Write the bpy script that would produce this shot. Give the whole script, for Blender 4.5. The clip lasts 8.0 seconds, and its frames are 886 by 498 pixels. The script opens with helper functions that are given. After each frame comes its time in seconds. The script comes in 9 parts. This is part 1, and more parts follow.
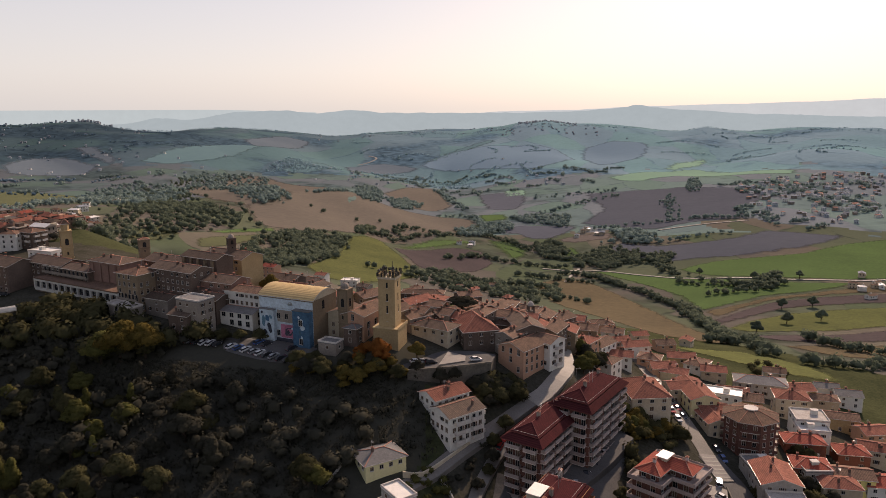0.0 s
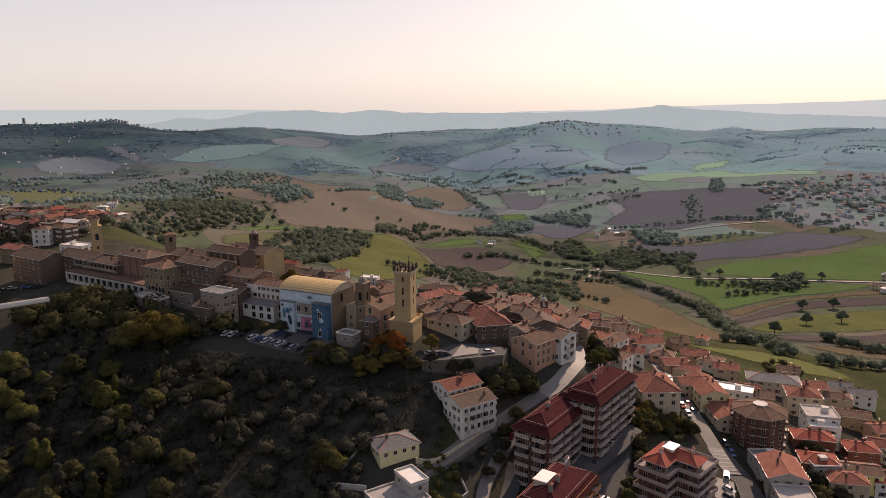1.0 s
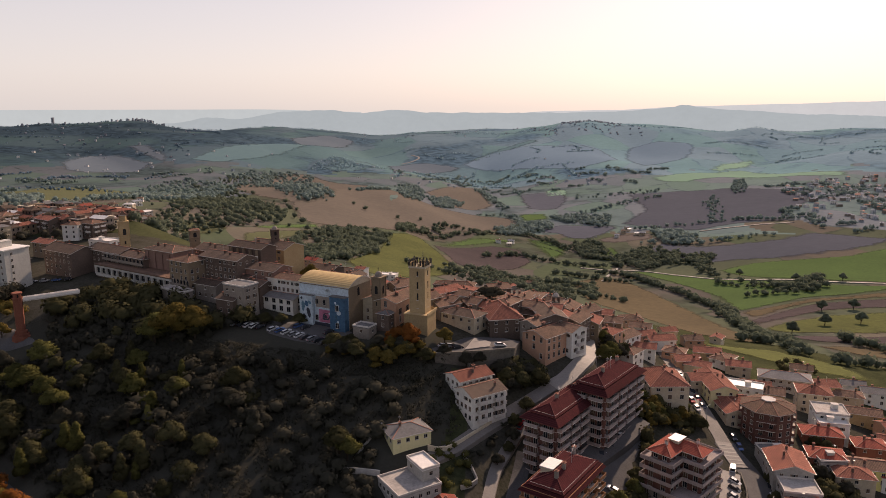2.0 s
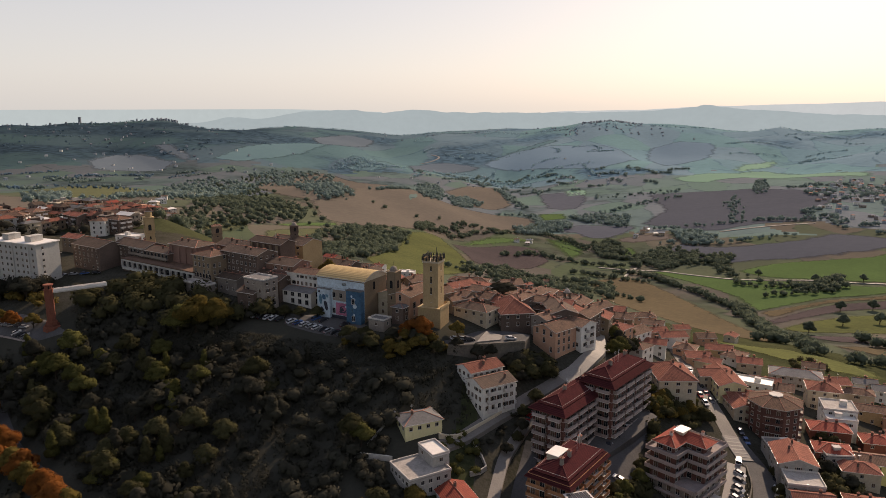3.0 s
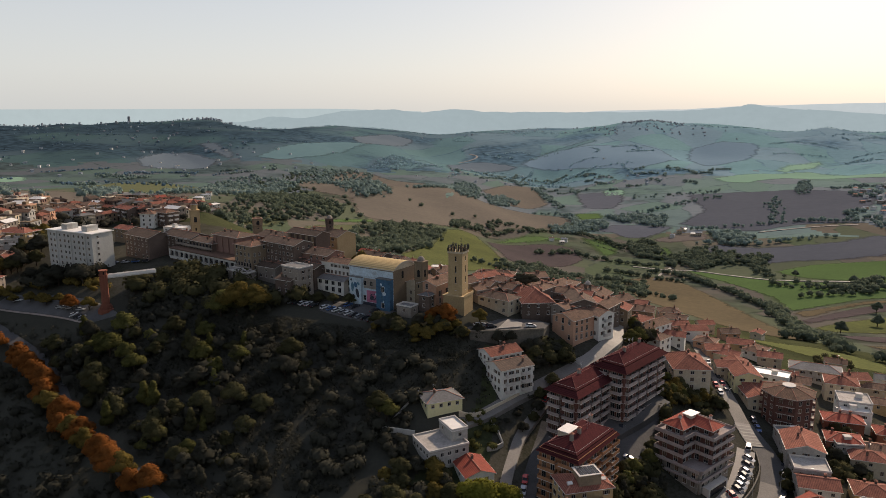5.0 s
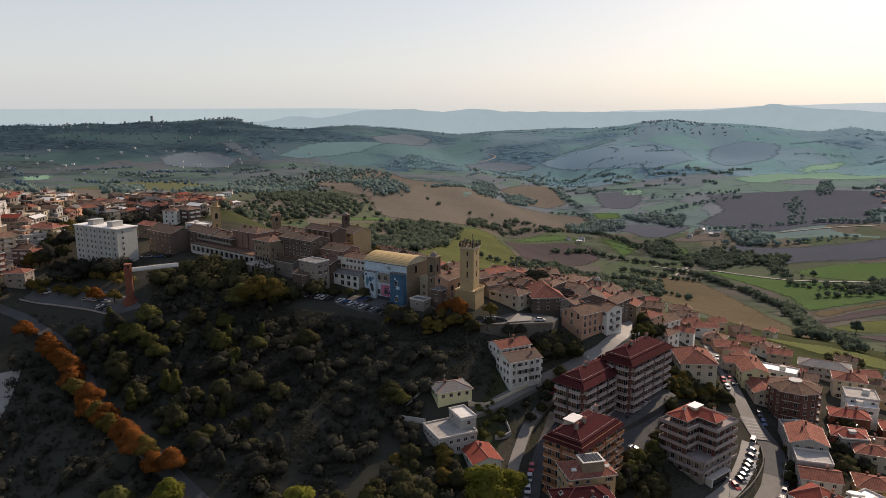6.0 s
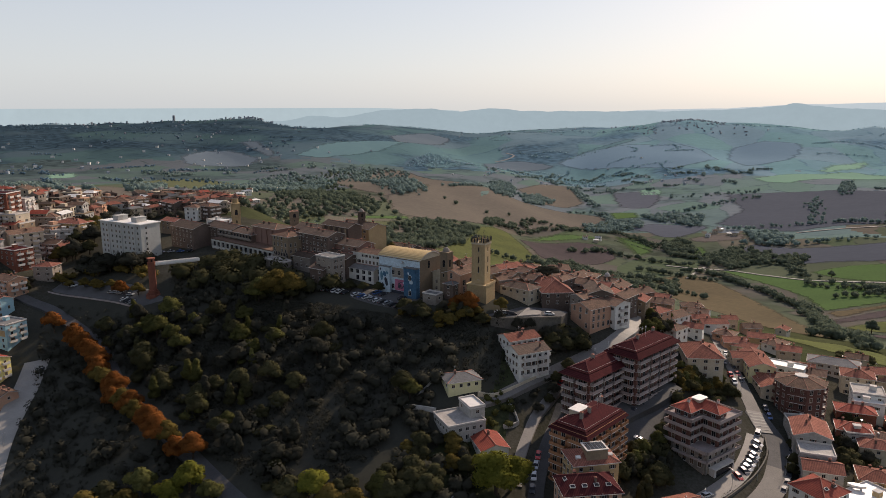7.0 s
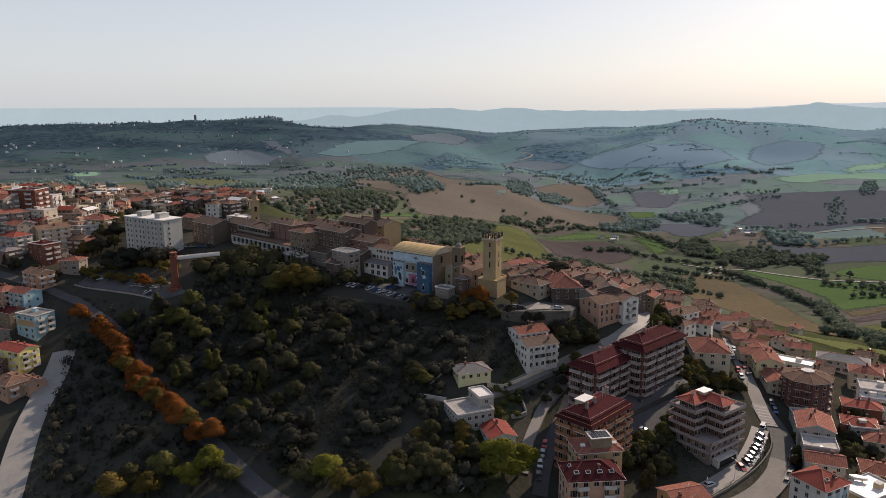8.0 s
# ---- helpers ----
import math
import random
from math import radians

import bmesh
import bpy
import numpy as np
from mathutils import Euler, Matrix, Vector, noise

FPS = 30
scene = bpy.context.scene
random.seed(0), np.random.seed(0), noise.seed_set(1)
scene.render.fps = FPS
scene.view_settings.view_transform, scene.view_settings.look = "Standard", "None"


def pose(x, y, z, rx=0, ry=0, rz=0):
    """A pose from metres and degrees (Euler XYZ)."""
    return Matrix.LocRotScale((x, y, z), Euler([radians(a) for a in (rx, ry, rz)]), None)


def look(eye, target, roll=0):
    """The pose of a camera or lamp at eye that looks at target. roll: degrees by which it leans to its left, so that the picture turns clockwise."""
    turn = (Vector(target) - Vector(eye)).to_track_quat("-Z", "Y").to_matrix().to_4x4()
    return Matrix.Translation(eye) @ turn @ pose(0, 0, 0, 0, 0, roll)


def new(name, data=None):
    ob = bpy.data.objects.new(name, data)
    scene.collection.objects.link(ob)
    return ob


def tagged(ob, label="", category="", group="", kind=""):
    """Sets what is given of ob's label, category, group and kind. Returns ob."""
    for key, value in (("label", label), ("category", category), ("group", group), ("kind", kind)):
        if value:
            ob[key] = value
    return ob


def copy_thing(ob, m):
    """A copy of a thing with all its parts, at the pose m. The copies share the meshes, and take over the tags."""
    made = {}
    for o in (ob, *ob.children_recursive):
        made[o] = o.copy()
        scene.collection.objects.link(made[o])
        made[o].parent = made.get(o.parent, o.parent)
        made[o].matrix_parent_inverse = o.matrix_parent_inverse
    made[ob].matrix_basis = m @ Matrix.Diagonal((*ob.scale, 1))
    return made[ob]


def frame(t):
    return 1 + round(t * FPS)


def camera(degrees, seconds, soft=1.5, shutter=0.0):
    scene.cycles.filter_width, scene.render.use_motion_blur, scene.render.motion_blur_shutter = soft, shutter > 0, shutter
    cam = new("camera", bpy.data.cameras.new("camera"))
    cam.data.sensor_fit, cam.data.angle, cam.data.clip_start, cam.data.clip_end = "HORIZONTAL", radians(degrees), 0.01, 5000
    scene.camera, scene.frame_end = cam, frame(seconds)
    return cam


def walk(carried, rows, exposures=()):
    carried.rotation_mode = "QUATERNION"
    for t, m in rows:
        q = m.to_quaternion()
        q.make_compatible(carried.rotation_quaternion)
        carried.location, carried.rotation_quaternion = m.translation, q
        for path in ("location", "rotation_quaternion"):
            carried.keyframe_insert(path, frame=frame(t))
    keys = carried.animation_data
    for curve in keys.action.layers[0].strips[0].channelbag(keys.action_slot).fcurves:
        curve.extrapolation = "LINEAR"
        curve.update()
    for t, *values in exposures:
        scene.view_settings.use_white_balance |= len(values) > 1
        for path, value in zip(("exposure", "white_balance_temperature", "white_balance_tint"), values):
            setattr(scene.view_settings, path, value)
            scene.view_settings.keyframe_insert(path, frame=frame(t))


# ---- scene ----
from mathutils.geometry import delaunay_2d_cdt as delaunay

# ---------------------------------------------------------------- camera
cam = camera(64.47, 8.0, soft=0.5)
PATH = [  # seconds, eye, heading to the left, pitch, lean
    (0.0, 0.00, 0.00, 100.00, 0.001, -11.285, -0.225),
    (0.5, 1.21, -3.68, 99.97, 0.907, -11.284, -0.204),
    (1.0, 2.51, -7.37, 99.93, 1.795, -11.284, -0.186),
    (1.5, 3.88, -11.07, 99.89, 2.666, -11.285, -0.171),
    (2.0, 5.32, -14.77, 99.84, 3.520, -11.286, -0.158),
    (2.5, 6.84, -18.47, 99.78, 4.360, -11.288, -0.148),
    (3.0, 8.42, -22.18, 99.72, 5.187, -11.291, -0.141),
    (3.5, 10.07, -25.89, 99.66, 6.001, -11.295, -0.136),
    (4.0, 11.78, -29.59, 99.59, 6.804, -11.301, -0.133),
    (4.5, 13.55, -33.29, 99.51, 7.598, -11.308, -0.133),
    (5.0, 15.38, -36.98, 99.43, 8.383, -11.317, -0.135),
    (5.5, 17.26, -40.67, 99.35, 9.161, -11.328, -0.139),
    (6.0, 19.19, -44.34, 99.27, 9.933, -11.340, -0.145),
    (6.5, 21.17, -48.00, 99.19, 10.700, -11.356, -0.153),
    (7.0, 23.19, -51.65, 99.10, 11.464, -11.373, -0.162),
    (7.5, 25.25, -55.28, 99.02, 12.226, -11.393, -0.174),
    (8.0, 27.36, -58.90, 98.93, 12.987, -11.416, -0.187),
]


def eye_pose(x, y, z, yaw, pitch, lean):
    yaw, pitch = radians(yaw), radians(pitch)
    way = Vector((-math.sin(yaw) * math.cos(pitch), math.cos(yaw) * math.cos(pitch), math.sin(pitch)))
    return look((x, y, z), Vector((x, y, z)) + way * 100, lean)


walk(cam, [(t, eye_pose(*p)) for t, *p in PATH], [(0.0, 0.13, 7150, 27.0), (1.7, 0.15, 7350, 31.0), (3.2, 0.08, 7150, 22.0), (5.0, 0.05, 6800, 18.0), (8.0, 0.05, 6450, 19.0)])

# ---------------------------------------------------------------- light
SUN_AZ, SUN_EL = 26.0, 32.0        # degrees to the right of +y, and above the horizon
world = bpy.data.worlds.new("hazy_sky")
scene.world = world
world.use_nodes = True
wn = world.node_tree
sky = wn.nodes.new("ShaderNodeTexSky")
sky.sky_type, sky.sun_disc = "NISHITA", False
sky.sun_elevation, sky.sun_rotation = radians(SUN_EL), radians(SUN_AZ)
sky.air_density, sky.dust_density, sky.ozone_density, sky.altitude = 1.0, 2.5, 1.5, 200
clear, haze, both = wn.nodes["Background"], wn.nodes.new("ShaderNodeBackground"), wn.nodes.new("ShaderNodeAddShader")
clear.inputs["Strength"].default_value = 0.030
# thin overcast, densest towards the horizon
coord, split, ramp = wn.nodes.new("ShaderNodeTexCoord"), wn.nodes.new("ShaderNodeSeparateXYZ"), wn.nodes.new("ShaderNodeValToRGB")
wn.links.new(coord.outputs["Generated"], split.inputs[0]), wn.links.new(split.outputs["Z"], ramp.inputs[0])
ramp.color_ramp.elements[0].color, ramp.color_ramp.elements[1].color = (0.515, 0.568, 0.560, 1), (0.225, 0.285, 0.392, 1)
ramp.color_ramp.elements[0].position, ramp.color_ramp.elements[1].position = 0.05, 0.85
middle = ramp.color_ramp.elements.new(0.22)
middle.color = (0.402, 0.458, 0.486, 1)
# the haze shines towards the sun and dims behind the viewer
toward, glow_, dim = wn.nodes.new("ShaderNodeVectorMath"), wn.nodes.new("ShaderNodeMapRange"), wn.nodes.new("ShaderNodeMix")
toward.operation = "DOT_PRODUCT"
toward.inputs[1].default_value = (math.sin(radians(SUN_AZ)), math.cos(radians(SUN_AZ)), 0.0)
glow_.inputs[1].default_value, glow_.inputs[2].default_value, glow_.inputs[3].default_value, glow_.inputs[4].default_value = -0.9, 0.1, 0.72, 1.0
wn.links.new(coord.outputs["Generated"], toward.inputs[0]), wn.links.new(toward.outputs["Value"], glow_.inputs[0])
dim.data_type, dim.blend_type = "RGBA", "MULTIPLY"
dim.inputs[0].default_value = 1.0
wn.links.new(ramp.outputs[0], dim.inputs[6]), wn.links.new(glow_.outputs[0], dim.inputs[7])
wn.links.new(dim.outputs[2], haze.inputs["Color"])
wn.links.new(sky.outputs[0], clear.inputs["Color"])
wn.links.new(clear.outputs[0], both.inputs[0]), wn.links.new(haze.outputs[0], both.inputs[1])
wn.links.new(both.outputs[0], wn.nodes["World Output"].inputs["Surface"])
sun = new("sun", bpy.data.lights.new("sun", "SUN"))
sun.data.energy, sun.data.angle, sun.data.color = 5.0, radians(1.0), (1.0, 0.855, 0.66)
sun.matrix_world = look((0, 0, 0), (-math.sin(radians(SUN_AZ)) * math.cos(radians(SUN_EL)), -math.cos(radians(SUN_AZ)) * math.cos(radians(SUN_EL)), -math.sin(radians(SUN_EL))))


# ---------------------------------------------------------------- heights of the land
# spot heights: x, y, z; QUARTER and CREST placed to fit the camera's view
HILL = [(-19,226,20),(-45,240,18),(-85,262,21),(-150,280,24),(-212,290,18),(-205,252,7),(-213,226,-10),(-126,156,-14),(-85,135,-20),
        (-139,220,3),(-60,200,4),(-40,158,-9),(-30,190,4),(5,192,-3),(18,185,-14),(42,232,9),(10,240,16),(78,246,-11),(97,216,-22),(86,195,-22),
        (60,180,-20),(20,155,-18),(110,262,-20),(150,250,-30),(90,300,-16),(30,290,14)]
SLOPE = [(-219,200,-24),(-285,300,6),(-300,420,16),(-120,330,22),(-230,380,20),(180,330,-36),(60,400,-20),(-60,420,-15),(0,100,-28),
         (-150,80,-45),(120,120,-36),(220,200,-45),(0,0,-55),(-300,100,-60),(300,400,-60),(300,0,-80),(-300,-200,-90),(200,-300,-100),(-480,250,-30)]
FIELDS = [(245,729,-108),(153,768,-110),(255,662,-98),(203,950,-123),(377,825,-98),(-156,900,-66),(-66,1045,-103),(76,1080,-128),(109,1403,-130),(300,1425,-113),
          (-30,1679,-132),(-492,1800,-105),(-573,1263,-60),(662,1593,-80),(-330,1350,-46),(-180,1380,-72),(-250,620,-40),(60,600,-75),(500,500,-100)]
FAR = [(304,3000,-45),(0,2500,-125),(900,2400,-120),(1700,2300,-80),(-3300,1500,-60),(0,-1500,-120),(-2000,0,-130),(2000,0,-130),(0,-4500,-100),(600,2900,-60),(-500,2900,-85),(1300,2800,-50)]
CREST = [(-1809,2996,42),(-1683,3069,49),(-1566,3130,58),(-1457,3182,24),(-1319,3242,7),(-1160,3302,13),(-992,3356,18),(-716,3426,-14),(-368,3481,-17),(-37,3500,-13),(213,3494,16),(363,3481,35),(512,3462,45),(710,3427,29),(928,3375,5),(1214,3283,19),(1537,3144,14),(1835,2980,16),(-2424,2439,33),(-2237,2610,37),(-2042,2764,41),(-1863,2887,50)]
QUARTER = [(-342,306,44),(-346,357,38),(-344,412,30),(-333,469,25),(-294,494,22),(-247,474,22),(-789,750,-6),(-776,898,-19),(-732,1056,-30),(-560,987,-23),(-1319,1281,-40),(-1255,1475,-49),(-1151,1678,-57),(-1003,1884,-62),(-1635,1601,-34),(-1479,1872,-40),(-1247,2149,-47),(-327,768,-9)]
BEHIND = [(-3294,2764,-70),(-2527,3479,-70),(-1611,3987,-70),(-598,4258,-70),(449,4276,-70),(1471,4041,-70),(2405,3565,-70),(3196,2877,-70)]
def warp(x,y):
    x,y=np.asarray(x,float)-0,np.asarray(y,float)-100
    r=np.hypot(x,y); s=np.log1p(r/120.)/np.maximum(r,1e-6)
    return np.stack([x*s,y*s],-1)*3
SPOTS=np.array(HILL+SLOPE+FIELDS+FAR+QUARTER+CREST+BEHIND,float)
_c=warp(SPOTS[:,0],SPOTS[:,1])
def _k(d): return d
_D=np.linalg.norm(_c[:,None]-_c[None],axis=-1)
_n=len(_c)
_M=np.zeros((_n+3,_n+3)); _M[:_n,:_n]=_k(_D)-0.02*np.eye(_n); _M[:_n,_n]=1; _M[:_n,_n+1:]=_c; _M[_n:,:_n]=_M[:_n,_n:].T
_w=np.linalg.solve(_M,np.r_[SPOTS[:,2],0,0,0])
def ground(x,y):
    x,y=np.broadcast_arrays(np.asarray(x,float),np.asarray(y,float)); sh=x.shape
    p=warp(x.ravel(),y.ravel()); d=np.sqrt(((p[:,None]-_c[None])**2).sum(-1)+.004)
    z=_k(d)@_w[:_n]+_w[_n]+p@_w[_n+1:]
    x,y=x.ravel(),y.ravel(); far=np.clip((np.hypot(x,y-100)-1500)/1100,0,1); far=far*far*(3-2*far)
    z=z+far*np.clip(1+(x+400)/900,.3,1)*((30-27*np.clip((np.hypot(x,y)-2500)/700,0,1))*np.sin(x/300+1.6*np.sin(y/480))*np.cos(y/360+1.2*np.sin(x/420))+5*np.sin(x/120+y/170)*np.sin(y/140-x/210+1))
    r=np.hypot(x,y-100); mid=np.clip((r-620)/250,0,1)*np.clip((1900-r)/500,0,1)
    z=z+mid*(1.6*np.sin(x/75+1.4*np.sin(y/140)+.5)*np.cos(y/210+x/400)+0.5*np.sin(x/31+y/90))
    z=z+4.5*np.exp(-((x+170)/240)**2-((y-1350)/430)**2)*np.sin((x*.8+y*.42)/36+1.3*np.sin(y/170))
    back=np.clip((r-1700)/500,0,1)*np.clip((3000-r)/500,0,1)
    z=z+back*9*(np.abs(np.sin(x/210+y/900+1.1*np.sin(y/330)))-.5)*(1+.4*np.sin(y/150+x/260))
    return z.reshape(sh)

# ---------------------------------------------------------------- materials
def mat(name, base, rough=0.85, vary=0.2, scale=0.3, fine=3.0, bump=0.3, metal=0.0, second=None, spec=0.08, rows=0.0, glow=0.0):
    """A surface with stains at one scale and grain at another; second: the other colour of the stains; rows: metres between tile courses."""
    m = bpy.data.materials.new(name)
    m.use_nodes = True
    n, l = m.node_tree.nodes, m.node_tree.links
    p = n["Principled BSDF"]
    geo = n.new("ShaderNodeNewGeometry")
    big, small = n.new("ShaderNodeTexNoise"), n.new("ShaderNodeTexNoise")
    for node, s, d in ((big, scale, 6), (small, fine, 4)):
        node.inputs["Scale"].default_value, node.inputs["Detail"].default_value = s, d
        node.inputs["Roughness"].default_value = 0.65
        l.new(geo.outputs["Position"], node.inputs["Vector"])
    add = n.new("ShaderNodeMath")
    add.operation = "ADD"
    l.new(big.outputs["Fac"], add.inputs[0]), l.new(small.outputs["Fac"], add.inputs[1])
    half = n.new("ShaderNodeMapRange")
    half.inputs[1].default_value, half.inputs[2].default_value = 0.72, 1.28
    l.new(add.outputs[0], half.inputs[0])
    mix = n.new("ShaderNodeMix")
    mix.data_type = "RGBA"
    lo = [c * (1 - vary) for c in base] if second is None else list(second)
    hi = [min(1, c * (1 + vary)) for c in base] if second is None else list(base)
    mix.inputs[6].default_value, mix.inputs[7].default_value = (*lo, 1), (*hi, 1)
    l.new(half.outputs[0], mix.inputs[0])
    colour = mix.outputs[2]
    info = n.new("ShaderNodeObjectInfo")
    tone = n.new("ShaderNodeHueSaturation")
    ring = n.new("ShaderNodeMapRange")
    ring.inputs[3].default_value, ring.inputs[4].default_value = 1 - vary * 0.6, 1 + vary * 0.6
    l.new(info.outputs["Random"], ring.inputs[0]), l.new(ring.outputs[0], tone.inputs["Value"])
    l.new(colour, tone.inputs["Color"])
    colour = tone.outputs[0]
    if rows:
        tex = n.new("ShaderNodeTexCoord")
        wave = n.new("ShaderNodeTexWave")
        wave.bands_direction = "X"
        wave.inputs["Scale"].default_value, wave.inputs["Distortion"].default_value = 0.314 / rows, 1.2
        l.new(tex.outputs["Object"], wave.inputs["Vector"])
        dim = n.new("ShaderNodeMix")
        dim.data_type, dim.blend_type = "RGBA", "MULTIPLY"
        dim.inputs[0].default_value = 0.35
        l.new(colour, dim.inputs[6]), l.new(wave.outputs["Color"], dim.inputs[7])
        colour = dim.outputs[2]
    l.new(colour, p.inputs["Base Color"])
    p.inputs["Roughness"].default_value, p.inputs["Metallic"].default_value = rough, metal
    p.inputs["Specular IOR Level"].default_value = spec
    if glow:
        l.new(colour, p.inputs["Emission Color"])
        p.inputs["Emission Strength"].default_value = glow
    if bump:
        bn = n.new("ShaderNodeBump")
        bn.inputs["Strength"].default_value, bn.inputs["Distance"].default_value = bump, 0.1
        l.new(small.outputs["Fac"], bn.inputs["Height"]), l.new(bn.outputs[0], p.inputs["Normal"])
    return m


def patchwork(name, tones, woods, cell, wooded, west=0.0, bounds=1.0, rough=1.0):
    """Farmland: a quilt of long fields in several tones with grain inside each, hedges on the bounds and patches of
    wood;
    west: how much thicker the woods are towards -x, and how far shade put into the colour darkens all there; bounds:
    how thickly the hedges are grown."""
    m = mat(name, (1, 1, 1), rough, 0.2, 0.35 / cell, 9.0 / cell, 0.0, spec=0.0)
    n, l = m.node_tree.nodes, m.node_tree.links
    p = n["Principled BSDF"]
    shade = p.inputs["Base Color"].links[0].from_socket
    geo, bend, add, vor, edge, ramp, mul = (n.new("ShaderNode" + k) for k in ("NewGeometry", "TexNoise", "VectorMath", "TexVoronoi", "TexVoronoi", "ValToRGB", "Mix"))
    bend.inputs["Scale"].default_value = 0.5 / cell
    scale, lay = n.new("ShaderNodeVectorMath"), n.new("ShaderNodeMapping")
    scale.operation, scale.inputs[3].default_value = "SCALE", cell * 0.9
    lay.inputs["Rotation"].default_value, lay.inputs["Scale"].default_value = (0, 0, 0.45), (1.0, 0.55, 1.0)
    l.new(geo.outputs["Position"], bend.inputs["Vector"]), l.new(bend.outputs["Color"], scale.inputs[0])
    l.new(geo.outputs["Position"], add.inputs[0]), l.new(scale.outputs[0], add.inputs[1])
    l.new(add.outputs[0], lay.inputs["Vector"])
    for node in (vor, edge):
        l.new(lay.outputs[0], node.inputs["Vector"])
        node.voronoi_dimensions = "2D"
        node.inputs["Scale"].default_value = 1.0 / cell
    edge.feature = "DISTANCE_TO_EDGE"
    red = n.new("ShaderNodeSeparateColor")
    l.new(vor.outputs["Color"], red.inputs[0]), l.new(red.outputs[0], ramp.inputs[0])
    ramp.color_ramp.interpolation = "CONSTANT"
    while len(ramp.color_ramp.elements) < len(tones):
        ramp.color_ramp.elements.new(0.5)
    for k, (e, c) in enumerate(zip(ramp.color_ramp.elements, tones)):
        e.position, e.color = k / len(tones), (*c, 1)
    mul.data_type, mul.blend_type = "RGBA", "MULTIPLY"
    mul.inputs[0].default_value = 1.0
    l.new(ramp.outputs[0], mul.inputs[6]), l.new(shade, mul.inputs[7])
    # hedges: broken lines on the bounds; woods: blotches with ragged rims
    gaps, blot, trees = n.new("ShaderNodeTexNoise"), n.new("ShaderNodeTexNoise"), n.new("ShaderNodeTexNoise")
    for node, s, d in ((gaps, 2.0 / cell, 3), (blot, 0.42 / cell, 8), (trees, 0.045, 5)):
        node.inputs["Scale"].default_value, node.inputs["Detail"].default_value = s, d
        l.new(geo.outputs["Position"], node.inputs["Vector"])
    width, hedge, wood_ = (n.new("ShaderNodeMapRange") for _ in range(3))
    width.inputs[1].default_value, width.inputs[2].default_value, width.inputs[3].default_value, width.inputs[4].default_value = 0.47, 0.60, 0.001, 0.05
    l.new(gaps.outputs["Fac"], width.inputs[0])
    near, soft = n.new("ShaderNodeMath"), n.new("ShaderNodeMapRange")
    near.operation = "DIVIDE"
    l.new(edge.outputs["Distance"], near.inputs[0]), l.new(width.outputs[0], near.inputs[1])
    soft.inputs[1].default_value, soft.inputs[2].default_value, soft.inputs[3].default_value, soft.inputs[4].default_value = 0.35, 1.15, bounds, 0.0
    l.new(near.outputs[0], soft.inputs[0])
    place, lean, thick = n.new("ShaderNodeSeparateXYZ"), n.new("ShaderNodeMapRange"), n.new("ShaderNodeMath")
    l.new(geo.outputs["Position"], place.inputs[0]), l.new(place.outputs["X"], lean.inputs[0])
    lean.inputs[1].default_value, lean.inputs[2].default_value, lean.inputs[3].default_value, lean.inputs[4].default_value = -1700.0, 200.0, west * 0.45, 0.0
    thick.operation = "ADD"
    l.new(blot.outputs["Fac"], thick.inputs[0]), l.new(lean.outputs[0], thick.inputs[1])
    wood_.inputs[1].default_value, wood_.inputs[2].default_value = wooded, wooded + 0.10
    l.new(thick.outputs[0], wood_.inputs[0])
    most = n.new("ShaderNodeMath")
    most.operation = "MAXIMUM"
    l.new(soft.outputs[0], most.inputs[0]), l.new(wood_.outputs[0], most.inputs[1])
    crowns, mix = n.new("ShaderNodeMix"), n.new("ShaderNodeMix")
    crowns.data_type = mix.data_type = "RGBA"
    crowns.inputs[6].default_value, crowns.inputs[7].default_value = (*[c * 0.7 for c in woods], 1), (*[c * 1.4 for c in woods], 1)
    hedge.inputs[1].default_value, hedge.inputs[2].default_value = 0.38, 0.62
    l.new(trees.outputs["Fac"], hedge.inputs[0]), l.new(hedge.outputs[0], crowns.inputs[0])
    # shade of the western hill put into the colour, woods and fields alike
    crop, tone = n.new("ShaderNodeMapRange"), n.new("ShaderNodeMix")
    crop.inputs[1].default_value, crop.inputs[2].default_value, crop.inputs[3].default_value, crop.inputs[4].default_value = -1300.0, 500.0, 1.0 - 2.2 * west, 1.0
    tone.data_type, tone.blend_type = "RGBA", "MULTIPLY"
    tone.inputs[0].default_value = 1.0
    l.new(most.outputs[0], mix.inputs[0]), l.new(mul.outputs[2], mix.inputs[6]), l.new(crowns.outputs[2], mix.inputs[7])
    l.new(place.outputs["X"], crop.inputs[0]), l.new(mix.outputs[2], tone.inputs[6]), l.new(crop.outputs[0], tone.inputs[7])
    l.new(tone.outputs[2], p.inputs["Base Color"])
    return m


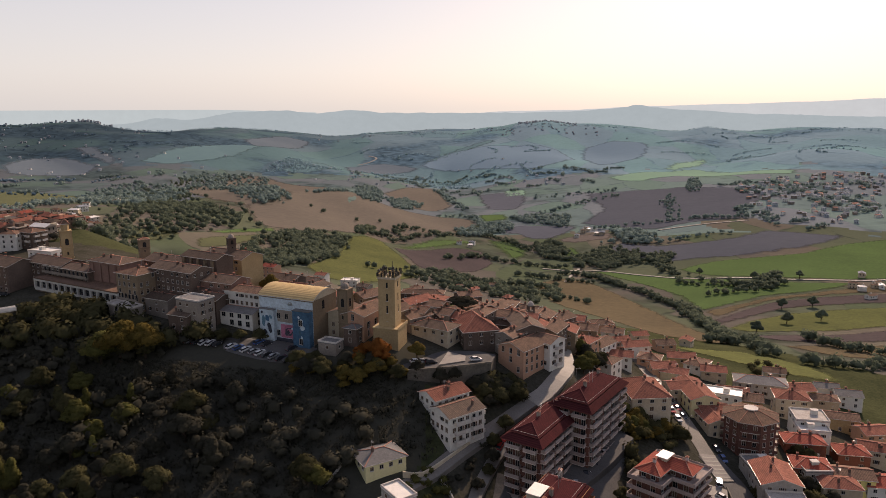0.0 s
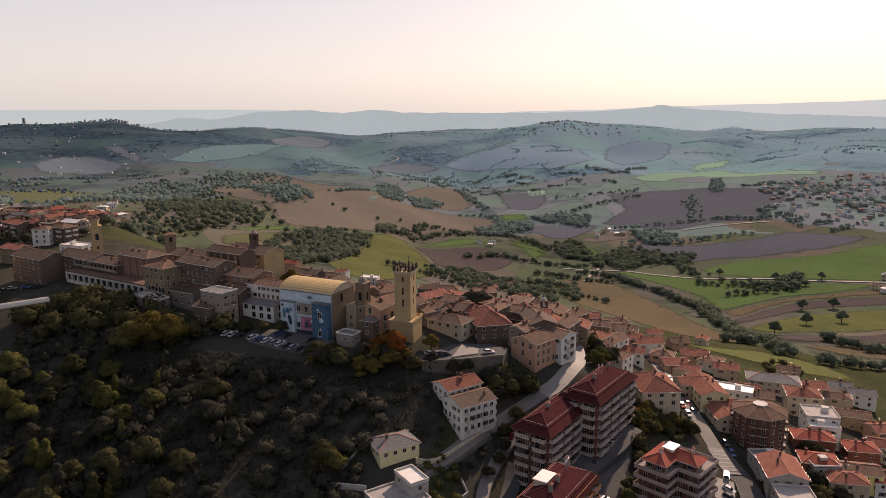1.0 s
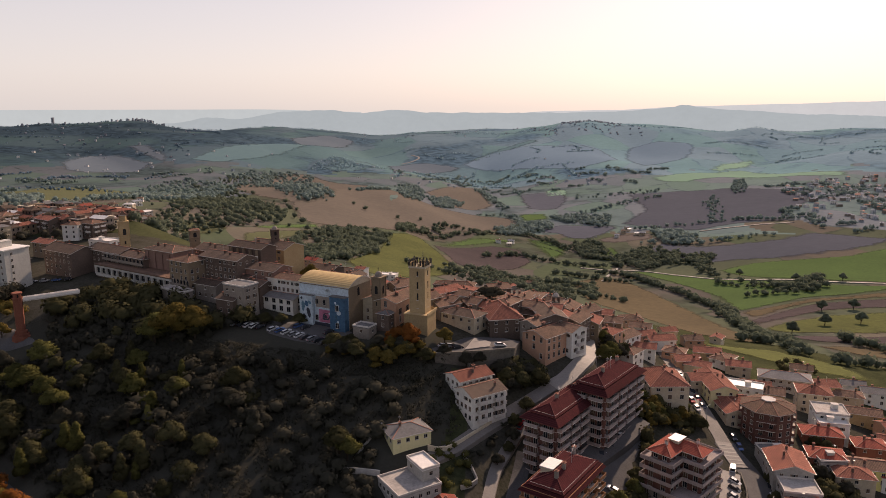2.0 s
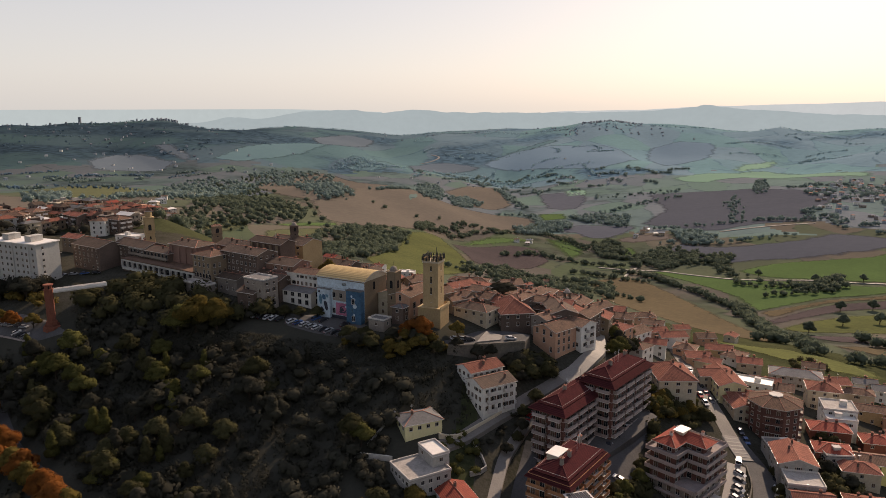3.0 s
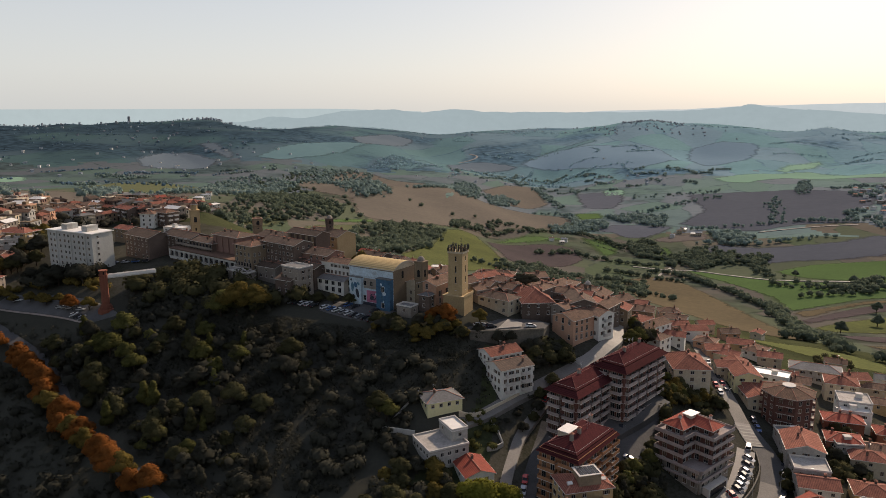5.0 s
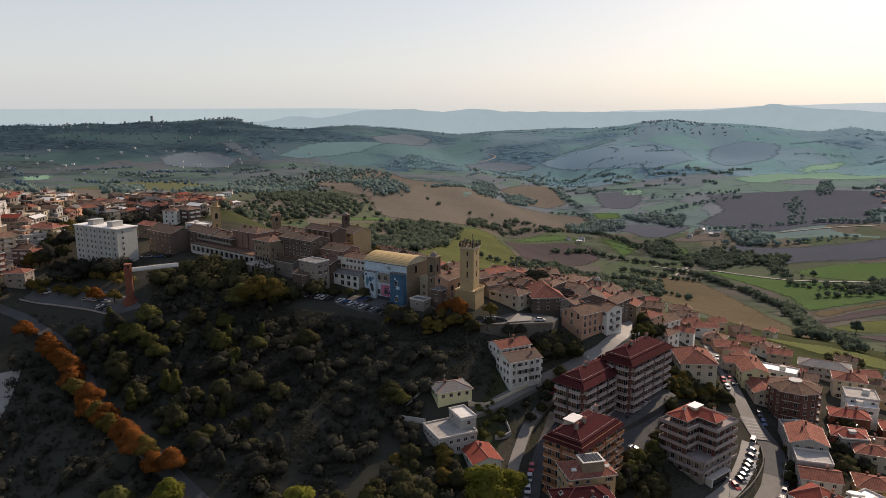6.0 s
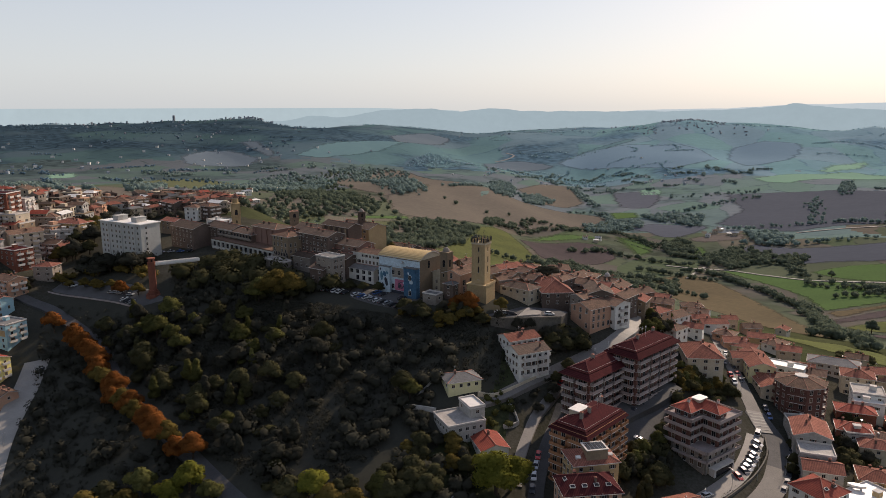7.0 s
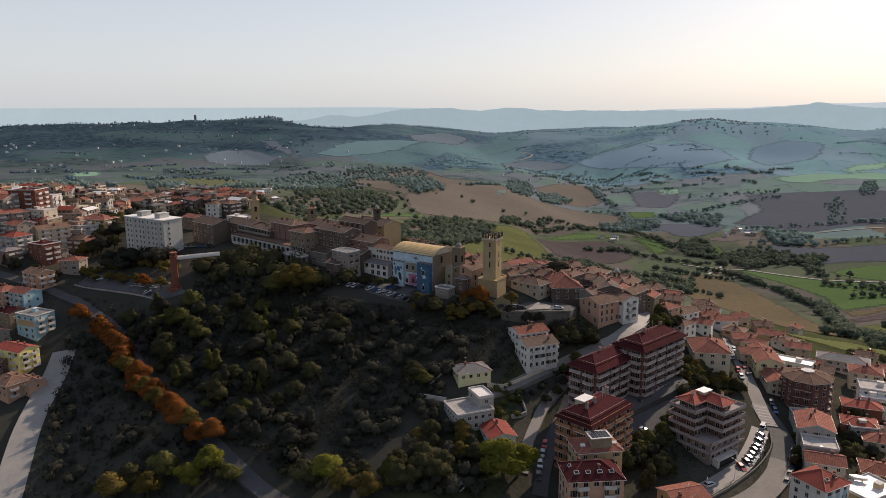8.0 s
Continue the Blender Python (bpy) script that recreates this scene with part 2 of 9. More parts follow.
def crop(name, base, second, scale, fine):
    """Soil or crop of a field that thins out raggedly at its rim, where the land below shows through."""
    m = mat(name, base, 0.95, 0.2, scale, fine, 0.0, second=second, spec=0.0)
    n, l = m.node_tree.nodes, m.node_tree.links
    p, out = n["Principled BSDF"], n["Material Output"]
    rim, rag, geo, add, edge, bare, mix = (n.new("ShaderNode" + k) for k in ("Attribute", "TexNoise", "NewGeometry", "Math", "MapRange", "BsdfTransparent", "MixShader"))
    rim.attribute_name = "cover"
    rag.inputs["Scale"].default_value, rag.inputs["Detail"].default_value = fine * 0.5, 4
    l.new(geo.outputs["Position"], rag.inputs["Vector"])
    l.new(rim.outputs["Fac"], add.inputs[0]), l.new(rag.outputs["Fac"], add.inputs[1])
    edge.inputs[1].default_value, edge.inputs[2].default_value = 0.62, 1.15
    l.new(add.outputs[0], edge.inputs[0]), l.new(edge.outputs[0], mix.inputs[0])
    l.new(bare.outputs[0], mix.inputs[1]), l.new(p.outputs[0], mix.inputs[2]), l.new(mix.outputs[0], out.inputs["Surface"])
    return m


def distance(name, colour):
    """The far backdrop: daylight and haze put into a plain glowing tone with faint folds."""
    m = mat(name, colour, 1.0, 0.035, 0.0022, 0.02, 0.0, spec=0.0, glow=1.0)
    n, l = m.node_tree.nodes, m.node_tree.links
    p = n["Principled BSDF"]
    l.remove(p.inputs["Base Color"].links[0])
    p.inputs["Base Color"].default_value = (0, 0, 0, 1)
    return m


def leafy(name, base, second, through_light=0.25):
    """Leaves: two tones over the crown, part of the light passing through them."""
    m = mat(name, base, 0.95, 0.35, 0.25, 1.5, 0.0, second=second, spec=0.01)
    n, l = m.node_tree.nodes, m.node_tree.links
    p, out = n["Principled BSDF"], n["Material Output"]
    tr, mx = n.new("ShaderNodeBsdfTranslucent"), n.new("ShaderNodeMixShader")
    src = p.inputs["Base Color"].links[0].from_socket
    l.new(src, tr.inputs["Color"])
    mx.inputs[0].default_value = through_light
    l.new(p.outputs[0], mx.inputs[1]), l.new(tr.outputs[0], mx.inputs[2]), l.new(mx.outputs[0], out.inputs["Surface"])
    return m


M = {
    "land": mat("rough_grass", (0.061, 0.065, 0.032), 0.95, 0.4, 0.03, 0.6, 0.0, second=(0.025, 0.030, 0.016), spec=0.0),
    "slope": mat("dark_scrub_floor", (0.048, 0.046, 0.036), 0.95, 0.4, 0.05, 0.8, 0.0, second=(0.036, 0.036, 0.029), spec=0.0),
    "earth": mat("town_ground", (0.063, 0.058, 0.048), 0.95, 0.3, 0.08, 1.0, 0.0, second=(0.024, 0.025, 0.016), spec=0.0),
    "farm": patchwork("farmland", ((0.086, 0.098, 0.066), (0.118, 0.104, 0.084), (0.094, 0.107, 0.070), (0.104, 0.095, 0.082), (0.082, 0.102, 0.062), (0.124, 0.112, 0.088)), (0.058, 0.068, 0.050), 70.0, 0.53),
    # haze of the distance put into the colours of hills and valley
    "hills": patchwork("hazed_far_hills", ((0.151, 0.244, 0.275), (0.165, 0.244, 0.284), (0.146, 0.249, 0.265), (0.158, 0.239, 0.278), (0.153, 0.259, 0.265), (0.171, 0.249, 0.287)), (0.082, 0.138, 0.179), 170.0, 0.545, 0.30, 0.6),
    "valley": patchwork("hazed_valley_land", ((0.130, 0.177, 0.172), (0.151, 0.170, 0.185), (0.136, 0.190, 0.174), (0.141, 0.165, 0.179), (0.126, 0.184, 0.158), (0.157, 0.177, 0.191)), (0.076, 0.106, 0.108), 90.0, 0.54, 0.21, 0.8),
    # distant wheat and soil, haze put into both colours
    "palegreen": crop("hazed_far_wheat", (0.182, 0.290, 0.210), (0.163, 0.259, 0.196), 0.008, 0.1),
    "soil": crop("hazed_dark_soil", (0.091, 0.097, 0.113), (0.074, 0.080, 0.095), 0.006, 0.08),
    "clayhill": crop("tan_clay_field", (0.134, 0.116, 0.094), (0.104, 0.092, 0.078), 0.008, 0.10),
    "scrub": crop("dark_scrub_slope", (0.078, 0.088, 0.070), (0.056, 0.065, 0.054), 0.02, 0.2),
    "dullmeadow": crop("dull_meadow", (0.108, 0.116, 0.062), (0.080, 0.086, 0.050), 0.012, 0.2),
    # far copies of the field colours, blued by haze put into them
    "farclay": crop("hazed_bare_slope", (0.112, 0.138, 0.158), (0.094, 0.120, 0.142), 0.006, 0.05),
    "farsoil": crop("hazed_ploughed_slope", (0.134, 0.192, 0.236), (0.120, 0.176, 0.218), 0.004, 0.05),
    "fargreen": crop("hazed_green_slope", (0.102, 0.168, 0.176), (0.090, 0.150, 0.166), 0.006, 0.05),
    "paleclay": crop("pale_clay_field", (0.150, 0.128, 0.112), (0.110, 0.096, 0.088), 0.012, 0.10),
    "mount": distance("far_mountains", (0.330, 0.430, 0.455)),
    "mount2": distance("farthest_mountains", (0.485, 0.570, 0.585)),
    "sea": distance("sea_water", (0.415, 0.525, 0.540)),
    "plough": crop("ploughed_soil", (0.083, 0.067, 0.066), (0.054, 0.046, 0.046), 0.012, 0.25),
    "dryfield": crop("bare_clay_field", (0.128, 0.103, 0.064), (0.082, 0.068, 0.046), 0.012, 0.2),
    "green": crop("young_wheat", (0.085, 0.133, 0.050), (0.062, 0.094, 0.040), 0.015, 0.3),
    "meadow": crop("yellow_meadow", (0.109, 0.118, 0.046), (0.064, 0.071, 0.033), 0.02, 0.3),
    "asphalt": mat("asphalt", (0.075, 0.072, 0.070), 0.85, 0.25, 0.15, 2.0, 0.1, spec=0.2),
    "pale_road": mat("pale_asphalt", (0.194, 0.176, 0.155), 0.75, 0.2, 0.15, 2.0, 0.1, spec=0.35, second=(0.137, 0.124, 0.111)),
    # darker copy of the road surface, shade put into its colour
    "mid_road": mat("shade_toned_asphalt", (0.15, 0.135, 0.12), 0.8, 0.2, 0.15, 2.0, 0.1, spec=0.3),
    "stucco": mat("cream_stucco", (0.46, 0.39, 0.29), 0.9, 0.15, 0.12, 1.2),
    "ochre": mat("ochre_stucco", (0.42, 0.30, 0.16), 0.9, 0.18, 0.12, 1.2),
    "yellow": mat("yellow_render", (0.74, 0.64, 0.24), 0.9, 0.1, 0.12, 1.2),
    "lemon": mat("lemon_render", (0.60, 0.55, 0.32), 0.9, 0.1, 0.12, 1.2),
    "white": mat("white_plaster", (0.62, 0.60, 0.55), 0.9, 0.12, 0.12, 1.2),
    "pink": mat("pink_render", (0.46, 0.27, 0.18), 0.9, 0.15, 0.12, 1.2),
    "blue": mat("pale_blue_render", (0.30, 0.45, 0.49), 0.9, 0.12, 0.12, 1.2),
    # brighter copy of the road surface, sunlight put into its colour
    "light_road": mat("sun_toned_asphalt", (0.30, 0.275, 0.24), 0.75, 0.2, 0.15, 2.0, 0.1, spec=0.35, second=(0.21, 0.192, 0.17)),
    "grey": mat("grey_render", (0.36, 0.34, 0.31), 0.9, 0.2, 0.12, 1.2),
    "oldbrick": mat("old_town_brick", (0.150, 0.108, 0.086), 0.93, 0.25, 0.15, 1.6, second=(0.088, 0.066, 0.055)),
    # darker stucco copies: the shade on backlit walls is put into the colour
    "dimwall": mat("shade_toned_stucco", (0.285, 0.245, 0.205), 0.93, 0.25, 0.15, 1.6, second=(0.185, 0.158, 0.135)),
    "rosewall": mat("shade_toned_rose_stucco", (0.270, 0.165, 0.130), 0.93, 0.25, 0.15, 1.6, second=(0.170, 0.105, 0.086)),
    "sandwall": mat("shade_toned_ochre_stucco", (0.265, 0.198, 0.132), 0.93, 0.25, 0.15, 1.6, second=(0.175, 0.132, 0.092)),
    "blockwall": mat("grey_white_render", (0.43, 0.42, 0.385), 0.9, 0.12, 0.12, 1.2),
    "orangebrick": mat("orange_brick_cladding", (0.30, 0.150, 0.080), 0.9, 0.2, 0.2, 2.0),
    "goldbrick": mat("golden_brick", (0.42, 0.31, 0.17), 0.93, 0.2, 0.15, 1.6, second=(0.30, 0.215, 0.12)),
    "redbrick": mat("red_brick_cladding", (0.19, 0.072, 0.048), 0.9, 0.2, 0.2, 2.0),
    "darkbrick": mat("dark_brick_cladding", (0.125, 0.062, 0.050), 0.9, 0.2, 0.2, 2.0),
    "stone": mat("retaining_stone", (0.135, 0.122, 0.102), 0.95, 0.3, 0.2, 1.2, 0.6),
    "tile": mat("terracotta_tiles", (0.345, 0.138, 0.096), 0.9, 0.3, 0.45, 2.2, second=(0.155, 0.068, 0.052), rows=0.5, spec=0.04),
    "oldtile": mat("weathered_roof_tiles", (0.235, 0.142, 0.098), 0.9, 0.35, 0.45, 2.2, second=(0.095, 0.064, 0.049), rows=0.5),
    "duskytile": mat("dark_weathered_tiles", (0.150, 0.104, 0.078), 0.9, 0.35, 0.45, 2.2, second=(0.070, 0.053, 0.043), rows=0.5),
    "redtile": mat("dark_red_tiles", (0.084, 0.022, 0.023), 0.9, 0.25, 0.4, 2.0, second=(0.050, 0.016, 0.017), rows=0.5, spec=0.02),
    "brightred": mat("bright_red_tiles", (0.36, 0.085, 0.055), 0.8, 0.25, 0.4, 2.0, second=(0.21, 0.055, 0.04), rows=0.5),
    "slate": mat("grey_roof_felt", (0.15, 0.145, 0.14), 0.85, 0.25, 0.25, 1.5),
    "gold": mat("ochre_sheet_roof", (0.56, 0.40, 0.19), 0.6, 0.12, 0.2, 1.0, second=(0.44, 0.31, 0.15), rows=0.9),
    "flat": mat("flat_roof_gravel", (0.34, 0.31, 0.28), 0.9, 0.25, 0.3, 1.5),
    "whiteroof": mat("white_roof_sheet", (0.62, 0.585, 0.54), 0.5, 0.1, 0.3, 1.5, spec=0.5),
    "cap": mat("ridge_tiles", (0.33, 0.16, 0.115), 0.85, 0.2, 0.5, 3.0),
    # metal gutters, sun glint along the eaves put into the pale colour
    "gutter": mat("gutter_with_glint", (0.52, 0.47, 0.42), 0.35, 0.15, 0.5, 3.0, 0.0, spec=0.5),
    "redcap": mat("dull_red_ridge_tiles", (0.135, 0.046, 0.041), 0.85, 0.2, 0.5, 3.0),
    "trim": mat("pale_concrete_trim", (0.50, 0.46, 0.42), 0.85, 0.15, 0.3, 2.0),
    "glass": mat("window_glass", (0.018, 0.019, 0.022), 0.25, 0.3, 0.4, 1.0, 0.0, spec=0.2),
    "frame": mat("painted_window_frame", (0.40, 0.37, 0.33), 0.7, 0.15, 0.5, 3.0, 0.0),
    "shutter": mat("brown_shutters", (0.10, 0.065, 0.045), 0.7, 0.3, 0.5, 3.0, 0.0),
    "shutter2": mat("grey_green_shutters", (0.13, 0.15, 0.12), 0.7, 0.3, 0.5, 3.0, 0.0),
    "iron": mat("dark_iron", (0.05, 0.05, 0.05), 0.5, 0.2, 0.5, 3.0, 0.0, metal=0.6),
    "steel": mat("galvanised_steel", (0.42, 0.43, 0.44), 0.4, 0.1, 0.5, 3.0, 0.0, metal=0.7),
    "mural_sky": mat("mural_pale_blue", (0.42, 0.50, 0.55), 0.9, 0.2, 0.3, 1.2),
    "mural_blue": mat("mural_deep_blue", (0.062, 0.135, 0.215), 0.9, 0.3, 0.3, 1.0),
    "mural_pink": mat("mural_rose", (0.36, 0.13, 0.19), 0.9, 0.3, 0.35, 1.0),
    "mural_teal": mat("mural_teal", (0.085, 0.165, 0.215), 0.9, 0.4, 0.4, 1.0),
    "mural_dark": mat("mural_dark", (0.05, 0.055, 0.07), 0.9, 0.3, 0.4, 1.0),
    "bark": mat("bark", (0.055, 0.042, 0.032), 0.95, 0.3, 1.0, 5.0, 0.4),
    "leaf": leafy("green_leaves", (0.074, 0.069, 0.032), (0.042, 0.041, 0.022), 0.24),
    "leaf_dark": leafy("dark_leaves", (0.055, 0.053, 0.039), (0.043, 0.042, 0.032), 0.28),
    "leaf_yellow": leafy("yellowing_leaves", (0.118, 0.113, 0.036), (0.056, 0.058, 0.022)),
    "leaf_lime": leafy("yellow_green_leaves", (0.190, 0.180, 0.030), (0.085, 0.088, 0.018), 0.3),
    "leaf_gold": leafy("golden_brown_leaves", (0.160, 0.112, 0.030), (0.072, 0.060, 0.020)),
    "leaf_orange": leafy("orange_leaves", (0.25, 0.088, 0.022), (0.11, 0.048, 0.016), 0.3),
    # haze is in these leaf colours; leaf_blue is the shaded copy of leaf_hazy
    "leaf_far": leafy("hazed_far_leaves", (0.155, 0.186, 0.124), (0.104, 0.128, 0.092), 0.4),
    "leaf_hazy": leafy("hazed_hill_leaves", (0.286, 0.409, 0.440), (0.241, 0.353, 0.391), 0.4),
    "leaf_blue": leafy("hazed_shaded_leaves", (0.125, 0.195, 0.245), (0.104, 0.165, 0.214), 0.4),
    "leaf_mid": leafy("hazed_valley_leaves", (0.222, 0.290, 0.256), (0.168, 0.226, 0.208), 0.4),
    # walls and tiles of distant houses, haze put into their colours
    "haze_wall": mat("hazed_far_walls", (0.37, 0.40, 0.42), 0.9, 0.2, 0.1, 1.0, 0.0),
    "haze_tile": mat("hazed_roof_tiles", (0.21, 0.225, 0.25), 0.9, 0.2, 0.1, 1.0, 0.0),
    "rail": mat("weathered_parapets", (0.30, 0.250, 0.232), 0.9, 0.2, 0.3, 2.0),
    "tyre": mat("tyre_rubber", (0.02, 0.02, 0.02), 0.9, 0.1, 1.0, 5.0, 0.0),
    "car_white": mat("white_car_paint", (0.52, 0.52, 0.52), 0.35, 0.05, 1.0, 5.0, 0.0, spec=0.5),
    "car_grey": mat("silver_car_paint", (0.30, 0.31, 0.32), 0.3, 0.1, 1.0, 5.0, 0.0, metal=0.4),
    "car_dark": mat("dark_car_paint", (0.025, 0.028, 0.035), 0.25, 0.2, 1.0, 5.0, 0.0, spec=0.6),
    "car_red": mat("red_car_paint", (0.35, 0.03, 0.025), 0.25, 0.1, 1.0, 5.0, 0.0, spec=0.6),
    "car_blue": mat("blue_car_paint", (0.04, 0.09, 0.22), 0.25, 0.1, 1.0, 5.0, 0.0, spec=0.6),
}


# ---------------------------------------------------------------- mesh helpers
def mesh_of(name, bm, material):
    me = bpy.data.meshes.new(name)
    bm.to_mesh(me)
    bm.free()
    for m in material if isinstance(material, (list, tuple)) else [material]:
        me.materials.append(M[m])
    return me


def under(ob, parent, m=None, label=""):
    if parent is not None:
        ob.parent = parent
    if m is not None:
        ob.matrix_basis = m
    if label:
        ob["label"] = label
    return ob


def part(name, bm, material, parent=None, label="", m=None):
    """Links a bmesh as one mesh object, under a thing or a part where one is given."""
    return under(new(name, mesh_of(name, bm, material)), parent, m, label)


def quad(bm, pts, mi=0):
    f = bm.faces.new([bm.verts.new(p) for p in pts])
    f.material_index = mi
    return f


def box(bm, x0, x1, y0, y1, z0, z1, mi=0, top=1.0):
    """A box; top below 1 tapers it upwards."""
    cx, cy = (x0 + x1) / 2, (y0 + y1) / 2
    ring = ((x0, y0), (x1, y0), (x1, y1), (x0, y1))
    v = [bm.verts.new((x, y, z0)) for x, y in ring] + [bm.verts.new((cx + (x - cx) * top, cy + (y - cy) * top, z1)) for x, y in ring]
    for q in ((0, 3, 2, 1), (4, 5, 6, 7), (0, 1, 5, 4), (1, 2, 6, 5), (2, 3, 7, 6), (3, 0, 4, 7)):
        bm.faces.new([v[i] for i in q]).material_index = mi


def beam(bm, a, b, r, mi=0, sides=4, r2=None):
    """A straight bar from a to b, tapering from r to r2."""
    a, b = Vector(a), Vector(b)
    w = (b - a).normalized()
    u = w.cross(Vector((0, 0, 1)) if abs(w.z) < 0.9 else Vector((1, 0, 0))).normalized()
    v = w.cross(u)
    rings = []
    for p, q in ((a, r), (b, r if r2 is None else r2)):
        rings.append([bm.verts.new(p + (u * math.cos(k * math.tau / sides + 0.785) + v * math.sin(k * math.tau / sides + 0.785)) * q) for k in range(sides)])
    for k in range(sides):
        j = (k + 1) % sides
        bm.faces.new((rings[0][k], rings[0][j], rings[1][j], rings[1][k])).material_index = mi
    bm.faces.new(rings[0][::-1]).material_index = mi
    bm.faces.new(rings[1]).material_index = mi


def prism(bm, ring, z0, z1, mi=0, mi_top=None):
    """An upright prism over a ring of plan points (counter-clockwise)."""
    lo, hi = [bm.verts.new((x, y, z0)) for x, y in ring], [bm.verts.new((x, y, z1)) for x, y in ring]
    n = len(ring)
    for k in range(n):
        j = (k + 1) % n
        bm.faces.new((lo[k], lo[j], hi[j], hi[k])).material_index = mi
    bm.faces.new(hi).material_index = mi if mi_top is None else mi_top
    bm.faces.new(lo[::-1]).material_index = mi


def thing(name, x, y, z, rot=0):
    ob = new(name)
    ob.empty_display_size = 0.5
    ob.matrix_basis = pose(x, y, z, 0, 0, rot)
    return ob


def gz(x, y):
    return float(ground(x, y))


# ---------------------------------------------------------------- the land
def ragged(x, y, cell):
    """Uneven bounds of the ground colours, about -1 to 1."""
    return noise.noise((x / cell, y / cell, 3.0)) + 0.5 * noise.noise((x / cell * 2.7, y / cell * 2.7, 8.0))


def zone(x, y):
    """Which ground colour lies here: 0 grass, 1 dark scrub floor of the hillside, 2 town ground, 3 farmland, 4 far
    hills and 5 valley, both with haze put into the colour.
    """
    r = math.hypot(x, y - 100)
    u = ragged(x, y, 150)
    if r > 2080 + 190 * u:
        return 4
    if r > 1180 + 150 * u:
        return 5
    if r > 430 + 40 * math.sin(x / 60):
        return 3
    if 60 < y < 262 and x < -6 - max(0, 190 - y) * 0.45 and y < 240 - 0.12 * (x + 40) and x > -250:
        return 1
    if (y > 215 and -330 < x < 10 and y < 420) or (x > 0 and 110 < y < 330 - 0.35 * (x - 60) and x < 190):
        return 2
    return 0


def land_sheet():
    az = np.concatenate([np.radians(np.arange(-62, 62, 0.4)), np.radians(np.arange(62, 298, 4.0))])
    rad = np.concatenate([[2.0], np.exp(np.linspace(math.log(12), math.log(4860), 500))])
    a, r = np.meshgrid(az, rad)
    x, y = r * np.sin(a), r * np.cos(a)
    z = np.concatenate([ground(x[i:i + 20], y[i:i + 20]) for i in range(0, len(rad), 20)])
    co = np.stack([x, y, z], -1).reshape(-1, 3)
    n, m = len(rad), len(az)
    i, j = np.meshgrid(np.arange(n - 1), np.arange(m), indexing="ij")
    k = (j + 1) % m
    quads = np.stack([i * m + j, i * m + k, (i + 1) * m + k, (i + 1) * m + j], -1).reshape(-1, 4)[:, ::-1]
    me = bpy.data.meshes.new("ground")
    me.from_pydata(co.tolist(), [], quads.tolist())
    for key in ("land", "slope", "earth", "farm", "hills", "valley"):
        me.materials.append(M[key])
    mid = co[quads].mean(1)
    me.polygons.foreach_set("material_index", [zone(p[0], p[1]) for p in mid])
    me.shade_smooth()
    return tagged(new("ground", me), "rolling farmland round a wooded hill with a town", "ground", kind="structure")


def sheet_height(x, y):
    """Height of the faces of the land sheet, which cut across the finest dips of the land."""
    x, y = np.asarray(x, float), np.asarray(y, float)
    turn = (np.degrees(np.arctan2(x, y)) + 62) / 0.4
    step = math.log(4860 / 12) / 499
    ring = np.log(np.maximum(np.hypot(x, y), 12.0) / 12) / step
    i, j = np.floor(turn), np.floor(ring)
    z = 0
    for di in (0, 1):
        for dj in (0, 1):
            a, r = np.radians((i + di) * 0.4 - 62), 12 * np.exp((j + dj) * step)
            z = z + (1 - abs(turn - i - di)) * (1 - abs(ring - j - dj)) * ground(r * np.sin(a), r * np.cos(a))
    return z


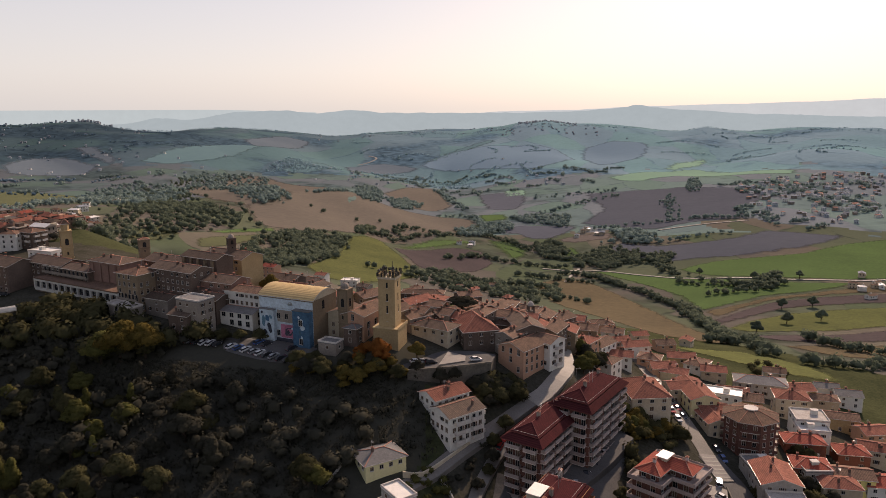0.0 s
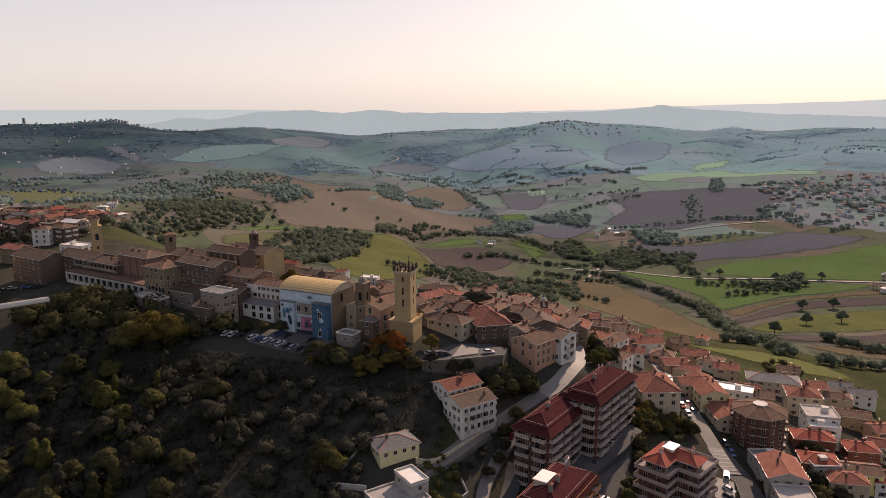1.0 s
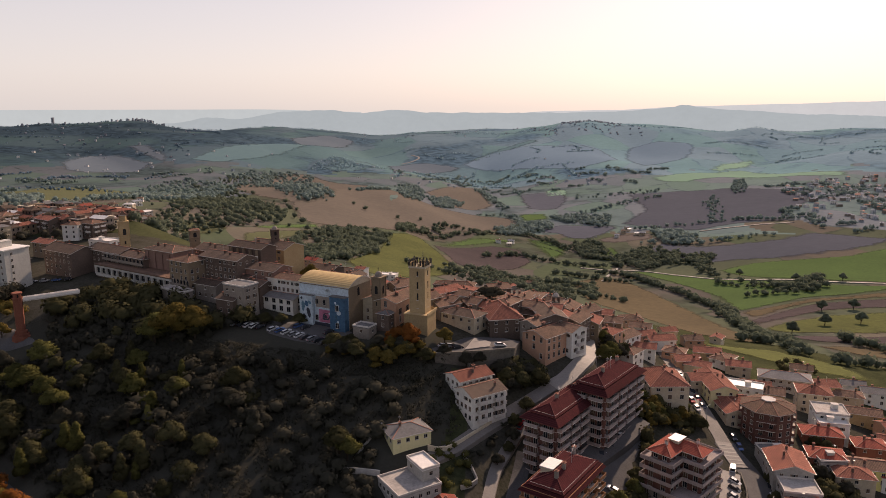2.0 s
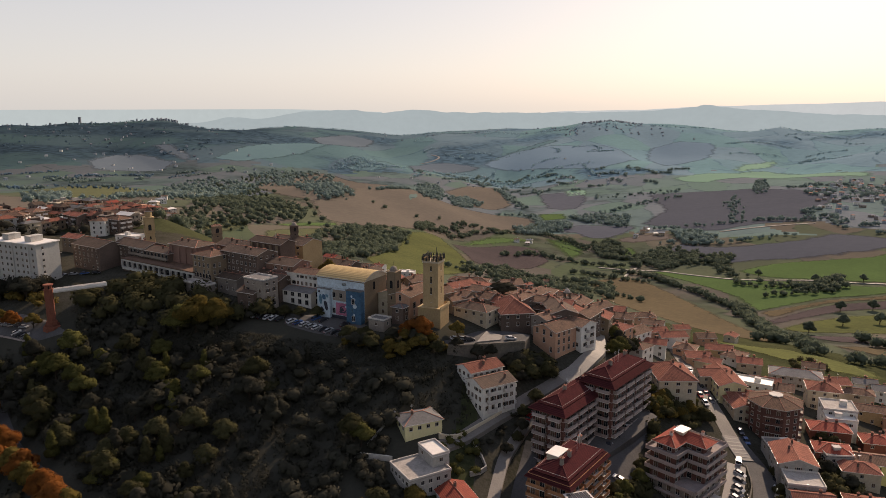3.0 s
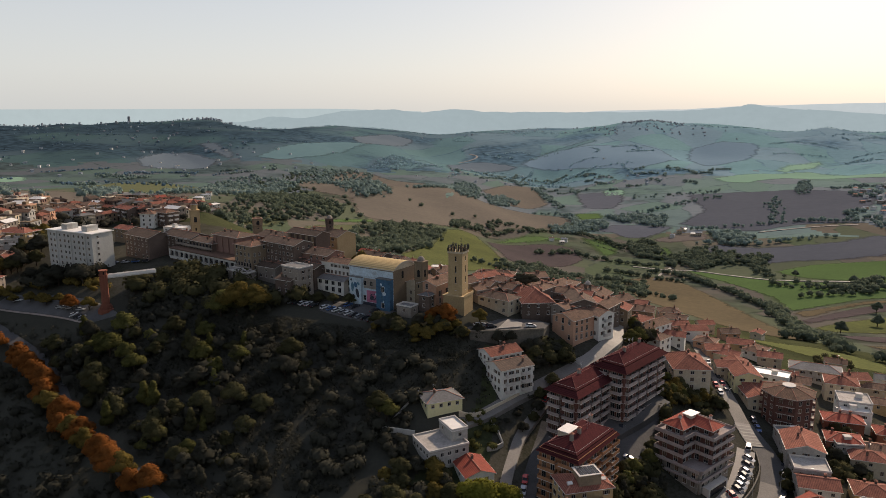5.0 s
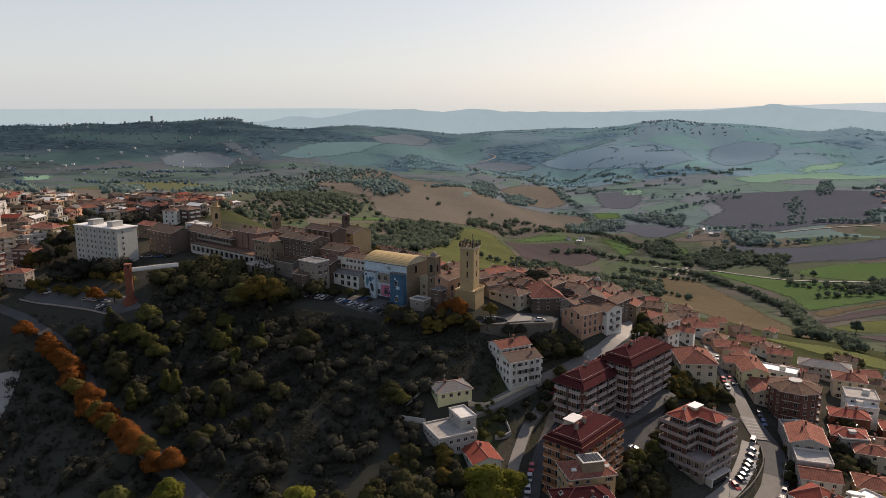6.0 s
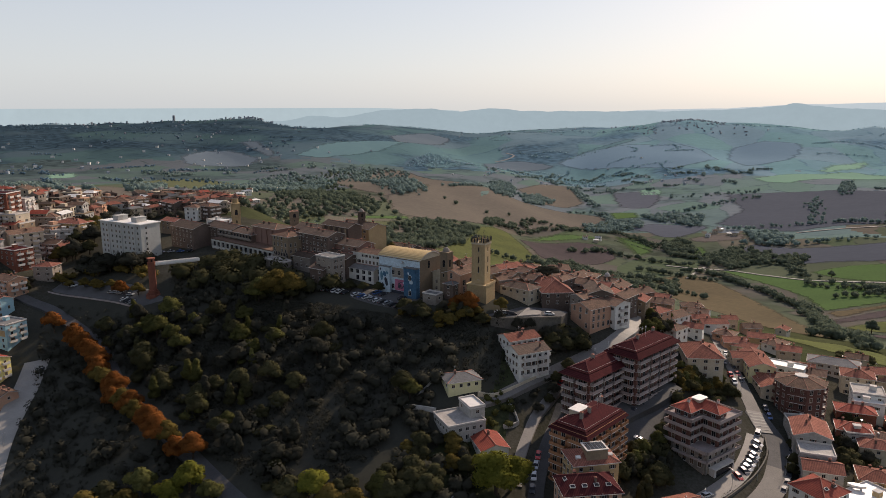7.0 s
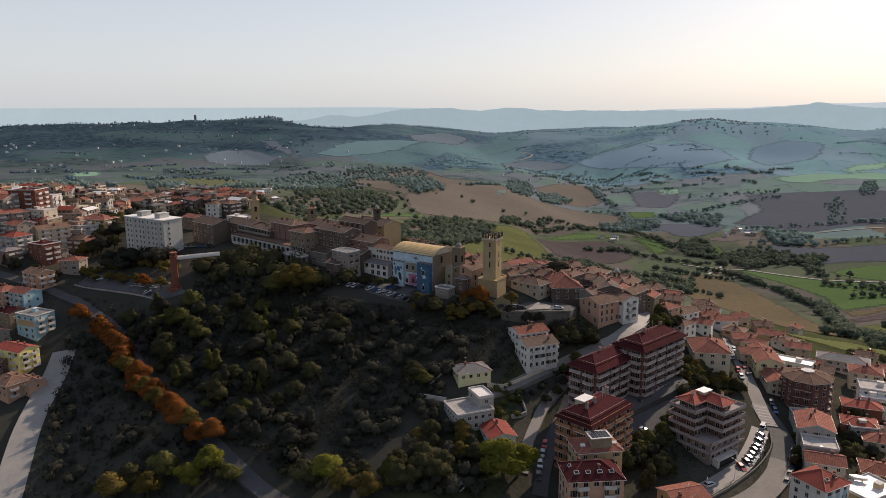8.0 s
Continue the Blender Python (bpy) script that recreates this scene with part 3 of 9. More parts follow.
def drape(name, ring, material, label, lift=0.25, step=None, category="field", kind="structure", blur=0.0):
    """A patch of ground cover that follows the land inside a ring of plan points."""
    ring = [Vector(p) for p in ring]
    if blur:
        size = max(p.x for p in ring) - min(p.x for p in ring)
        line, n = [], len(ring)
        for k in range(n):
            a, p, q, b = ring[k - 1], ring[k], ring[(k + 1) % n], ring[(k + 2) % n]
            for i in range(4):
                t = i / 4
                line.append(p.lerp(q, t) * 0.55 + 0.225 * ((2 * p) + (q - a) * t + (2 * a - 5 * p + 4 * q - b) * t * t + (3 * p - a - 3 * q + b) * t ** 3))
        ring, soft = line, []
        for k, p in enumerate(ring):
            q = ring[(k + 1) % len(ring)]
            cuts = max(2, int((q - p).length / (blur * 4)))
            soft += [p.lerp(q, c / cuts) + Vector((random.uniform(-blur, blur), random.uniform(-blur, blur))) for c in range(cuts)]
        ring = soft
    xs, ys = [p.x for p in ring], [p.y for p in ring]
    step = step or max(2.0, (max(xs) - min(xs) + max(ys) - min(ys)) / 90)
    co = list(ring)
    n = len(ring)

    def inside(x, y):
        hit = False
        for k in range(n):
            a, b = ring[k], ring[(k + 1) % n]
            if (a.y > y) != (b.y > y) and x < (b.x - a.x) * (y - a.y) / (b.y - a.y) + a.x:
                hit = not hit
        return hit
    x = min(xs)
    while x < max(xs):
        y = min(ys)
        while y < max(ys):
            if inside(x, y):
                co.append(Vector((x, y)))
            y += step
        x += step
    from_mathutils = delaunay(co, [], [list(range(n))], 1, 1e-4)
    pts, faces = from_mathutils[0], from_mathutils[2]
    far = blur > 2
    z = (sheet_height if far else ground)([p.x for p in pts], [p.y for p in pts])
    lift *= 0.4 if far else 1.0
    z = z + np.where((np.arange(len(pts)) < n) & (blur == 0), -lift, lift)   # a hard rim sinks into the land
    me = bpy.data.meshes.new(name)
    me.from_pydata([(p.x, p.y, h) for p, h in zip(pts, z)], [], [list(f) for f in faces])
    me.materials.append(M[material])
    me.shade_smooth()
    cover = me.attributes.new("cover", "FLOAT", "POINT")
    p, a, b = (np.array([tuple(q) for q in c], float) for c in (pts, ring, ring[1:] + ring[:1]))
    ab = b - a
    u = np.clip(((p[:, None] - a) * ab).sum(-1) / np.maximum((ab * ab).sum(-1), 1e-6), 0, 1)
    near = np.linalg.norm(p[:, None] - a - u[..., None] * ab, axis=-1).min(1)
    cover.data.foreach_set("value", np.clip(near / max(0.5, blur * 9), 0, 1))
    return tagged(new(name, me), label, category, kind=kind)


def smooth_line(pts, step=3.0):
    """A rounded line through plan points."""
    p = [Vector(q) for q in pts]
    p = [p[0] * 2 - p[1]] + p + [p[-1] * 2 - p[-2]]
    out = []
    for k in range(1, len(p) - 2):
        n = max(2, int((p[k + 1] - p[k]).length / step))
        for i in range(n):
            t = i / n
            out.append(0.5 * ((2 * p[k]) + (p[k + 1] - p[k - 1]) * t + (2 * p[k - 1] - 5 * p[k] + 4 * p[k + 1] - p[k + 2]) * t * t + (3 * p[k] - p[k - 1] - 3 * p[k + 1] + p[k + 2]) * t ** 3))
    return out + [p[-2]]


def ribbon(name, pts, width, material, label, lift=0.18, category="road", offset=0.0, kind="structure", wall=None, step=3.0):
    """A strip along a line that follows the land; wall: its height, if it stands up as a wall."""
    line = smooth_line(pts, step)
    bm = bmesh.new()
    last = None
    for k, p in enumerate(line):
        t = (line[min(k + 1, len(line) - 1)] - line[max(k - 1, 0)]).normalized()
        s = Vector((-t.y, t.x))
        a, b = p + s * (offset + width / 2), p + s * (offset - width / 2)
        if wall is None:
            c = a.lerp(b, 0.5)
            zc = max(gz(*a), gz(*b), gz(*c)) if width < 14 else None
            row = [bm.verts.new((q.x, q.y, (gz(*q) if zc is None else zc * 0.5 + gz(*q) * 0.5) + lift)) for q in (a, c, b)]
            row += [bm.verts.new((q.x, q.y, gz(*q) - 1.0)) for q in (a, b)]
            order = ((0, 1), (1, 2), (3, 0), (2, 4))
        else:
            z = min(gz(*a), gz(*b))
            row = [bm.verts.new((a.x, a.y, z - 2)), bm.verts.new((a.x, a.y, z + wall)), bm.verts.new((b.x, b.y, z + wall)), bm.verts.new((b.x, b.y, z - 2))]
            order = ((0, 1), (1, 2), (2, 3))
        if last:
            for i, j in order:
                bm.faces.new((last[i], last[j], row[j], row[i]))
        last = row
    bmesh.ops.recalc_face_normals(bm, faces=bm.faces)
    ob = part(name, bm, material)
    return tagged(ob, label, category, kind=kind)


# ---------------------------------------------------------------- parts of houses
_win = {}


def window_mesh(w, h, style):
    """A framed window as one sheet of cells: panes, frame, sill and, by style, shutters; a rim joins it to the wall."""
    key = (round(w, 2), round(h, 2), style)
    if key not in _win:
        bm = bmesh.new()
        f, lv = 0.10, h * (0.45 if style == "half" else 0.0)
        xs = [-w / 2 - f, -w / 2, -0.04, 0.04, w / 2, w / 2 + f]
        if style in ("open", "open2"):
            xs = [-w - f] + xs + [w + f]
        zs = [-0.16, 0.0, lv, h, h + f] if lv else [-0.16, 0.0, h, h + f]
        out = lambda x, z: -0.20 if z < -0.1 else (-0.03 if -w / 2 - .01 < x < w / 2 + .01 and -.01 < z < h + .01 else -0.10)
        v = [[bm.verts.new((x, out(x, z), z)) for x in xs] for z in zs]
        for i in range(len(zs) - 1):
            for j in range(len(xs) - 1):
                x, z = (xs[j] + xs[j + 1]) / 2, (zs[i] + zs[i + 1]) / 2
                side = abs(x) > w / 2 + f
                if side and not 0 < z < h:
                    continue
                pane = abs(x) < w / 2 and 0 < z < h and abs(x) > 0.04
                closed = pane and (style == "shut" or (style == "half" and z > lv))
                bm.faces.new((v[i][j], v[i][j + 1], v[i + 1][j + 1], v[i + 1][j])).material_index = 2 if side or closed else (0 if pane else 1)
        rim = [e for e in bm.edges if e.is_boundary]
        new_ = bmesh.ops.extrude_edge_only(bm, edges=rim)["geom"]
        for g in new_:
            if isinstance(g, bmesh.types.BMVert):
                g.co.y = 0.04
            elif isinstance(g, bmesh.types.BMFace):
                g.material_index = 1
        for q in [q for q in bm.verts if not q.link_faces]:
            bm.verts.remove(q)
        _win[key] = mesh_of("window", bm, ("glass", "frame", "shutter2" if style == "open2" else "shutter"))
    return _win[key]


def sides(w, d):
    """For each side of a plan w by d: name, length, and the pose of its middle, facing out along -y."""
    return {"S": (w, pose(0, -d / 2, 0)), "E": (d, pose(w / 2, 0, 0, 0, 0, 90)), "N": (w, pose(0, d / 2, 0, 0, 0, 180)), "W": (d, pose(-w / 2, 0, 0, 0, 0, -90))}


def put_windows(root, w, d, z0, eave, which="SWEN", pitch=3.0, gap=3.3, size=(1.0, 1.4), styles=("open", "half", "shut", "plain"), rnd=None, skip=0.12, door=True):
    """Rows of windows on the sides named, storey by storey, wherever the wall stands free of the ground."""
    rnd = rnd or random
    inv = root.matrix_basis
    for key in which:
        length, m = sides(w, d)[key]
        n = max(1, int((length - 1.2) / gap))
        top = eave - 2.15
        storey = 0
        while top > z0 + 0.6:
            for k in range(n):
                x = (k + 0.5 - n / 2) * (length - 0.8) / n
                p = inv @ m @ Vector((x, 0, 0))
                if top < gz(p.x, p.y) - root.location.z + 0.5 or rnd.random() < skip:
                    continue
                hh = size[1] * (0.75 if storey == 0 and size[1] < 1.6 else 1.0)
                ob = new("window", window_mesh(size[0], hh, rnd.choice(styles)))
                under(ob, root, m @ pose(x, 0, top))
            storey += 1
            top -= pitch


def roof_mesh(w, d, rise, kind, over=0.5, tile="tile", ridge=True):
    """A tiled roof with eaves, underside and ridge tiles; the eave lies at z = 0."""
    bm = bmesh.new()
    X, Y, t = w / 2 + over, d / 2 + over, 0.22
    drop = -over * rise / (min(w, d) / 2)
    along = w >= d
    if kind == "gable":
        r = ((-X, 0), (X, 0)) if along else ((0, -Y), (0, Y))
    elif kind == "hip":
        r = ((-(X - Y) if along else 0, 0 if along else -(Y - X)), ((X - Y) if along else 0, 0 if along else (Y - X)))
    else:
        r = ((0, 0), (0, 0))
    e = [(-X, -Y), (X, -Y), (X, Y), (-X, Y)]
    R = [Vector((*q, rise)) for q in r]
    E = [Vector((*q, drop)) for q in e]
    if along:
        faces = [(E[0], E[1], R[1], R[0]), (E[2], E[3], R[0], R[1])]
        ends = [(E[1], E[2], R[1]), (E[3], E[0], R[0])]
    else:
        faces = [(E[1], E[2], R[1], R[0]), (E[3], E[0], R[0], R[1])]
        ends = [(E[0], E[1], R[0]), (E[2], E[3], R[1])]
    if kind == "pyramid":
        faces = [(E[k], E[(k + 1) % 4], R[0]) for k in range(4)]
        ends = []
    slopes = faces + (ends if kind == "hip" else [])
    for f in slopes:
        quad(bm, f)
        quad(bm, [p - Vector((0, 0, t)) for p in f][::-1], 1)
    for k in range(4):
        a, b = E[k], E[(k + 1) % 4]
        if kind == "gable" and (k in (1, 3)) == along:
            apex = R[1] if k in (1, 2) else R[0]
            for p, q in ((a, apex), (apex, b)):
                quad(bm, (p - Vector((0, 0, t)), q - Vector((0, 0, t)), q, p), 1)
        else:
            quad(bm, (a - Vector((0, 0, t)), b - Vector((0, 0, t)), b, a), 1)
    caps = [(R[0], R[1])] if (R[0] - R[1]).length > 0.3 else []
    if kind != "gable":
        for k in range(4):
            near = min(R, key=lambda q: (q - E[k]).length)
            caps.append((E[k], near))
    bmesh.ops.remove_doubles(bm, verts=bm.verts, dist=0.002)
    for a, b in caps if ridge else ():
        beam(bm, a, b, 0.16, 2)
    return mesh_of("roof", bm, (tile, "redcap" if tile == "redtile" else "trim", "redcap" if tile == "redtile" else "cap"))


def chimney(roof, x, y, z, h=1.6, s=0.7, wall="oldbrick"):
    bm = bmesh.new()
    box(bm, -s / 2, s / 2, -s / 2, s / 2, -1.2, h)
    box(bm, -s / 2 - 0.12, s / 2 + 0.12, -s / 2 - 0.12, s / 2 + 0.12, h, h + 0.15, 1)
    for k in (-1, 1):
        box(bm, k * s / 4 - 0.1, k * s / 4 + 0.1, -s / 3, s / 3, h + 0.15, h + 0.4, 1)
    part("chimney", bm, (wall, "cap"), roof, m=pose(x, y, z))


def balcony_mesh(length, depth=1.3, rail="trim", glass=False):
    key = ("balcony", round(length, 1), depth, rail)
    if key not in _win:
        bm = bmesh.new()
        box(bm, -length / 2, length / 2, -depth, 0, -0.2, 0)
        box(bm, -length / 2, length / 2, -depth, -depth + 0.12, 0, 1.0, 1)
        for s in (-1, 1):
            box(bm, s * length / 2 - (0.12 if s > 0 else 0), s * length / 2 + (0.12 if s < 0 else 0), -depth + 0.12, 0, 0, 1.0, 1)
        _win[key] = mesh_of("balcony", bm, ("trim", rail))
    return _win[key]


LABELS = {"tile": "terracotta tiled roof", "oldtile": "weathered brown tiled roof", "duskytile": "dark weathered tiled roof", "redtile": "dark red tiled roof", "brightred": "bright red tiled roof", "slate": "grey felt roof", "flat": "flat gravel roof", "whiteroof": "white sheet roof", "gold": "ochre sheet roof"}
WALLS = {"dimwall": "weathered beige", "rosewall": "weathered rose", "sandwall": "weathered ochre", "orangebrick": "orange brick", "stucco": "cream rendered", "ochre": "ochre rendered", "yellow": "yellow rendered", "lemon": "pale yellow rendered", "white": "white plastered", "pink": "pink rendered", "blue": "pale blue rendered", "grey": "grey rendered", "oldbrick": "old brick", "goldbrick": "golden brick", "redbrick": "red brick", "darkbrick": "dark brick"}


def house(x, y, eave, w, d, rot, wall="stucco", roof="gable", tile="tile", windows="SWE", name="house", label="", category="house", group="", seed=None, rise=None, balconies="", gap=3.3, chimneys=1, size=(1.0, 1.4), styles=("open", "half", "shut", "plain"), over=0.5, skip=0.12, pitch=3.0):
    """A house with its eave at that height, its walls going down into the slope."""
    rnd = random.Random(int(abs(x) * 31 + abs(y) * 17) if seed is None else seed)
    c, s = math.cos(radians(rot)), math.sin(radians(rot))
    low = min(gz(x + c * a * w / 2 - s * b * d / 2, y + s * a * w / 2 + c * b * d / 2) for a in (-1, 1) for b in (-1, 1))
    root = thing(name, x, y, low, rot)
    e = eave - low
    if rise is None:
        rise = min(w, d) / 2 * (0.34 if roof != "pyramid" else 0.5)
    bm = bmesh.new()
    if roof == "gable":
        along = w >= d
        for sgn in (-1, 1):
            pts = [(sgn * w / 2, -d / 2), (sgn * w / 2, d / 2)] if along else [(-w / 2, sgn * d / 2), (w / 2, sgn * d / 2)]
            ap = (sgn * w / 2, 0, e + rise - 0.24) if along else (0, sgn * d / 2, e + rise - 0.24)
            quad(bm, ((*pts[0], e - 0.02), (*pts[1], e - 0.02), ap))
    box(bm, -w / 2, w / 2, -d / 2, d / 2, -2.5, e - 0.02)
    part("wall", bm, wall, root)
    if roof in ("gable", "hip", "pyramid"):
        key = (roof, round(w, 1), round(d, 1), round(rise, 1), tile)
        if key not in _win:
            _win[key] = roof_mesh(w, d, rise, roof, over, tile)
        r = under(new("roof", _win[key]), root, pose(0, 0, e))
        X, Y = w / 2 + over, d / 2 + over
        drop = -over * rise / (min(w, d) / 2) - 0.12
        for a, b in (((-X, -Y), (X, -Y)), ((-X, -Y), (-X, Y)), ((X, -Y), (X, Y)))[0 if w >= d or roof != "gable" else 1:1 if w >= d and roof == "gable" else 3]:
            bm = bmesh.new()
            beam(bm, (*a, drop), (*b, drop), 0.11, 0, 4)
            part("gutter", bm, "gutter", r)
        if rnd.random() < 0.6:
            p = (rnd.uniform(-.2, .2) * w, rnd.uniform(-.2, .2) * d)
            bm = bmesh.new()
            beam(bm, (*p, rise * 0.5), (*p, rise + 2.4), 0.035)
            for j in range(3):
                beam(bm, (p[0] - .5, p[1], rise + 1.7 + j * .25), (p[0] + .5, p[1], rise + 1.7 + j * .25), 0.025)
            part("aerial", bm, "steel", r)
        for _ in range(chimneys * rnd.choice((1, 2, 2)) if w * d > 60 else chimneys):
            a, b = rnd.uniform(-0.3, 0.3) * w, rnd.uniform(-0.3, 0.3) * d
            top = rise * (1 - (abs(b) / (d / 2) if w >= d else abs(a) / (w / 2)))
            chimney(r, a, b, top * 0.9, rnd.uniform(0.9, 1.5), rnd.uniform(0.55, 0.8))
    else:
        bm = bmesh.new()
        box(bm, -w / 2 - 0.15, w / 2 + 0.15, -d / 2 - 0.15, d / 2 + 0.15, e - 0.3, e, 0)
        for x0, x1, y0, y1 in ((-w / 2 - .15, w / 2 + .15, -d / 2 - .15, -d / 2 + .1), (-w / 2 - .15, w / 2 + .15, d / 2 - .1, d / 2 + .15), (-w / 2 - .15, -w / 2 + .1, -d / 2 + .1, d / 2 - .1), (w / 2 - .1, w / 2 + .15, -d / 2 + .1, d / 2 - .1)):
            box(bm, x0, x1, y0, y1, e, e + 0.55, 1)
        r = part("roof", bm, (tile, "trim"), root)
        if chimneys:
            bm = bmesh.new()
            box(bm, -1.2, 1.2, -1.0, 1.0, 0, 1.7)
            box(bm, -1.35, 1.35, -1.15, 1.15, 1.7, 1.85, 1)
            part("roof_hatch", bm, (wall, "trim"), r, m=pose(rnd.uniform(-.2, .2) * w, rnd.uniform(-.2, .2) * d, e))
    for key in balconies:
        length, m = sides(w, d)[key]
        z = e - 2.7
        while z > 2.2:
            for k in (-1, 1) if length > 9 else (0,):
                under(new("balcony", balcony_mesh(min(3.4, length * 0.4), 1.2)), root, m @ pose(k * length * 0.24, 0, z))
            z -= pitch
    if windows:
        put_windows(root, w, d, 0, e, windows, gap=gap, rnd=rnd, size=size, styles=styles, skip=skip, pitch=pitch)
    text = label or f"{WALLS.get(wall, wall)} house with a {LABELS[tile]}"
    return tagged(root, text, category, group)


# ---------------------------------------------------------------- trees
def core(verts, faces, normals, c, r, rnd, up=0.35):
    """The dense inner mass of a crown: an uneven twenty-sided lump, hidden under the leaf clumps."""
    k, g = len(verts), 1.618
    for q in ((-1, g, 0), (1, g, 0), (-1, -g, 0), (1, -g, 0), (0, -1, g), (0, 1, g), (0, -1, -g), (0, 1, -g), (g, 0, -1), (g, 0, 1), (-g, 0, -1), (-g, 0, 1)):
        v = Vector(q).normalized()
        j = rnd.uniform(0.8, 1.15)
        verts.append(Vector((c[0] + v.x * r[0] * j, c[1] + v.y * r[1] * j, c[2] + v.z * r[2] * j)))
        normals.append((v + Vector((0, 0, up))).normalized())
    for t in ((0, 11, 5), (0, 5, 1), (0, 1, 7), (0, 7, 10), (0, 10, 11), (1, 5, 9), (5, 11, 4), (11, 10, 2), (10, 7, 6), (7, 1, 8), (3, 9, 4), (3, 4, 2), (3, 2, 6), (3, 6, 8), (3, 8, 9), (4, 9, 5), (2, 4, 11), (6, 2, 10), (8, 6, 7), (9, 8, 1)):
        faces.append((k + t[0], k + t[1], k + t[2]))


def crown_mesh(name, lobes, count, leaf, rnd, material):
    """A crown of leaf clumps spread through the outer part of several lobes (centre, radii), shaded as rounded masses."""
    verts, faces, normals = [], [], []
    total = sum(r[0] * r[1] for _, r in lobes)
    middle = sum((Vector(c) for c, _ in lobes), Vector()) / len(lobes)
    for c, r in lobes:
        core(verts, faces, normals, c, [q * 0.72 for q in r], rnd)
        for _ in range(int(count * r[0] * r[1] / total)):
            v = Vector((rnd.gauss(0, 1), rnd.gauss(0, 1), rnd.gauss(0, 1))).normalized()
            if v.z < -0.55:
                v.z *= -0.6
            k = rnd.uniform(0.66, 1.08)
            p = Vector((c[0] + v.x * r[0] * k, c[1] + v.y * r[1] * k, c[2] + v.z * r[2] * k))
            n = (v + Vector((rnd.uniform(-.7, .7), rnd.uniform(-.7, .7), rnd.uniform(-.5, .9)))).normalized()
            u = n.cross(Vector((rnd.uniform(-1, 1), rnd.uniform(-1, 1), 0.3))).normalized()
            w = n.cross(u)
            a, b = leaf * rnd.uniform(0.6, 1.25), leaf * rnd.uniform(0.5, 1.0)
            i = len(verts)
            verts += [p - u * a - w * b * 0.5, p + u * a - w * b * 0.4, p + w * b * 1.1]
            faces.append((i, i + 1, i + 2))
            normals += [(v * 0.7 + (p - middle).normalized() * 0.6 + n * 0.45).normalized()] * 3
    me = bpy.data.meshes.new(name)
    me.from_pydata([tuple(v) for v in verts], [], faces)
    me.materials.append(M[material])
    me.shade_smooth()
    me.normals_split_custom_set_from_vertices([tuple(q) for q in normals])
    return me


_tree = {}


def tree_kind(kind, leaf, seed, name="tree", fine=False):
    """One tree about 8 m tall, trunk and limbs below a crown; made once and copied."""
    key = (kind, leaf, seed, fine)
    if key in _tree:
        return _tree[key]
    rnd = random.Random(seed)
    tb = bmesh.new()
    if kind == "round":
        lobes = [((0, 0, 5.3), (2.2, 2.2, 2.2))] + [((math.cos(a) * 1.9, math.sin(a) * 1.9, rnd.uniform(3.6, 5.6)), (rnd.uniform(1.2, 1.8),) * 2 + (rnd.uniform(1.1, 1.6),)) for a in [k * 1.05 + rnd.uniform(-.3, .3) for k in range(6)]]
        lobes.append(((rnd.uniform(-.6, .6), rnd.uniform(-.6, .6), 7.0), (1.3, 1.3, 1.1)))
        fork = 2.4
    elif kind == "tall":
        lobes = [((rnd.uniform(-.4, .4), rnd.uniform(-.4, .4), 2.6 + k * 1.25), (1.65 - 0.22 * k,) * 2 + (1.2,)) for k in range(5)]
        fork = 1.6
    elif kind == "bush":
        lobes = [((rnd.uniform(-2, 2), rnd.uniform(-2, 2), rnd.uniform(1.0, 2.4)), (rnd.uniform(1.0, 1.7),) * 2 + (rnd.uniform(0.9, 1.5),)) for k in range(7)]
        fork = 0.6
    elif kind == "pine":
        lobes = [((math.cos(k * 1.26) * 2.2, math.sin(k * 1.26) * 2.2, 6.4 + rnd.uniform(-.2, .3)), (1.7, 1.7, 0.75)) for k in range(5)] + [((0, 0, 7.0), (2.0, 2.0, 0.9))]
        fork = 4.6
    else:
        lobes = [((0, 0, 2.0 + k * 1.5), (0.85 - 0.12 * k,) * 2 + (1.3,)) for k in range(5)]
        fork = 1.0
    beam(tb, (0, 0, -0.8), (0.05, 0.05, fork), 0.28, 0, 7, 0.2)
    for c, r in lobes:
        beam(tb, (0.05, 0.05, fork * rnd.uniform(0.7, 1.0)), (c[0] * 0.8, c[1] * 0.8, c[2]), 0.13, 0, 5, 0.03)
    root = thing(name, 0, 0, -500)
    part("trunk", tb, "bark", root)
    under(new("crown", crown_mesh("crown", lobes, 6500 if fine else 2500 if kind != "bush" else 1600, 0.22 if fine else 0.36, rnd, leaf)), root)
    _tree[key] = root
    return root


TREE_LABEL = {"leaf_far": "single broadleaf tree standing in a field", "leaf": "green broadleaf tree on the hillside", "leaf_dark": "tree with dark leaves on the shaded slope", "leaf_yellow": "tree with yellowing autumn leaves", "leaf_gold": "golden brown autumn tree", "leaf_lime": "large tree with bright yellow green leaves", "leaf_orange": "orange autumn tree beside the road"}
used = set()


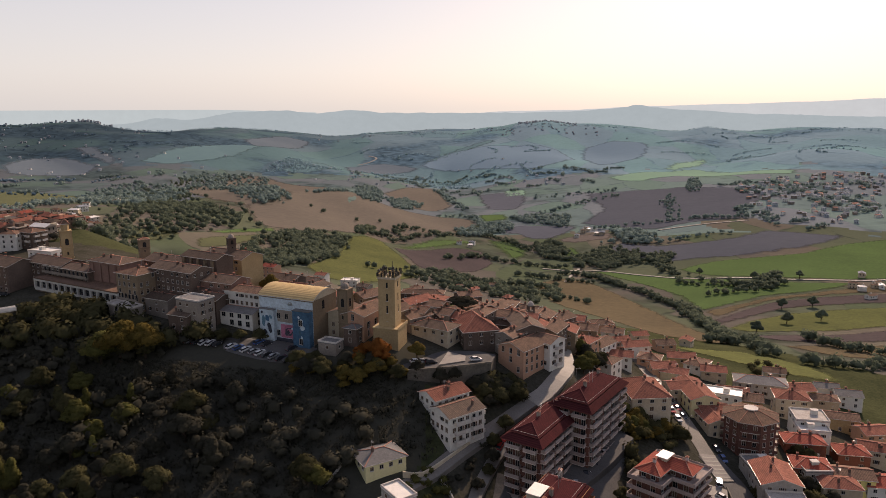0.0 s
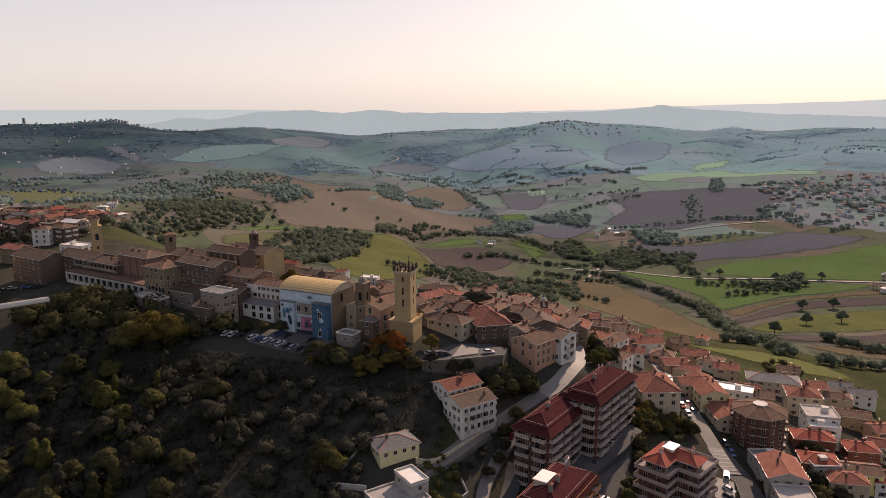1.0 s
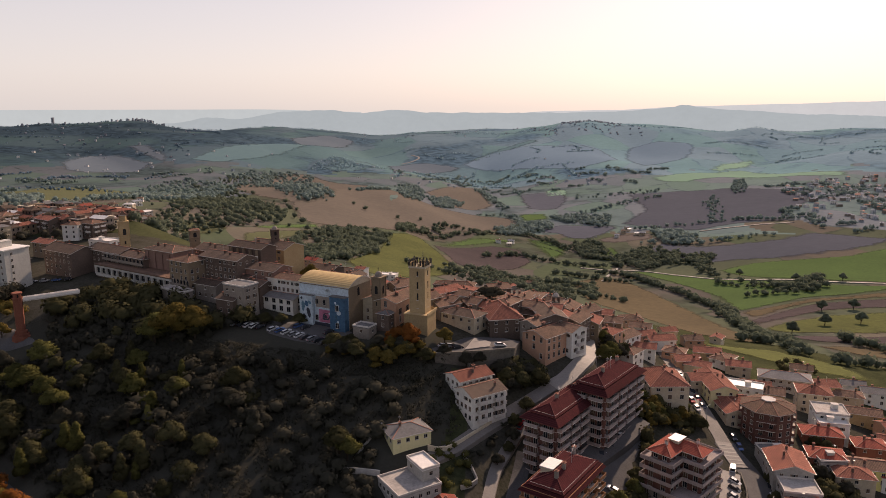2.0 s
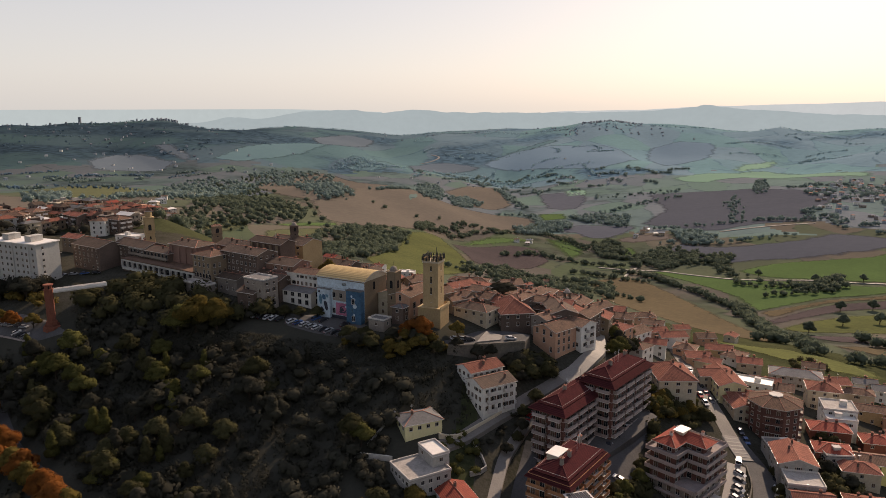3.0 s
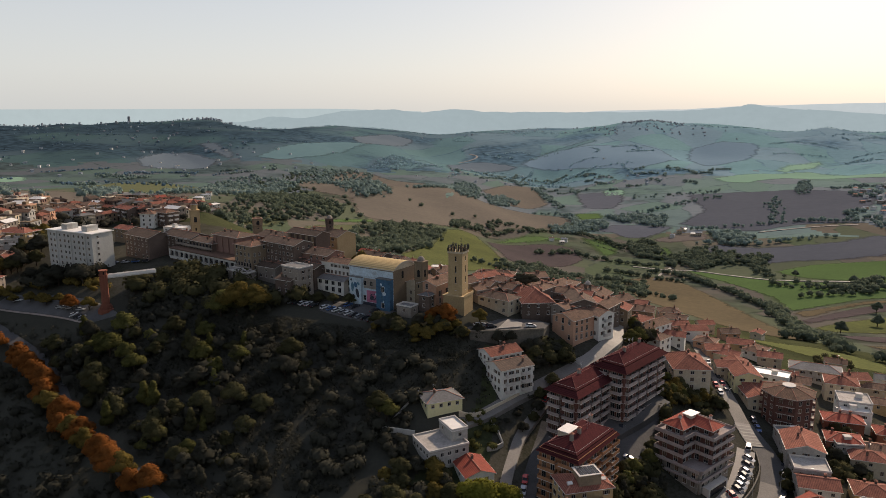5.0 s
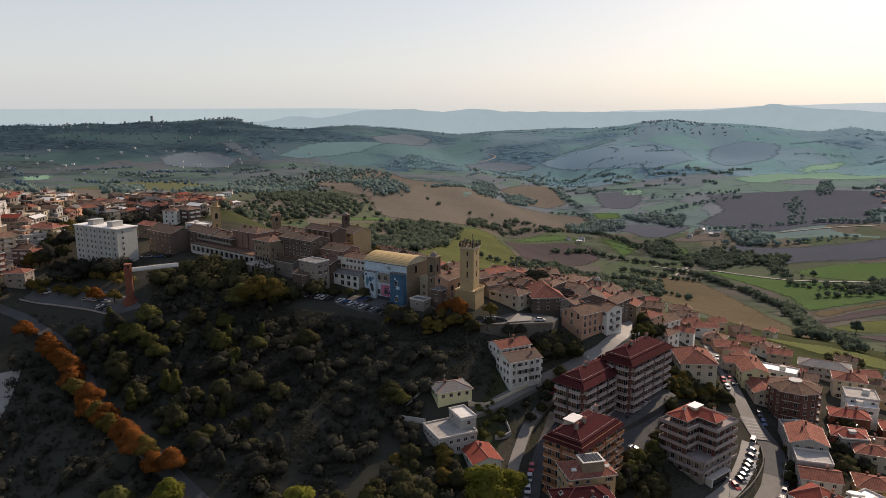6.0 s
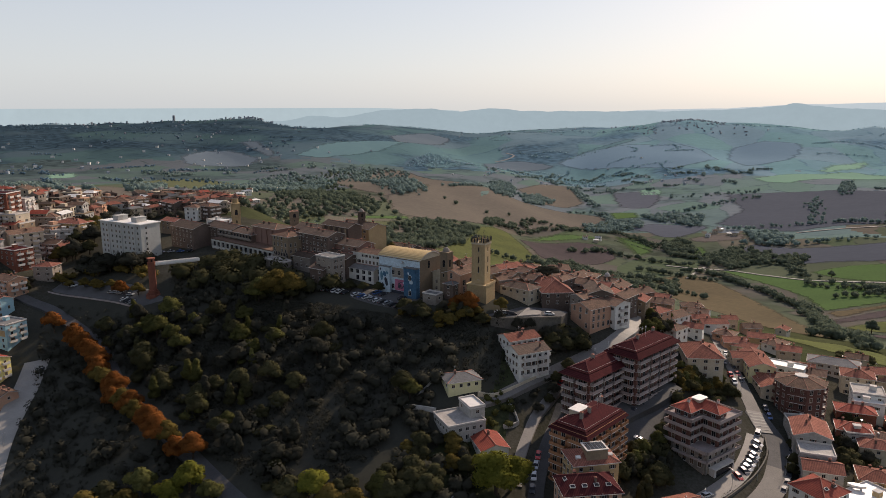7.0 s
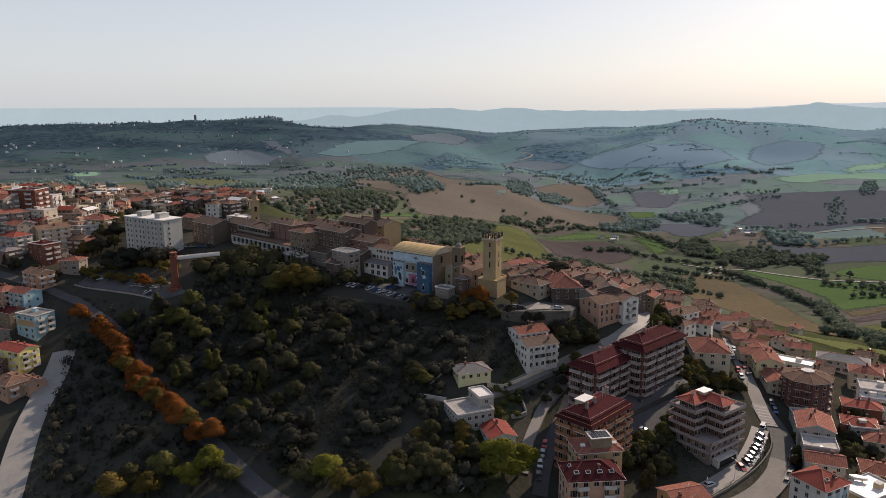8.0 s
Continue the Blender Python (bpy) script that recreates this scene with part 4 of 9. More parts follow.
def tree(x, y, size, kind="round", leaf="leaf", group="", wide=1.0, sink=0.0, rnd=random):
    src = tree_kind(kind, leaf, rnd.randint(1, 3), "shrub" if kind == "bush" else "tree", size > 11.5)
    k = size / 8.0
    m = pose(x, y, gz(x, y) - sink, rnd.uniform(-4, 4), rnd.uniform(-4, 4), rnd.uniform(0, 360))
    if src.name in used:
        ob = copy_thing(src, m)
    else:
        used.add(src.name)
        ob = src
        ob.matrix_basis = m
    ob.scale = (k * wide, k * wide, k)
    text = TREE_LABEL[leaf] if kind != "bush" else "low shrub with " + {"leaf": "green", "leaf_dark": "dark", "leaf_yellow": "yellowing", "leaf_gold": "golden", "leaf_orange": "orange"}[leaf] + " leaves on the slope"
    if kind == "pine":
        text = "umbrella pine with a flat dark crown"
    return tagged(ob, text, "shrub" if kind == "bush" else "tree", group)


def wood(name, spots, leaf, label, size=(5, 9), clump=1.1, per=46, seed=1, up=0.5, inner=0.78):
    """Many far trees as one mesh: short trunks under uneven crowns of leaf clumps."""
    rnd = random.Random(seed)
    verts, faces, normals = [], [], []
    for x, y in spots:
        h = rnd.uniform(*size)
        z = gz(x, y)
        r = h * rnd.uniform(0.45, 0.72)
        core(verts, faces, normals, (x, y, z + h * 0.52), (r * inner, r * inner, h * 0.46 * inner), rnd, up)
        for _ in range(per):
            v = Vector((rnd.gauss(0, 1), rnd.gauss(0, 1), rnd.gauss(0, 1))).normalized() * rnd.uniform(0.72, 1.05)
            p = Vector((x + v.x * r, y + v.y * r, z + h * 0.55 + v.z * h * 0.45))
            n = (v + Vector((rnd.uniform(-.8, .8), rnd.uniform(-.8, .8), rnd.uniform(-.3, 1.0)))).normalized()
            u = n.cross(Vector((rnd.uniform(-1, 1), rnd.uniform(-1, 1), 0.2))).normalized()
            w = n.cross(u)
            a = clump * h / 7 * rnd.uniform(0.7, 1.3)
            k = len(verts)
            verts += [p - u * a, p - w * a * 0.8, p + u * a, p + w * a * 0.9]
            faces.append((k, k + 1, k + 2, k + 3))
            normals += [(v * 1.2 + n * 0.25 + Vector((0, 0, up))).normalized()] * 4
        k = len(verts)
        verts += [Vector((x - 0.2, y, z - 1)), Vector((x + 0.2, y, z - 1)), Vector((x, y, z + h * 0.6))]
        normals += [Vector((0, -1, 0))] * 3
        faces.append((k, k + 1, k + 2))
    me = bpy.data.meshes.new(name)
    me.from_pydata([tuple(v) for v in verts], [], faces)
    me.materials.append(M[leaf])
    me.shade_smooth()
    me.normals_split_custom_set_from_vertices([tuple(q) for q in normals])
    return tagged(new(name, me), label, "trees", kind="stuff")


def along(pts, gap, spread, seed=1):
    rnd = random.Random(seed)
    return [(p.x + rnd.gauss(0, spread), p.y + rnd.gauss(0, spread)) for p in smooth_line(pts, gap) if rnd.random() < 0.9]


def copses(ring, n, seed=1, run=13, gap=6.0):
    """Trees in short hedges and clumps inside a ring."""
    rnd = random.Random(seed)
    out = []
    for x, y in within(ring, max(1, n // run), seed):
        a, bend = rnd.uniform(0, math.pi), rnd.uniform(-0.12, 0.12)
        g = gap * rnd.uniform(0.5, 1.3)
        for k in range(int(run * rnd.uniform(0.5, 1.6))):
            out.append((x + rnd.gauss(0, gap * 0.35), y + rnd.gauss(0, gap * 0.35)))
            x, y, a = x + math.cos(a) * g, y + math.sin(a) * g, a + bend
    return out


def outside(ring, spots):
    """The spots that do not lie inside a ring."""
    def inside(x, y):
        return sum((a[1] > y) != (b[1] > y) and x < (b[0] - a[0]) * (y - a[1]) / (b[1] - a[1]) + a[0] for a, b in zip(ring, ring[1:] + ring[:1])) % 2
    return [p for p in spots if not inside(*p)]


def grove(ring, n, seed=1):
    """Trees of a wood: thick inside its ring, with a ragged rim and clearings."""
    rnd = random.Random(seed)
    wide = max(p[0] for p in ring) - min(p[0] for p in ring)
    out = [(x + rnd.gauss(0, wide * 0.035), y + rnd.gauss(0, wide * 0.06)) for x, y in within(ring, n, seed)]
    return [(x, y) for x, y in out if noise.noise((x / 28, y / 45, seed)) > -0.42]


def within(ring, n, seed=1):
    """n random plan points inside a ring."""
    rnd = random.Random(seed)
    xs, ys = [p[0] for p in ring], [p[1] for p in ring]
    out = []
    while len(out) < n:
        x, y = rnd.uniform(min(xs), max(xs)), rnd.uniform(min(ys), max(ys))
        hit = False
        for k in range(len(ring)):
            (ax, ay), (bx, by) = ring[k], ring[(k + 1) % len(ring)]
            if (ay > y) != (by > y) and x < (bx - ax) * (y - ay) / (by - ay) + ax:
                hit = not hit
        if hit:
            out.append((x, y))
    return out


def undergrowth(name, spots, leaf, label, size=(1.5, 3.5), seed=1):
    tall = size[1] > 3.2
    return tagged(wood(name, spots, leaf, label, size, 0.62, 70 if tall else 26, seed, 1.2, 0.6 if tall else 0.36), category="shrubs")


def thicket(spots, leaf, label, size=(3.5, 7), seed=1):
    """Shrubs and young trees that grow into one another."""
    return tagged(wood("thicket", spots, leaf, label, size, 0.62, 110, seed), category="shrubs")


def in_rows(ring, gap, turn, seed=1, fill=0.92):
    """Plan points of a loose grid inside a ring, as houses stand along streets."""
    rnd = random.Random(seed)
    c, s = math.cos(radians(turn)), math.sin(radians(turn))
    flat = [(x * c + y * s, y * c - x * s) for x, y in ring]
    xs, ys = [p[0] for p in flat], [p[1] for p in flat]
    out, y = [], min(ys)
    while y < max(ys):
        x = min(xs) + rnd.uniform(0, gap)
        while x < max(xs):
            px, py = x + rnd.gauss(0, gap * 0.12), y + rnd.gauss(0, gap * 0.12)
            hit = False
            for k in range(len(flat)):
                (ax, ay), (bx, by) = flat[k], flat[(k + 1) % len(flat)]
                if (ay > py) != (by > py) and px < (bx - ax) * (py - ay) / (by - ay) + ax:
                    hit = not hit
            if hit and rnd.random() < fill:
                out.append((px * c - py * s, px * s + py * c))
            x += gap * rnd.uniform(0.95, 1.25)
        y += gap * (0.85 if int(y / gap) % 2 else 1.1)
    return out


def far_houses(name, spots, label, size=14, seed=1, walls=("white", "stucco", "ochre"), tiles=("tile",), tall=(5, 8), panes=True, turns=(0, 20, 60, -20), flat=0.0):
    """Many far houses as one mesh: walls under small tiled roofs, some flat with a parapet and a stair room."""
    rnd = random.Random(seed)
    bm = bmesh.new()
    nw = len(walls)
    for x, y in spots:
        w, d, h = size * rnd.uniform(0.8, 1.4), size * rnd.uniform(0.6, 0.9), rnd.uniform(*tall)
        m = pose(x, y, gz(x, y), 0, 0, rnd.choice(turns) + rnd.uniform(-6, 6))
        k, tk = rnd.randrange(nw), nw + rnd.randrange(len(tiles))
        v0 = len(bm.verts)
        box(bm, -w / 2, w / 2, -d / 2, d / 2, -5, h, k)
        if panes:
            for key, (length, sm) in sides(w, d).items():
                if key == "N":
                    continue
                z = h - 2.3
                while z > 0.3:
                    for j in range(int(length / 3.2)):
                        if rnd.random() < 0.88:
                            c = (j + .5 - int(length / 3.2) / 2) * 3.2
                            quad(bm, [sm @ Vector(q) for q in ((c - .55, -.04, z), (c + .55, -.04, z), (c + .55, -.04, z + 1.5), (c - .55, -.04, z + 1.5))], nw + len(tiles))
                    if key == "S" and rnd.random() < 0.6:
                        c = rnd.uniform(-.2, .2) * length
                        box(bm, c - 2.2, c + 2.2, -d / 2 - 1.2, -d / 2, z - 0.5, z + 0.35, k)
                    z -= 3.0
        if rnd.random() < flat:
            box(bm, -w / 2 - .2, w / 2 + .2, -d / 2 - .2, d / 2 + .2, h, h + .5, (k + 1) % nw)
            box(bm, -w * .2, w * .1, -d * .2, d * .2, h + .5, h + 2.4, k)
        else:
            e = [(-w / 2 - .5, -d / 2 - .5, h), (w / 2 + .5, -d / 2 - .5, h), (w / 2 + .5, d / 2 + .5, h), (-w / 2 - .5, d / 2 + .5, h)]
            top = rnd.choice((w / 4, w / 2 + .4))
            r = [(-top, 0, h + d * .22), (top, 0, h + d * .22)]
            for q in ((e[0], e[1], r[1], r[0]), (e[2], e[3], r[0], r[1])):
                quad(bm, q, tk)
            for q in ((e[1], e[2], r[1]), (e[3], e[0], r[0])):
                quad(bm, q, tk if top < w / 2 else k)
            if panes:
                c = rnd.uniform(-.3, .3) * w
                box(bm, c - .4, c + .4, d * .1, d * .1 + .8, h + d * .1, h + d * .22 + 1.0, k)
        bm.verts.ensure_lookup_table()
        for v in bm.verts[v0:]:
            v.co = m @ v.co
    ob = part(name, bm, (*walls, *tiles, "glass"))
    return tagged(ob, label, "houses", kind="stuff")


# ---------------------------------------------------------------- cars
_car = {}


def car_kind(paint, van=False):
    key = (paint, van)
    if key in _car:
        return _car[key]
    root = thing("van" if van else "car", 0, 0, -500)
    L, W = (4.9, 1.95) if van else (4.2, 1.75)
    bm = bmesh.new()
    side = [(-L / 2, 0.35), (L / 2, 0.35), (L / 2, 0.75), (L / 2 - 0.9, 0.95), (-L / 2 + 0.15, 0.98), (-L / 2, 0.8)]
    top = 1.95 if van else 1.45
    roof = [(L / 2 - 0.95, 0.95), (L / 2 - (1.5 if van else 1.75), top), (-L / 2 + (0.15 if van else 0.75), top), (-L / 2 + 0.12, 0.97)]
    for poly, hw, hw2, mi in ((side, W / 2, W / 2, 0),):
        a = [bm.verts.new((x, -hw, z)) for x, z in poly]
        b = [bm.verts.new((x, hw, z)) for x, z in poly]
        for k in range(len(poly)):
            j = (k + 1) % len(poly)
            bm.faces.new((a[k], a[j], b[j], b[k]))
        bm.faces.new(a[::-1]), bm.faces.new(b)
    quad(bm, [(roof[1][0], -W / 2 + .2, top), (roof[1][0], W / 2 - .2, top), (roof[2][0], W / 2 - .2, top), (roof[2][0], -W / 2 + .2, top)])
    bmesh.ops.recalc_face_normals(bm, faces=bm.faces)
    body = part("body", bm, paint, root)
    bm = bmesh.new()
    a = [(x, -W / 2 + (.2 if z > 1.2 else .06), z) for x, z in roof]
    b = [(x, W / 2 - (.2 if z > 1.2 else .06), z) for x, z in roof]
    quad(bm, a), quad(bm, b[::-1]), quad(bm, (a[0], b[0], b[1], a[1])), quad(bm, (a[2], b[2], b[3], a[3]))
    part("cabin_glass", bm, "glass", root, "dark glass of the cabin")
    for sx in (-1, 1):
        for sy in (-1, 1):
            bm = bmesh.new()
            beam(bm, (0, -0.1, 0), (0, 0.1, 0), 0.32, 0, 10)
            beam(bm, (0, -0.115, 0), (0, 0.115, 0), 0.17, 1, 8)
            part("wheel", bm, ("tyre", "steel"), root, m=pose(sx * L * 0.3, sy * (W / 2 - 0.08), 0.32))
        for sy in (-1, 1):
            bm = bmesh.new()
            box(bm, -0.04, 0.04, -0.18, 0.18, 0, 0.14)
            part("headlight" if sx > 0 else "tail_light", bm, "frame" if sx > 0 else "car_red", root, m=pose(sx * L / 2, sy * W * 0.36, 0.62))
    _car[key] = root
    return root


PAINT = {"car_white": "white", "car_grey": "silver", "car_dark": "dark", "car_red": "red", "car_blue": "blue"}


def car(x, y, rot, paint="car_white", van=False, where="parked beside the street", lift=0.2):
    src = car_kind(paint, van)
    c, s = math.cos(radians(rot)), math.sin(radians(rot))
    rise = math.degrees(math.atan2(gz(x + c * 2, y + s * 2) - gz(x - c * 2, y - s * 2), 4))
    m = pose(x, y, gz(x, y) + lift, 0, -rise, rot)
    if src.name in used:
        ob = copy_thing(src, m)
    else:
        used.add(src.name)
        ob = src
        ob.matrix_basis = m
    return tagged(ob, f"{PAINT[paint]} {'van' if van else 'small car'} {where}", "van" if van else "car", "parked cars")


def car_row(pts, gap, turn, seed, fill=0.85, where="parked beside the street", lift=0.2):
    rnd = random.Random(seed)
    line = smooth_line(pts, gap)
    for k in range(len(line) - 1):
        if rnd.random() < fill:
            t = line[k + 1] - line[k]
            car(line[k].x, line[k].y, math.degrees(math.atan2(t.y, t.x)) + turn + rnd.uniform(-4, 4), rnd.choice(("car_white", "car_white", "car_grey", "car_grey", "car_dark", "car_dark", "car_dark", "car_dark", "car_red", "car_blue")), False, where, lift)


# ---------------------------------------------------------------- special buildings
def arch_ring(w, h, n=8):
    """The outline of an arched opening, from its foot on the left over the top."""
    r = w / 2
    return [(-r, 0)] + [(-r * math.cos(math.pi * k / n), h - r + r * math.sin(math.pi * k / n)) for k in range(n + 1)] + [(r, 0)]


def arched_window(root, m, w, h, fr="goldbrick"):
    bm = bmesh.new()
    quad(bm, [(x, -0.04, z) for x, z in arch_ring(w, h)], 0)
    a, b = arch_ring(w, h), arch_ring(w + 0.4, h + 0.2)
    for k in range(len(a) - 1):
        quad(bm, ((a[k][0], -0.12, a[k][1]), (b[k][0], -0.12, b[k][1]), (b[k + 1][0], -0.12, b[k + 1][1]), (a[k + 1][0], -0.12, a[k + 1][1])), 1)
    box(bm, -w / 2 - 0.3, w / 2 + 0.3, -0.25, 0.02, -0.2, 0, 1)
    return part("window", bm, ("glass", fr), root, m=m)


def medieval_tower(x, y, top, rot):
    z = gz(x, y) - 1
    root = thing("tower", x, y, z, rot)
    H = top - z
    w, d, base = 5.7, 6.1, 7.6
    bm = bmesh.new()
    box(bm, -w / 2 - 1.6, w / 2 + 1.6, -d / 2 - 1.6, d / 2 + 1.6, -3, base, 0, 0.97)
    part("base", bm, "goldbrick", root)
    bm = bmesh.new()
    box(bm, -w / 2 - 1.75, w / 2 + 1.75, -d / 2 - 1.75, d / 2 + 1.75, base, base + 0.25)
    for a, b, c, e in ((-w / 2 - 1.75, w / 2 + 1.75, -d / 2 - 1.75, -d / 2 - 1.5), (w / 2 + 1.5, w / 2 + 1.75, -d / 2 - 1.5, d / 2 + 1.75)):
        box(bm, a, b, c, e, base + 0.25, base + 1.0)
    part("terrace_parapet", bm, "goldbrick", root)
    bm = bmesh.new()
    box(bm, -w / 2, w / 2, -d / 2, d / 2, base + 0.25, H - 1.6, 0, 0.985)
    part("shaft", bm, "goldbrick", root)
    bm = bmesh.new()
    box(bm, -w / 2 - .25, w / 2 + .25, -d / 2 - .25, d / 2 + .25, H - 1.6, H - 0.9)
    part("cornice", bm, "stucco", root)
    for key, (length, m) in sides(w + 0.3, d + 0.3).items():
        for k in range(4):
            bm = bmesh.new()
            box(bm, -0.5, 0.5, 0, 0.4, 0, 1.1)
            part("battlement", bm, "goldbrick", root, m=m @ pose((k - 1.5) * length / 4, 0, H - 0.9))
    for key, (length, m) in sides(w, d).items():
        if key in "SW":
            for zz, hh in ((base + 2.2, 1.0), (base + 5.2, 2.6), (base + 9.4, 2.6), (H - 4.6, 1.8)):
                bm = bmesh.new()
                box(bm, -0.3, 0.3, -0.05, 0.3, 0, hh, 0)
                box(bm, -0.45, 0.45, -0.09, 0.2, -0.15, 0, 1)
                part("slit_window", bm, ("glass", "trim"), root, m=m @ pose(0.2, 0.06, zz))
    rnd = random.Random(4)
    for k in range(8):
        bm = bmesh.new()
        a, b = rnd.uniform(-2.2, 2.2), rnd.uniform(-2.2, 2.2)
        h = rnd.uniform(1.4, 2.6) if k else 4.4
        beam(bm, (a, b, H - 1), (a, b, H + h), 0.09)
        for j in range(3):
            q = H + h * (0.55 + 0.2 * j)
            beam(bm, (a - 0.7, b, q), (a + 0.7, b, q), 0.06)
        part("antenna", bm, "iron", root)
    for key, (length, m) in sides(w + 0.5, d + 0.5).items():      # dark aerial panels clamped to the parapet
        for k in range(5):
            bm = bmesh.new()
            o = (k - 2) * length / 4.6 + rnd.uniform(-.2, .2)
            z0 = H - 0.6 + rnd.uniform(-.3, .3)
            box(bm, -0.24, 0.24, -0.30, -0.08, z0, z0 + rnd.uniform(1.2, 2.0))
            beam(bm, (0, 0, z0 - 0.3), (0, 0, z0 + 2.1), 0.06)
            part("aerial_panel", bm, "iron", root, m=m @ pose(o, 0, 0))
    for r in (0.3, 0.9):
        bm = bmesh.new()
        for (p, q) in (((-w / 2, -d / 2), (w / 2, -d / 2)), ((w / 2, -d / 2), (w / 2, d / 2)), ((w / 2, d / 2), (-w / 2, d / 2)), ((-w / 2, d / 2), (-w / 2, -d / 2))):
            beam(bm, (*p, H + r + 0.3), (*q, H + r + 0.3), 0.05)
        part("railing", bm, "iron", root)
    tagged(root, "square medieval tower of golden brick with aerials on top", "tower")


def mural_building(x, y, eave, w, d, rot):
    """Theatre-like block with a barrel roof; its painted front is the west side."""
    z = gz(x, y) - 2
    root = thing("theatre", x, y, z, rot)
    e = eave - z
    bm = bmesh.new()
    box(bm, -w / 2, w / 2, -d / 2, d / 2, -3, e)
    part("wall", bm, "sandwall", root)
    bm = bmesh.new()
    n, rise = 14, 3.4
    prof = [(-w / 2 - 0.4 + (w + 0.8) * k / n, e + rise * math.sin(math.pi * (k + 0.6) / (n + 1.2)) ** 0.8 - 0.4) for k in range(n + 1)]
    for k in range(n):
        (a, za), (b, zb) = prof[k], prof[k + 1]
        quad(bm, ((a, -d / 2 - .5, za), (b, -d / 2 - .5, zb), (b, d / 2 + .5, zb), (a, d / 2 + .5, za)))
        for s in (-1, 1):
            quad(bm, ((a, s * d / 2, e - 0.1), (b, s * d / 2, e - 0.1), (b, s * d / 2, zb - .15), (a, s * d / 2, za - .15))[::s], 1)
        quad(bm, ((a, -d / 2 - .5, za - .3), (b, -d / 2 - .5, zb - .3), (b, -d / 2 - .5, zb), (a, -d / 2 - .5, za)), 2)
    quad(bm, ((prof[0][0], -d / 2 - .5, prof[0][1] - .3), (prof[0][0], -d / 2 - .5, prof[0][1]), (prof[0][0], d / 2 + .5, prof[0][1]), (prof[0][0], d / 2 + .5, prof[0][1] - .3)), 2)
    r = part("barrel_roof", bm, ("gold", "stucco", "trim"), root, "curved ochre sheet roof")
    m = sides(w, d)["W"][1]

    def panel(name, x0, x1, z0, z1, out, material, label, back=0.0):
        b = bmesh.new()
        box(b, x0, x1, -out, back, z0, z1)
        return part(name, b, material, root, label, m)
    # the front, from its far end (-x) to the near corner (+x)
    h = d / 2
    panel("painted_wall", -h + 0.02, h - 0.02, 0.5, e - 4.0, 0.06, "mural_sky", "pale painted ground of the front")
    panel("painted_band", -h, h, e - 3.9, e - 0.5, 0.16, "mural_sky", "pale blue painted band")
    panel("stair_block", h - 7.0, h - 0.1, 0, e - 3.5, 2.6, "mural_blue", "projecting block painted deep blue")
    panel("painted_panel", -h + 9.0, h - 7.2, 2.6, 7.6, 0.14, "mural_pink", "rose painted square")
    panel("side_block", -h + 0.8, -h + 7.0, 0, e - 4.6, 1.5, "mural_sky", "projecting block painted pale blue with dark figures")
    panel("side_block_cap", -h + 0.6, -h + 7.2, e - 4.6, e - 4.3, 1.7, "slate", "dark flat cap")
    panel("wall_strip", -h + 7.6, h - 7.2, 8.4, e - 4.6, 0.10, "dimwall", "plain grey wall strip")
    panel("stair_block_cap", h - 7.15, h + 0.05, e - 3.5, e - 3.2, 2.75, "slate", "dark flat cap")
    panel("dark_base", -h + 0.02, h - 7.1, 0.3, 2.4, 0.2, "mural_dark", "dark lower wall")
    rnd = random.Random(8)

    def shape(u, v, s, up, out, material, turn=0.0):
        """A painted patch with a wavy rim."""
        b = bmesh.new()
        ring = [(u + math.cos(i * .524) * s * rnd.uniform(.75, 1.1), v + math.sin(i * .524) * s * up * rnd.uniform(.8, 1.1)) for i in range(12)]
        c, q = math.cos(turn), math.sin(turn)
        quad(b, [(u + (px - u) * c - (pz - v) * q, -out, v + (px - u) * q + (pz - v) * c) for px, pz in ring])
        part("painted_shape", b, material, root, m=m)
    x0 = h - 3.5                               # a pale figure on the deep blue
    for k, (du, v, s, up, tone) in enumerate(((0.2, 4.0, .5, 2.4, "mural_sky"), (-.5, 6.2, .55, 1.8, "mural_teal"), (.6, 8.0, 1.1, .9, "mural_sky"), (-.3, 9.8, 1.3, 1.0, "mural_teal"), (.2, 10.6, .8, 1.0, "mural_sky"), (-.8, 11.8, .6, .8, "mural_sky"))):
        shape(x0 + du, v, s, up, 2.63 + k * .006, tone, .4 * k)
    x0 = (-h + 9.0 + h - 7.2) / 2              # dark swirl on the rose square
    for k, (du, v, s, up, tone) in enumerate(((0, 5.0, 1.9, .8, "mural_dark"), (.3, 5.2, 1.3, .8, "mural_pink"), (-.2, 4.9, .8, .9, "mural_dark"), (1.6, 6.3, .5, 1.0, "mural_sky"))):
        shape(x0 + du, v, s, up, .16 + k * .006, tone, .5)
    x0 = -h + 3.9                              # grey and pale figures on the teal block
    for k, (du, v, s, up, tone) in enumerate(((-1.4, 8.5, .9, 2.6, "mural_teal"), (1.2, 6.0, .9, 2.4, "mural_dark"), (.3, 9.6, .9, 1.4, "mural_blue"), (-.9, 4.4, .9, 1.3, "mural_dark"), (1.8, 10.2, .6, 1.6, "mural_teal"), (-2.0, 11.6, .6, .9, "mural_dark"))):
        shape(x0 + du, v, s, up, 1.53 + k * .006, tone, .2 * k)
    for a, c in ((-h + 8.2, 9.6), (-h + 11.6, 9.6), (-h + 8.0, 3.2), (h - 3.6, 2.0), (h - 3.6, 8.8)):
        ob = under(new("window", window_mesh(1.3, 2.0, "plain")), root, m @ pose(a, -0.12 if a < h - 7 else -2.64, c))
    bm = bmesh.new()
    quad(bm, [(-h + 13.5 + 1.2 * math.cos(k * .4), -0.16, e - 2.6 + 1.4 * math.sin(k * .4)) for k in range(9)])
    part("painted_shape", bm, "grey", root, m=m)
